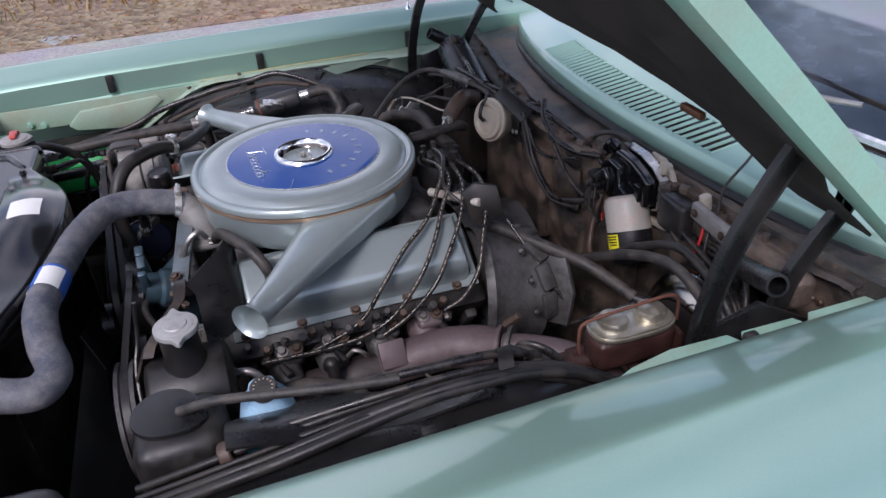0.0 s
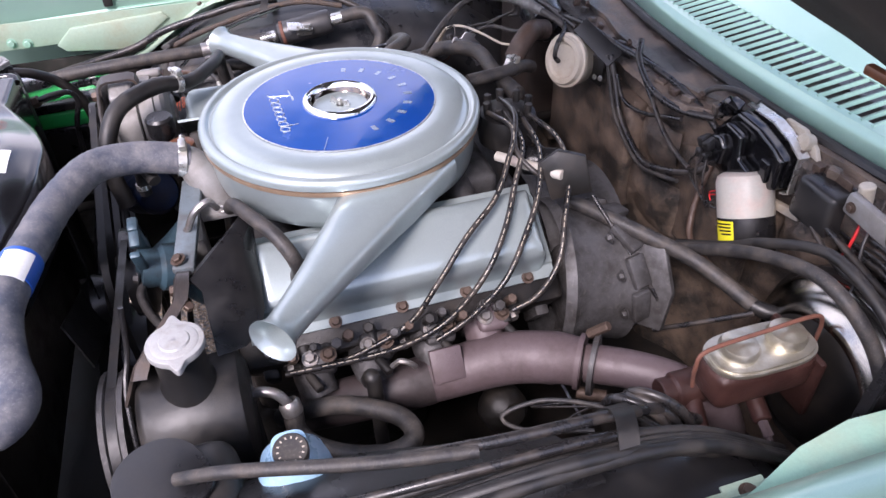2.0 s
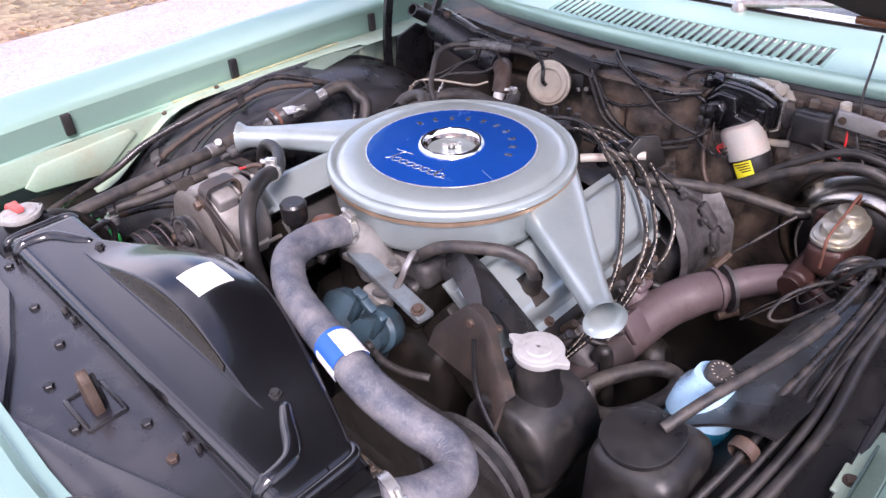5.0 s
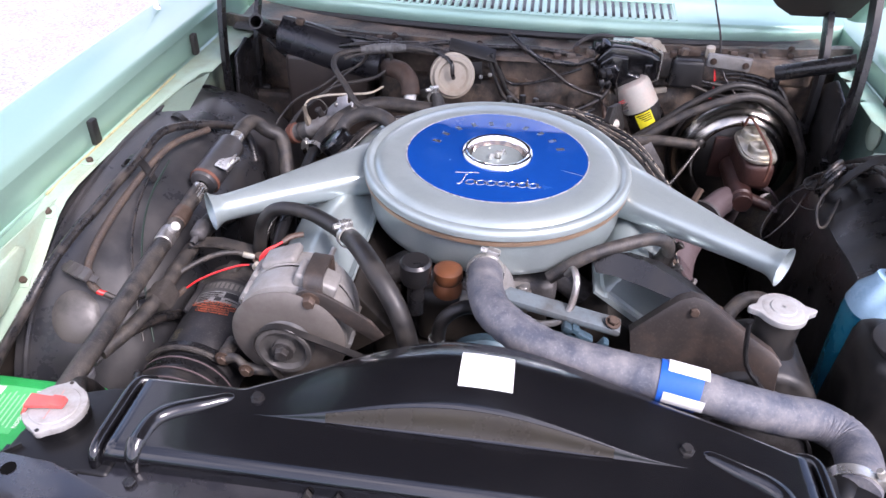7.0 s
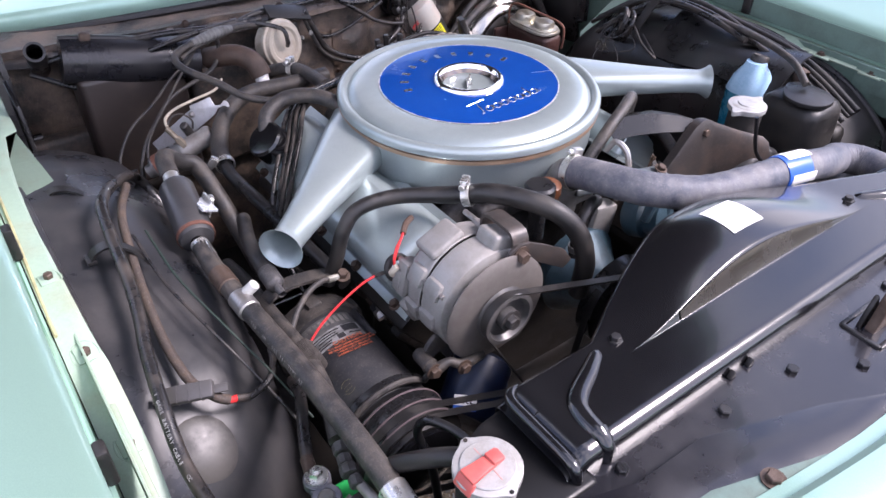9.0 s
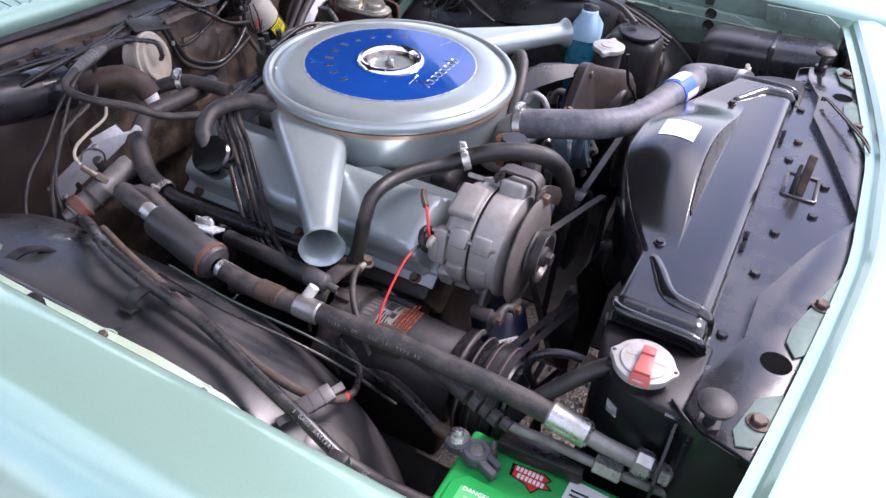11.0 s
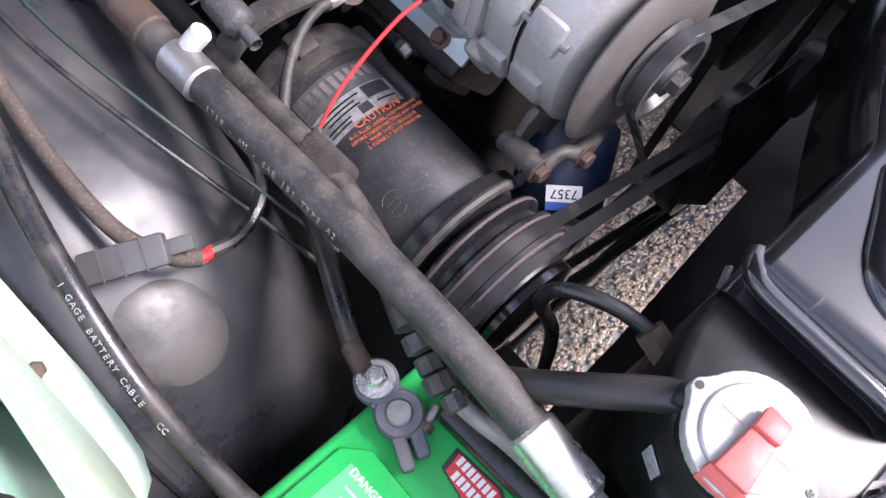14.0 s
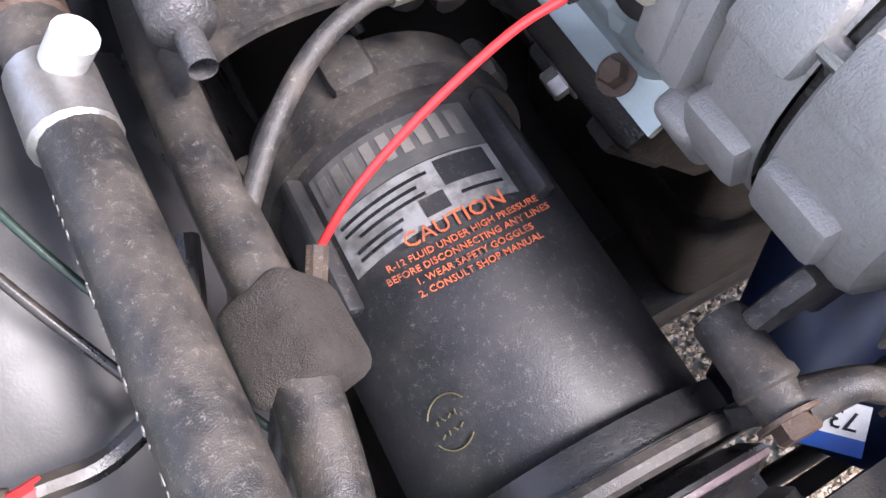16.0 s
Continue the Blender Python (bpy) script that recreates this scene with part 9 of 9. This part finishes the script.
prism(bm, [(-0.050, -0.080), (-0.038, -0.09), (0.038, -0.09), (0.050, -0.080), (0.050, 0.075), (0.036, 0.09), (-0.036, 0.09), (-0.050, 0.075)], 0.005, pose(-0.592, -0.515, BZ - 0.0005), 0.0015)
part("raised_panel", bm, M_GREEN, bt)
bm = B()
box(bm, (0.062, 0.075, 0.0006), pose(-0.588, -0.475, BZ + 0.0049, 0, 0, 0), 0)
part("warning_label", bm, M_GREEN_L, bt, "pale green warning label")
lettering("DANGER/POISON", 0.0078, pose(-0.5585, -0.472, BZ + 0.0054, 0, 0, -88), M_WHITE, bt)
for k in range(6):
    bm = B()
    box(bm, (0.058 - 0.006 * (k % 3), 0.0018, 0.0003), pose(-0.5675 - 0.0065 * k, -0.475, BZ + 0.0054, 0, 0, -88), 0)
    part("print_bar", bm, M_GREENPALE, bt, "line of small pale print")
for k in range(2):
    bm = B()
    prism(bm, [(-0.006, -0.005), (0.006, -0.005), (0.0, 0.006)] if k else [(-0.007, -0.006), (0.007, -0.006), (0.007, 0.006), (-0.007, 0.006)], 0.0003, pose(-0.612, -0.447 - 0.022 * k, BZ + 0.0054, 0, 0, -88))
    part("warning_mark", bm, M_WHITE, bt, "small white warning mark")
burst = [(-0.024, -0.004), (-0.026, 0.012), (0.012, 0.015), (0.022, 0.010), (0.016, 0.004), (0.026, -0.002), (0.012, -0.006), (0.006, -0.016), (-0.004, -0.008)]
for k, (m_, f, name, lab) in enumerate(((M_SATINBLK, 1.0, "logo_ground", "black ground of the maker's mark"), (M_RED, 0.86, "logo_burst", "red burst of the maker's mark"))):
    bm = B()
    prism(bm, [(x * f, y * f) for x, y in burst], 0.0004, pose(-0.511, -0.500, BZ + 0.0004 + 0.0004 * k, 0, 0, -88))
    part(name, bm, m_, bt, lab)
for k in range(2):
    for n in range(7):
        bm = B()
        box(bm, (0.0032, 0.0062, 0.0003), pose(-0.511, -0.500, BZ + 0.0014, 0, 0, -88) @ pose(-0.018 + 0.0046 * n + 0.004 * k, 0.0075 - 0.0085 * k, 0, 0, 0, 0), 0)
        part("logo_bar", bm, M_WHITE, bt, "white bar of the mark")
bm = B()
box(bm, (0.05, 0.065, 0.0006), pose(-0.512, -0.570, BZ + 0.0008, 0, 0, -2), 0)
lab = part("date_label", bm, M_WHITE, bt, "white rating label")
lettering("5", 0.022, pose(-0.520, -0.582, BZ + 0.0014, 0, 0, -88), M_RED, bt)
for k in range(3):
    bm = B()
    box(bm, (0.020, 0.0026, 0.0003), pose(-0.500 - 0.006 * k, -0.553, BZ + 0.0014, 0, 0, -88), 0)
    part("print_bar", bm, M_SATINBLK, bt, "line of dark print")
for k in range(5):
    bm = B()
    box(bm, (0.022, 0.013, 0.0004), pose(-0.6435 + 0.012, -0.455 - 0.020 * k, BZ + 0.0004, 0, 0, 0), 0)
    part("maker_bar", bm, M_WHITE, bt, "bold white bar where the maker's mark stands")
bm = B()
rod(bm, (-0.516, -0.435, BZ - 0.002), (-0.516, -0.435, BZ + 0.019), 0.0088, 20)
part("post", bm, M_STEEL, bt, "grey lead post")
cl = thing("battery_clamp", (-0.51, -0.43, 0.72), "corroded lead battery clamp with a bright bolt and black cable", "battery clamp")
M_LEAD = mat("oxidised_lead", (0.10, 0.105, 0.125), 0.7, 0.2, (0.19, 0.17, 0.16), 0.6, 60, 420, 0.5)
bm = B()
lathe(bm, [(0.0, 0), (0.0135, 0), (0.0148, 0.002), (0.0148, 0.012), (0.013, 0.014), (0, 0.014)], pose(-0.514, -0.410, BZ + 0.006), 28)
lathe(bm, [(0.0092, 0), (0.0158, 0), (0.0162, 0.012), (0.0145, 0.0145), (0.0092, 0.0145)], pose(-0.516, -0.435, BZ + 0.003), 28)
box(bm, (0.024, 0.022, 0.012), pose(-0.515, -0.422, BZ + 0.010), 0.003)
for k in (-1, 1):
    box(bm, (0.0095, 0.024, 0.013), pose(-0.523 + 0.0062 * k, -0.455, BZ + 0.0095, 0, 0, -22), 0.003)
part("clamp", bm, M_LEAD, cl, "blue-grey oxidised lead")
bm = B()
lathe(bm, [(0, 0), (0.0125, 0), (0.0125, 0.0022), (0, 0.0022)], pose(-0.514, -0.410, BZ + 0.020), 24)
lathe(bm, [(0.0078, 0), (0.0078, 0.007), (0.0065, 0.0085), (0, 0.0085)], pose(-0.514, -0.410, BZ + 0.0222, 0, 0, 10), 6)
rod(bm, (-0.514, -0.410, BZ + 0.029), (-0.514, -0.410, BZ + 0.034), 0.0038, 12)
part("bolt", bm, M_ZINC, cl, "plated hex bolt and washer")
bm = B()
rod(bm, (-0.512, -0.452, BZ + 0.010), (-0.494, -0.447, BZ + 0.012), 0.0036, 10)
part("cross_bolt", bm, M_STEEL, cl, "threaded cross bolt")
bm = B()
rod(bm, (-0.511, -0.4517, BZ + 0.010), (-0.5055, -0.450, BZ + 0.0107), 0.0065, 6)
part("nut", bm, M_OLDBOLT, cl, "rusty nut")
bm = B()
tube(bm, [(-0.517, -0.405, BZ + 0.018), (-0.512, -0.385, BZ + 0.016), (-0.500, -0.355, BZ + 0.018), (-0.485, -0.32, BZ + 0.016), (-0.472, -0.285, BZ + 0.006), (-0.462, -0.24, BZ - 0.02)], [0.0055, 0.0065, 0.0072, 0.0072, 0.0072, 0.0072], 10)
part("cable", bm, M_WIRE, cl, "black cable")
bm = B()
rod(bm, (-0.516, -0.402, BZ + 0.018), (-0.511, -0.380, BZ + 0.016), 0.0075, 10)
part("ferrule", bm, M_OLDBOLT, cl, "crimped ferrule")
bm = B()
box(bm, (0.022, 0.10, 0.02), pose(-0.485, -0.50, BZ + 0.012, 0, 0, 4), 0.005)
single("hold_down_bar", bm, M_SATINBLK, "black battery hold-down bar", "hold-down")
bm = B()
box(bm, (0.20, 0.28, 0.02), pose(-0.565, -0.54, BZ - 0.20), 0.006)
single("battery_tray", bm, M_GRIME, "dark steel battery tray", "tray")

# ---- cables over the passenger liner ----
BC = [(-0.475, 0.16, 0.74), (-0.490, 0.185, 0.775), (-0.505, 0.175, 0.803), (-0.528, 0.130, 0.830), (-0.558, 0.070, 0.855), (-0.578, 0.020, 0.864), (-0.586, -0.040, 0.852), (-0.589, -0.080, 0.847), (-0.593, -0.125, 0.841), (-0.601, -0.175, 0.828), (-0.610, -0.215, 0.818), (-0.619, -0.279, 0.799), (-0.624, -0.345, 0.770), (-0.615, -0.43, 0.756), (-0.600, -0.49, 0.750), (-0.578, -0.56, 0.743), (-0.56, -0.63, 0.735)]
w = cable("battery_cable", BC, 0.0076, M_WIRE, "thick black battery cable with white printing over the liner", "cable", n=12)
line = spline(BC, 6)


def along(words, size, t0, line, owner, lift, face=(-0.45, -0.25, 0.85), ink=None):
    """Words laid along a cable or hose on the side that faces the given way."""
    s, k = 0.0, 0
    want = t0
    for ch in words:
        while s < want and k < len(line) - 1:
            s += (line[k + 1] - line[k]).length
            k += 1
        d = (line[k] - line[k - 1]).normalized()
        p = line[k] - d * (s - want)
        nrm = Vector(face)
        nrm = (nrm - d * nrm.dot(d)).normalized()
        side = nrm.cross(d)
        q = Matrix((d, side, nrm)).transposed().to_4x4()
        if ch != " ":
            lettering(ch, size, Matrix.Translation(p + nrm * lift) @ q, ink or M_PALEINK, owner, "letter", 0.0002)
        want += size * 0.74


M_PALEINK = mat("worn_white_ink", (0.34, 0.34, 0.34), 0.6, 0, (0.1, 0.1, 0.1), 0.7, 160, 500, 0.0)
along("1 GAGE BATTERY CABLE   CC", 0.0056, 0.565, line, w, 0.0078)
along("1310 - 6M - SAE J51 TYPE A2", 0.0062, 0.165, spline(HL, 6), ac_hose, 0.0129, (-0.90, -0.05, 0.42), mat("rubbed_grey_ink", (0.17, 0.165, 0.16), 0.7, 0, (0.05, 0.048, 0.045), 0.8, 160, 500, 0.0))
cable("harness_sleeve", [(-0.53, 0.10, 0.835), (-0.558, 0.02, 0.845), (-0.573, -0.06, 0.835), (-0.583, -0.14, 0.815), (-0.586, -0.20, 0.798), (-0.581, -0.25, 0.783), (-0.565, -0.277, 0.772), (-0.552, -0.284, 0.764)], 0.0058, M_CLOTH, "brown cloth-wrapped wiring loom on the liner", "wiring", n=10)
for dx, r, c in ((0.0, 0.002, M_WIRE), (0.016, 0.0016, mat("green_wire", (0.012, 0.026, 0.019), 0.5))):
    cable("thin_wire", [(-0.56 + dx, -0.03, 0.842), (-0.555 + dx, -0.12, 0.823), (-0.535 + dx, -0.20, 0.797), (-0.51 + dx, -0.26, 0.755), (-0.485 + dx, -0.31, 0.70)], r, c, "thin wire running across the wheelhouse liner", "wire", "thin wires on the liner")
for x0, y0, x1, y1, z, up in ((-0.618, -0.046, -0.556, -0.074, 0.834, 0.026), (-0.626, 0.145, -0.575, 0.119, 0.828, 0.014)):
    bm = B()
    sheet(bm, lambda u, v: (lerp(x0, x1, u), lerp(y0, y1, u) + 0.016 * v, z + up * math.sin(math.pi * u) ** 0.7 - 0.012 * u), np.linspace(0, 1, 13), [0, 0.5, 1], 0.003)
    box(bm, (0.012, 0.020, 0.005), pose(x0 + 0.002, y0 + 0.008, z - 0.001), 0.0015)
    single("cable_strap", bm, M_RUBBER, "flat black cable strap across the liner", "strap", "cable straps")
ck = thing("cable_clip", (-0.58, -0.265, 0.76), "grey plastic cable clip box on the liner", "clip")
bm = B()
q = axis((-0.588, -0.266, 0.783), (-0.25, -0.35, 0.9), 12)
box(bm, (0.052, 0.020, 0.010), q, 0.002)
M_CLIPGREY = mat("grey_clip_plastic", (0.065, 0.061, 0.06), 0.45, 0, (0.04, 0.036, 0.034), 0.6, 30, 260, 0.1)
part("clip_body", bm, M_CLIPGREY, ck)
bm = B()
box(bm, (0.082, 0.010, 0.003), q @ pose(0, 0, -0.004), 0.001)
part("tongue", bm, M_CLIPGREY, ck)
for k in range(3):
    bm = B()
    box(bm, (0.001, 0.021, 0.011), q @ pose(-0.013 + 0.013 * k, 0, 0), 0)
    part("rib", bm, M_CLIPGREY, ck)
bm = B()
tube(bm, [(-0.562, -0.281, 0.771), (-0.552, -0.284, 0.764), (-0.543, -0.281, 0.758)], 0.0042, 8)
part("red_ends", bm, M_RED, ck, "red bared wire end")
bm = B()
tube(bm, [(-0.545, -0.282, 0.759), (-0.525, -0.28, 0.750), (-0.50, -0.268, 0.748), (-0.485, -0.25, 0.75), (-0.475, -0.22, 0.755)], 0.0045, 8)
part("lead", bm, M_WIRE, ck, "black cloth-covered lead")
rw = thing("red_wire", (-0.43, -0.26, 0.76), "bright red wire from foam block to alternator", "wire")
bm = B()
tube(bm, [(-0.437, -0.252, 0.757), (-0.415, -0.246, 0.773), (-0.385, -0.242, 0.789), (-0.352, -0.240, 0.803), (-0.332, -0.241, 0.808)], 0.0016, 10)
part("wire", bm, M_RED, rw)
bm = B()
tube(bm, [(-0.333, -0.241, 0.8078), (-0.320, -0.243, 0.809), (-0.306, -0.245, 0.806), (-0.292, -0.240, 0.803)], 0.0024, 8)
part("wire_end", bm, M_WIRE, rw, "blackened end of the wire")
bm = B()
tube(bm, [(-0.446, -0.270, 0.755), (-0.441, -0.260, 0.755), (-0.435, -0.250, 0.759)], 0.0042, 8)
part("sleeve", bm, M_CLOTH, rw, "tan sleeve end")
cable("compressor_lead", [(-0.472, -0.266, 0.752), (-0.457, -0.243, 0.769), (-0.432, -0.215, 0.778), (-0.405, -0.195, 0.784), (-0.380, -0.183, 0.782), (-0.366, -0.180, 0.777)], 0.0042, M_WORN, "grey dusty lead beside the compressor", "wire")
bm = B()
tube(bm, [(-0.370, -0.181, 0.7785), (-0.360, -0.179, 0.775), (-0.348, -0.177, 0.772)], [0.0048, 0.0048, 0.003], 8)
single("lead_terminal", bm, M_GOLD, "yellow plated terminal on the dusty lead", "terminal")

# ---- radiator lines ----
ov = thing("overflow_hose", (-0.38, -0.5, 0.78), "black rubber overflow hose from the radiator neck", "hose")
bm = B()
tube(bm, [(-0.413, -0.545, 0.838), (-0.425, -0.528, 0.832), (-0.441, -0.508, 0.819), (-0.459, -0.480, 0.792), (-0.468, -0.455, 0.755), (-0.465, -0.44, 0.70), (-0.46, -0.44, 0.60)], 0.0095, 14)
part("hose", bm, M_RUBBER, ov)
cp = thing("cooler_pipe", (-0.38, -0.5, 0.75), "bent steel oil cooler pipe with a brass nut", "pipe")
bm = B()
tube(bm, [(-0.385, -0.53, 0.785), (-0.383, -0.505, 0.792), (-0.39, -0.478, 0.796), (-0.402, -0.452, 0.79), (-0.408, -0.445, 0.765), (-0.40, -0.46, 0.72), (-0.39, -0.47, 0.60)], 0.0052, 10)
part("pipe", bm, M_SATINBLK, cp)
bm = B()
lathe(bm, [(0.006, 0), (0.0105, 0.001), (0.0105, 0.02), (0.006, 0.021)], axis((-0.384, -0.522, 0.787), (0.1, 1, 0.25)), 6)
part("nut", bm, M_OLDBOLT, cp, "brown brass nut")
tg = thing("oil_filter", (-0.26, -0.33, 0.52), "dark blue oil filter with a white number tag", "oil filter")
fm = axis((-0.215, -0.325, 0.655), (-0.62, -0.42, -0.30))
bm = B()
lathe(bm, [(0, 0), (0.036, 0.0), (0.042, 0.006), (0.042, 0.085), (0.036, 0.093), (0, 0.093)], fm, 32)
part("can", bm, mat("dark_blue_can", (0.006, 0.014, 0.04), 0.4, 0.0, (0.015, 0.015, 0.02), 0.6, 20, 240, 0.1), tg)
bm = B()
q = axis((-0.287, -0.376, 0.668), (-0.35, -0.25, 0.9), 190)
box(bm, (0.030, 0.014, 0.0008), q, 0)
part("tag", bm, M_WHITE, tg, "white number tag")
bm = B()
box(bm, (0.030, 0.007, 0.0006), q @ pose(0, 0.0105, 0), 0)
part("tag_edge", bm, M_BLUETAPE, tg, "blue tag edge")
lettering("7357", 0.0115, q @ pose(0, 0, 0.0006), M_SATINBLK, tg)

# ---- frame below ----
fr = thing("chassis_frame", (0, 0, 0.2), "greasy black chassis frame and crossmembers under the engine", "chassis")
for x in (-0.50, 0.53):
    bm = B()
    box(bm, (0.10, 1.5, 0.12), pose(x, 0.1, 0.30), 0.012)
    part("rail", bm, M_GRIME, fr)
for y, z, w in ((-0.56, 0.30, 0.12), (-0.18, 0.27, 0.10), (0.10, 0.25, 0.50), (0.55, 0.30, 0.40)):
    bm = B()
    box(bm, (1.0, w, 0.06), pose(0.015, y, z), 0.012)
    part("crossmember", bm, M_GRIME, fr)
for a, b, r in (((-0.55, -0.40, 0.33), (0.5, -0.39, 0.32), 0.009), ((-0.55, -0.36, 0.31), (0.5, -0.33, 0.30), 0.007)):
    bm = B()
    rod(bm, a, b, r, 12)
    part("tie_rod", bm, M_GRIME, fr)
# Added sheet that keeps the ground under the engine front dark.
bm = B()
prism(bm, [(-0.36, -0.62), (0.58, -0.62), (0.58, -0.22), (0.16, -0.22), (0.16, -0.30), (0.10, -0.31), (0.10, -0.455), (-0.07, -0.470), (-0.20, -0.482), (-0.36, -0.49)], 0.006, pose(0, 0, 0.335), 0.001)
part("ground_blocker", bm, M_GRIME, fr, "added black sheet hiding lit ground below the steering pump")
bm = B()
box(bm, (0.36, 0.30, 0.16), pose(0, -0.08, 0.36), 0.03, 3)
part("oil_pan", bm, M_GRIME, fr)
# Added side sheets that block the sunlit gravel beside the engine.
for s, x in ((-1, -0.575), (1, 0.64)):
    bm = B()
    box(bm, (0.22 if s < 0 else 0.16, 1.36, 0.02), pose(x, 0.07, 0.34), 0.006)
    part("side_blocker", bm, M_GRIME, fr)
bm = B()
box(bm, (0.165, 0.82, 0.02), pose(-0.3925, -0.06, 0.342), 0.006)
part("side_blocker", bm, M_GRIME, fr)
# Added corner sheets, put in to hide bright ground at the front.
for x in (-0.575, 0.63):
    bm = B()
    box(bm, (0.30, 0.20, 0.012), pose(x, -0.715, 0.40), 0.004)
    part("corner_blocker", bm, M_GRIME, fr, "added black sheet hiding lit ground ahead of the battery" if x < 0 else "added black sheet hiding lit ground ahead of the wheel")
ty = thing("tyre", (-0.72, 0.08, 0.34), "black front tyre inside the wheelhouse", "tyre", "front tyres")
bm = B()
lathe(bm, [(0.20, -0.09), (0.32, -0.10), (0.345, -0.08), (0.35, 0), (0.345, 0.08), (0.32, 0.10), (0.20, 0.09)], axis((-0.72 - 0.02, 0.08, 0.35), (1, 0, 0)), 48)
part("tread", bm, M_RUBBER, ty)
copy_thing(ty, pose(0.81, 0.20, 0.34))
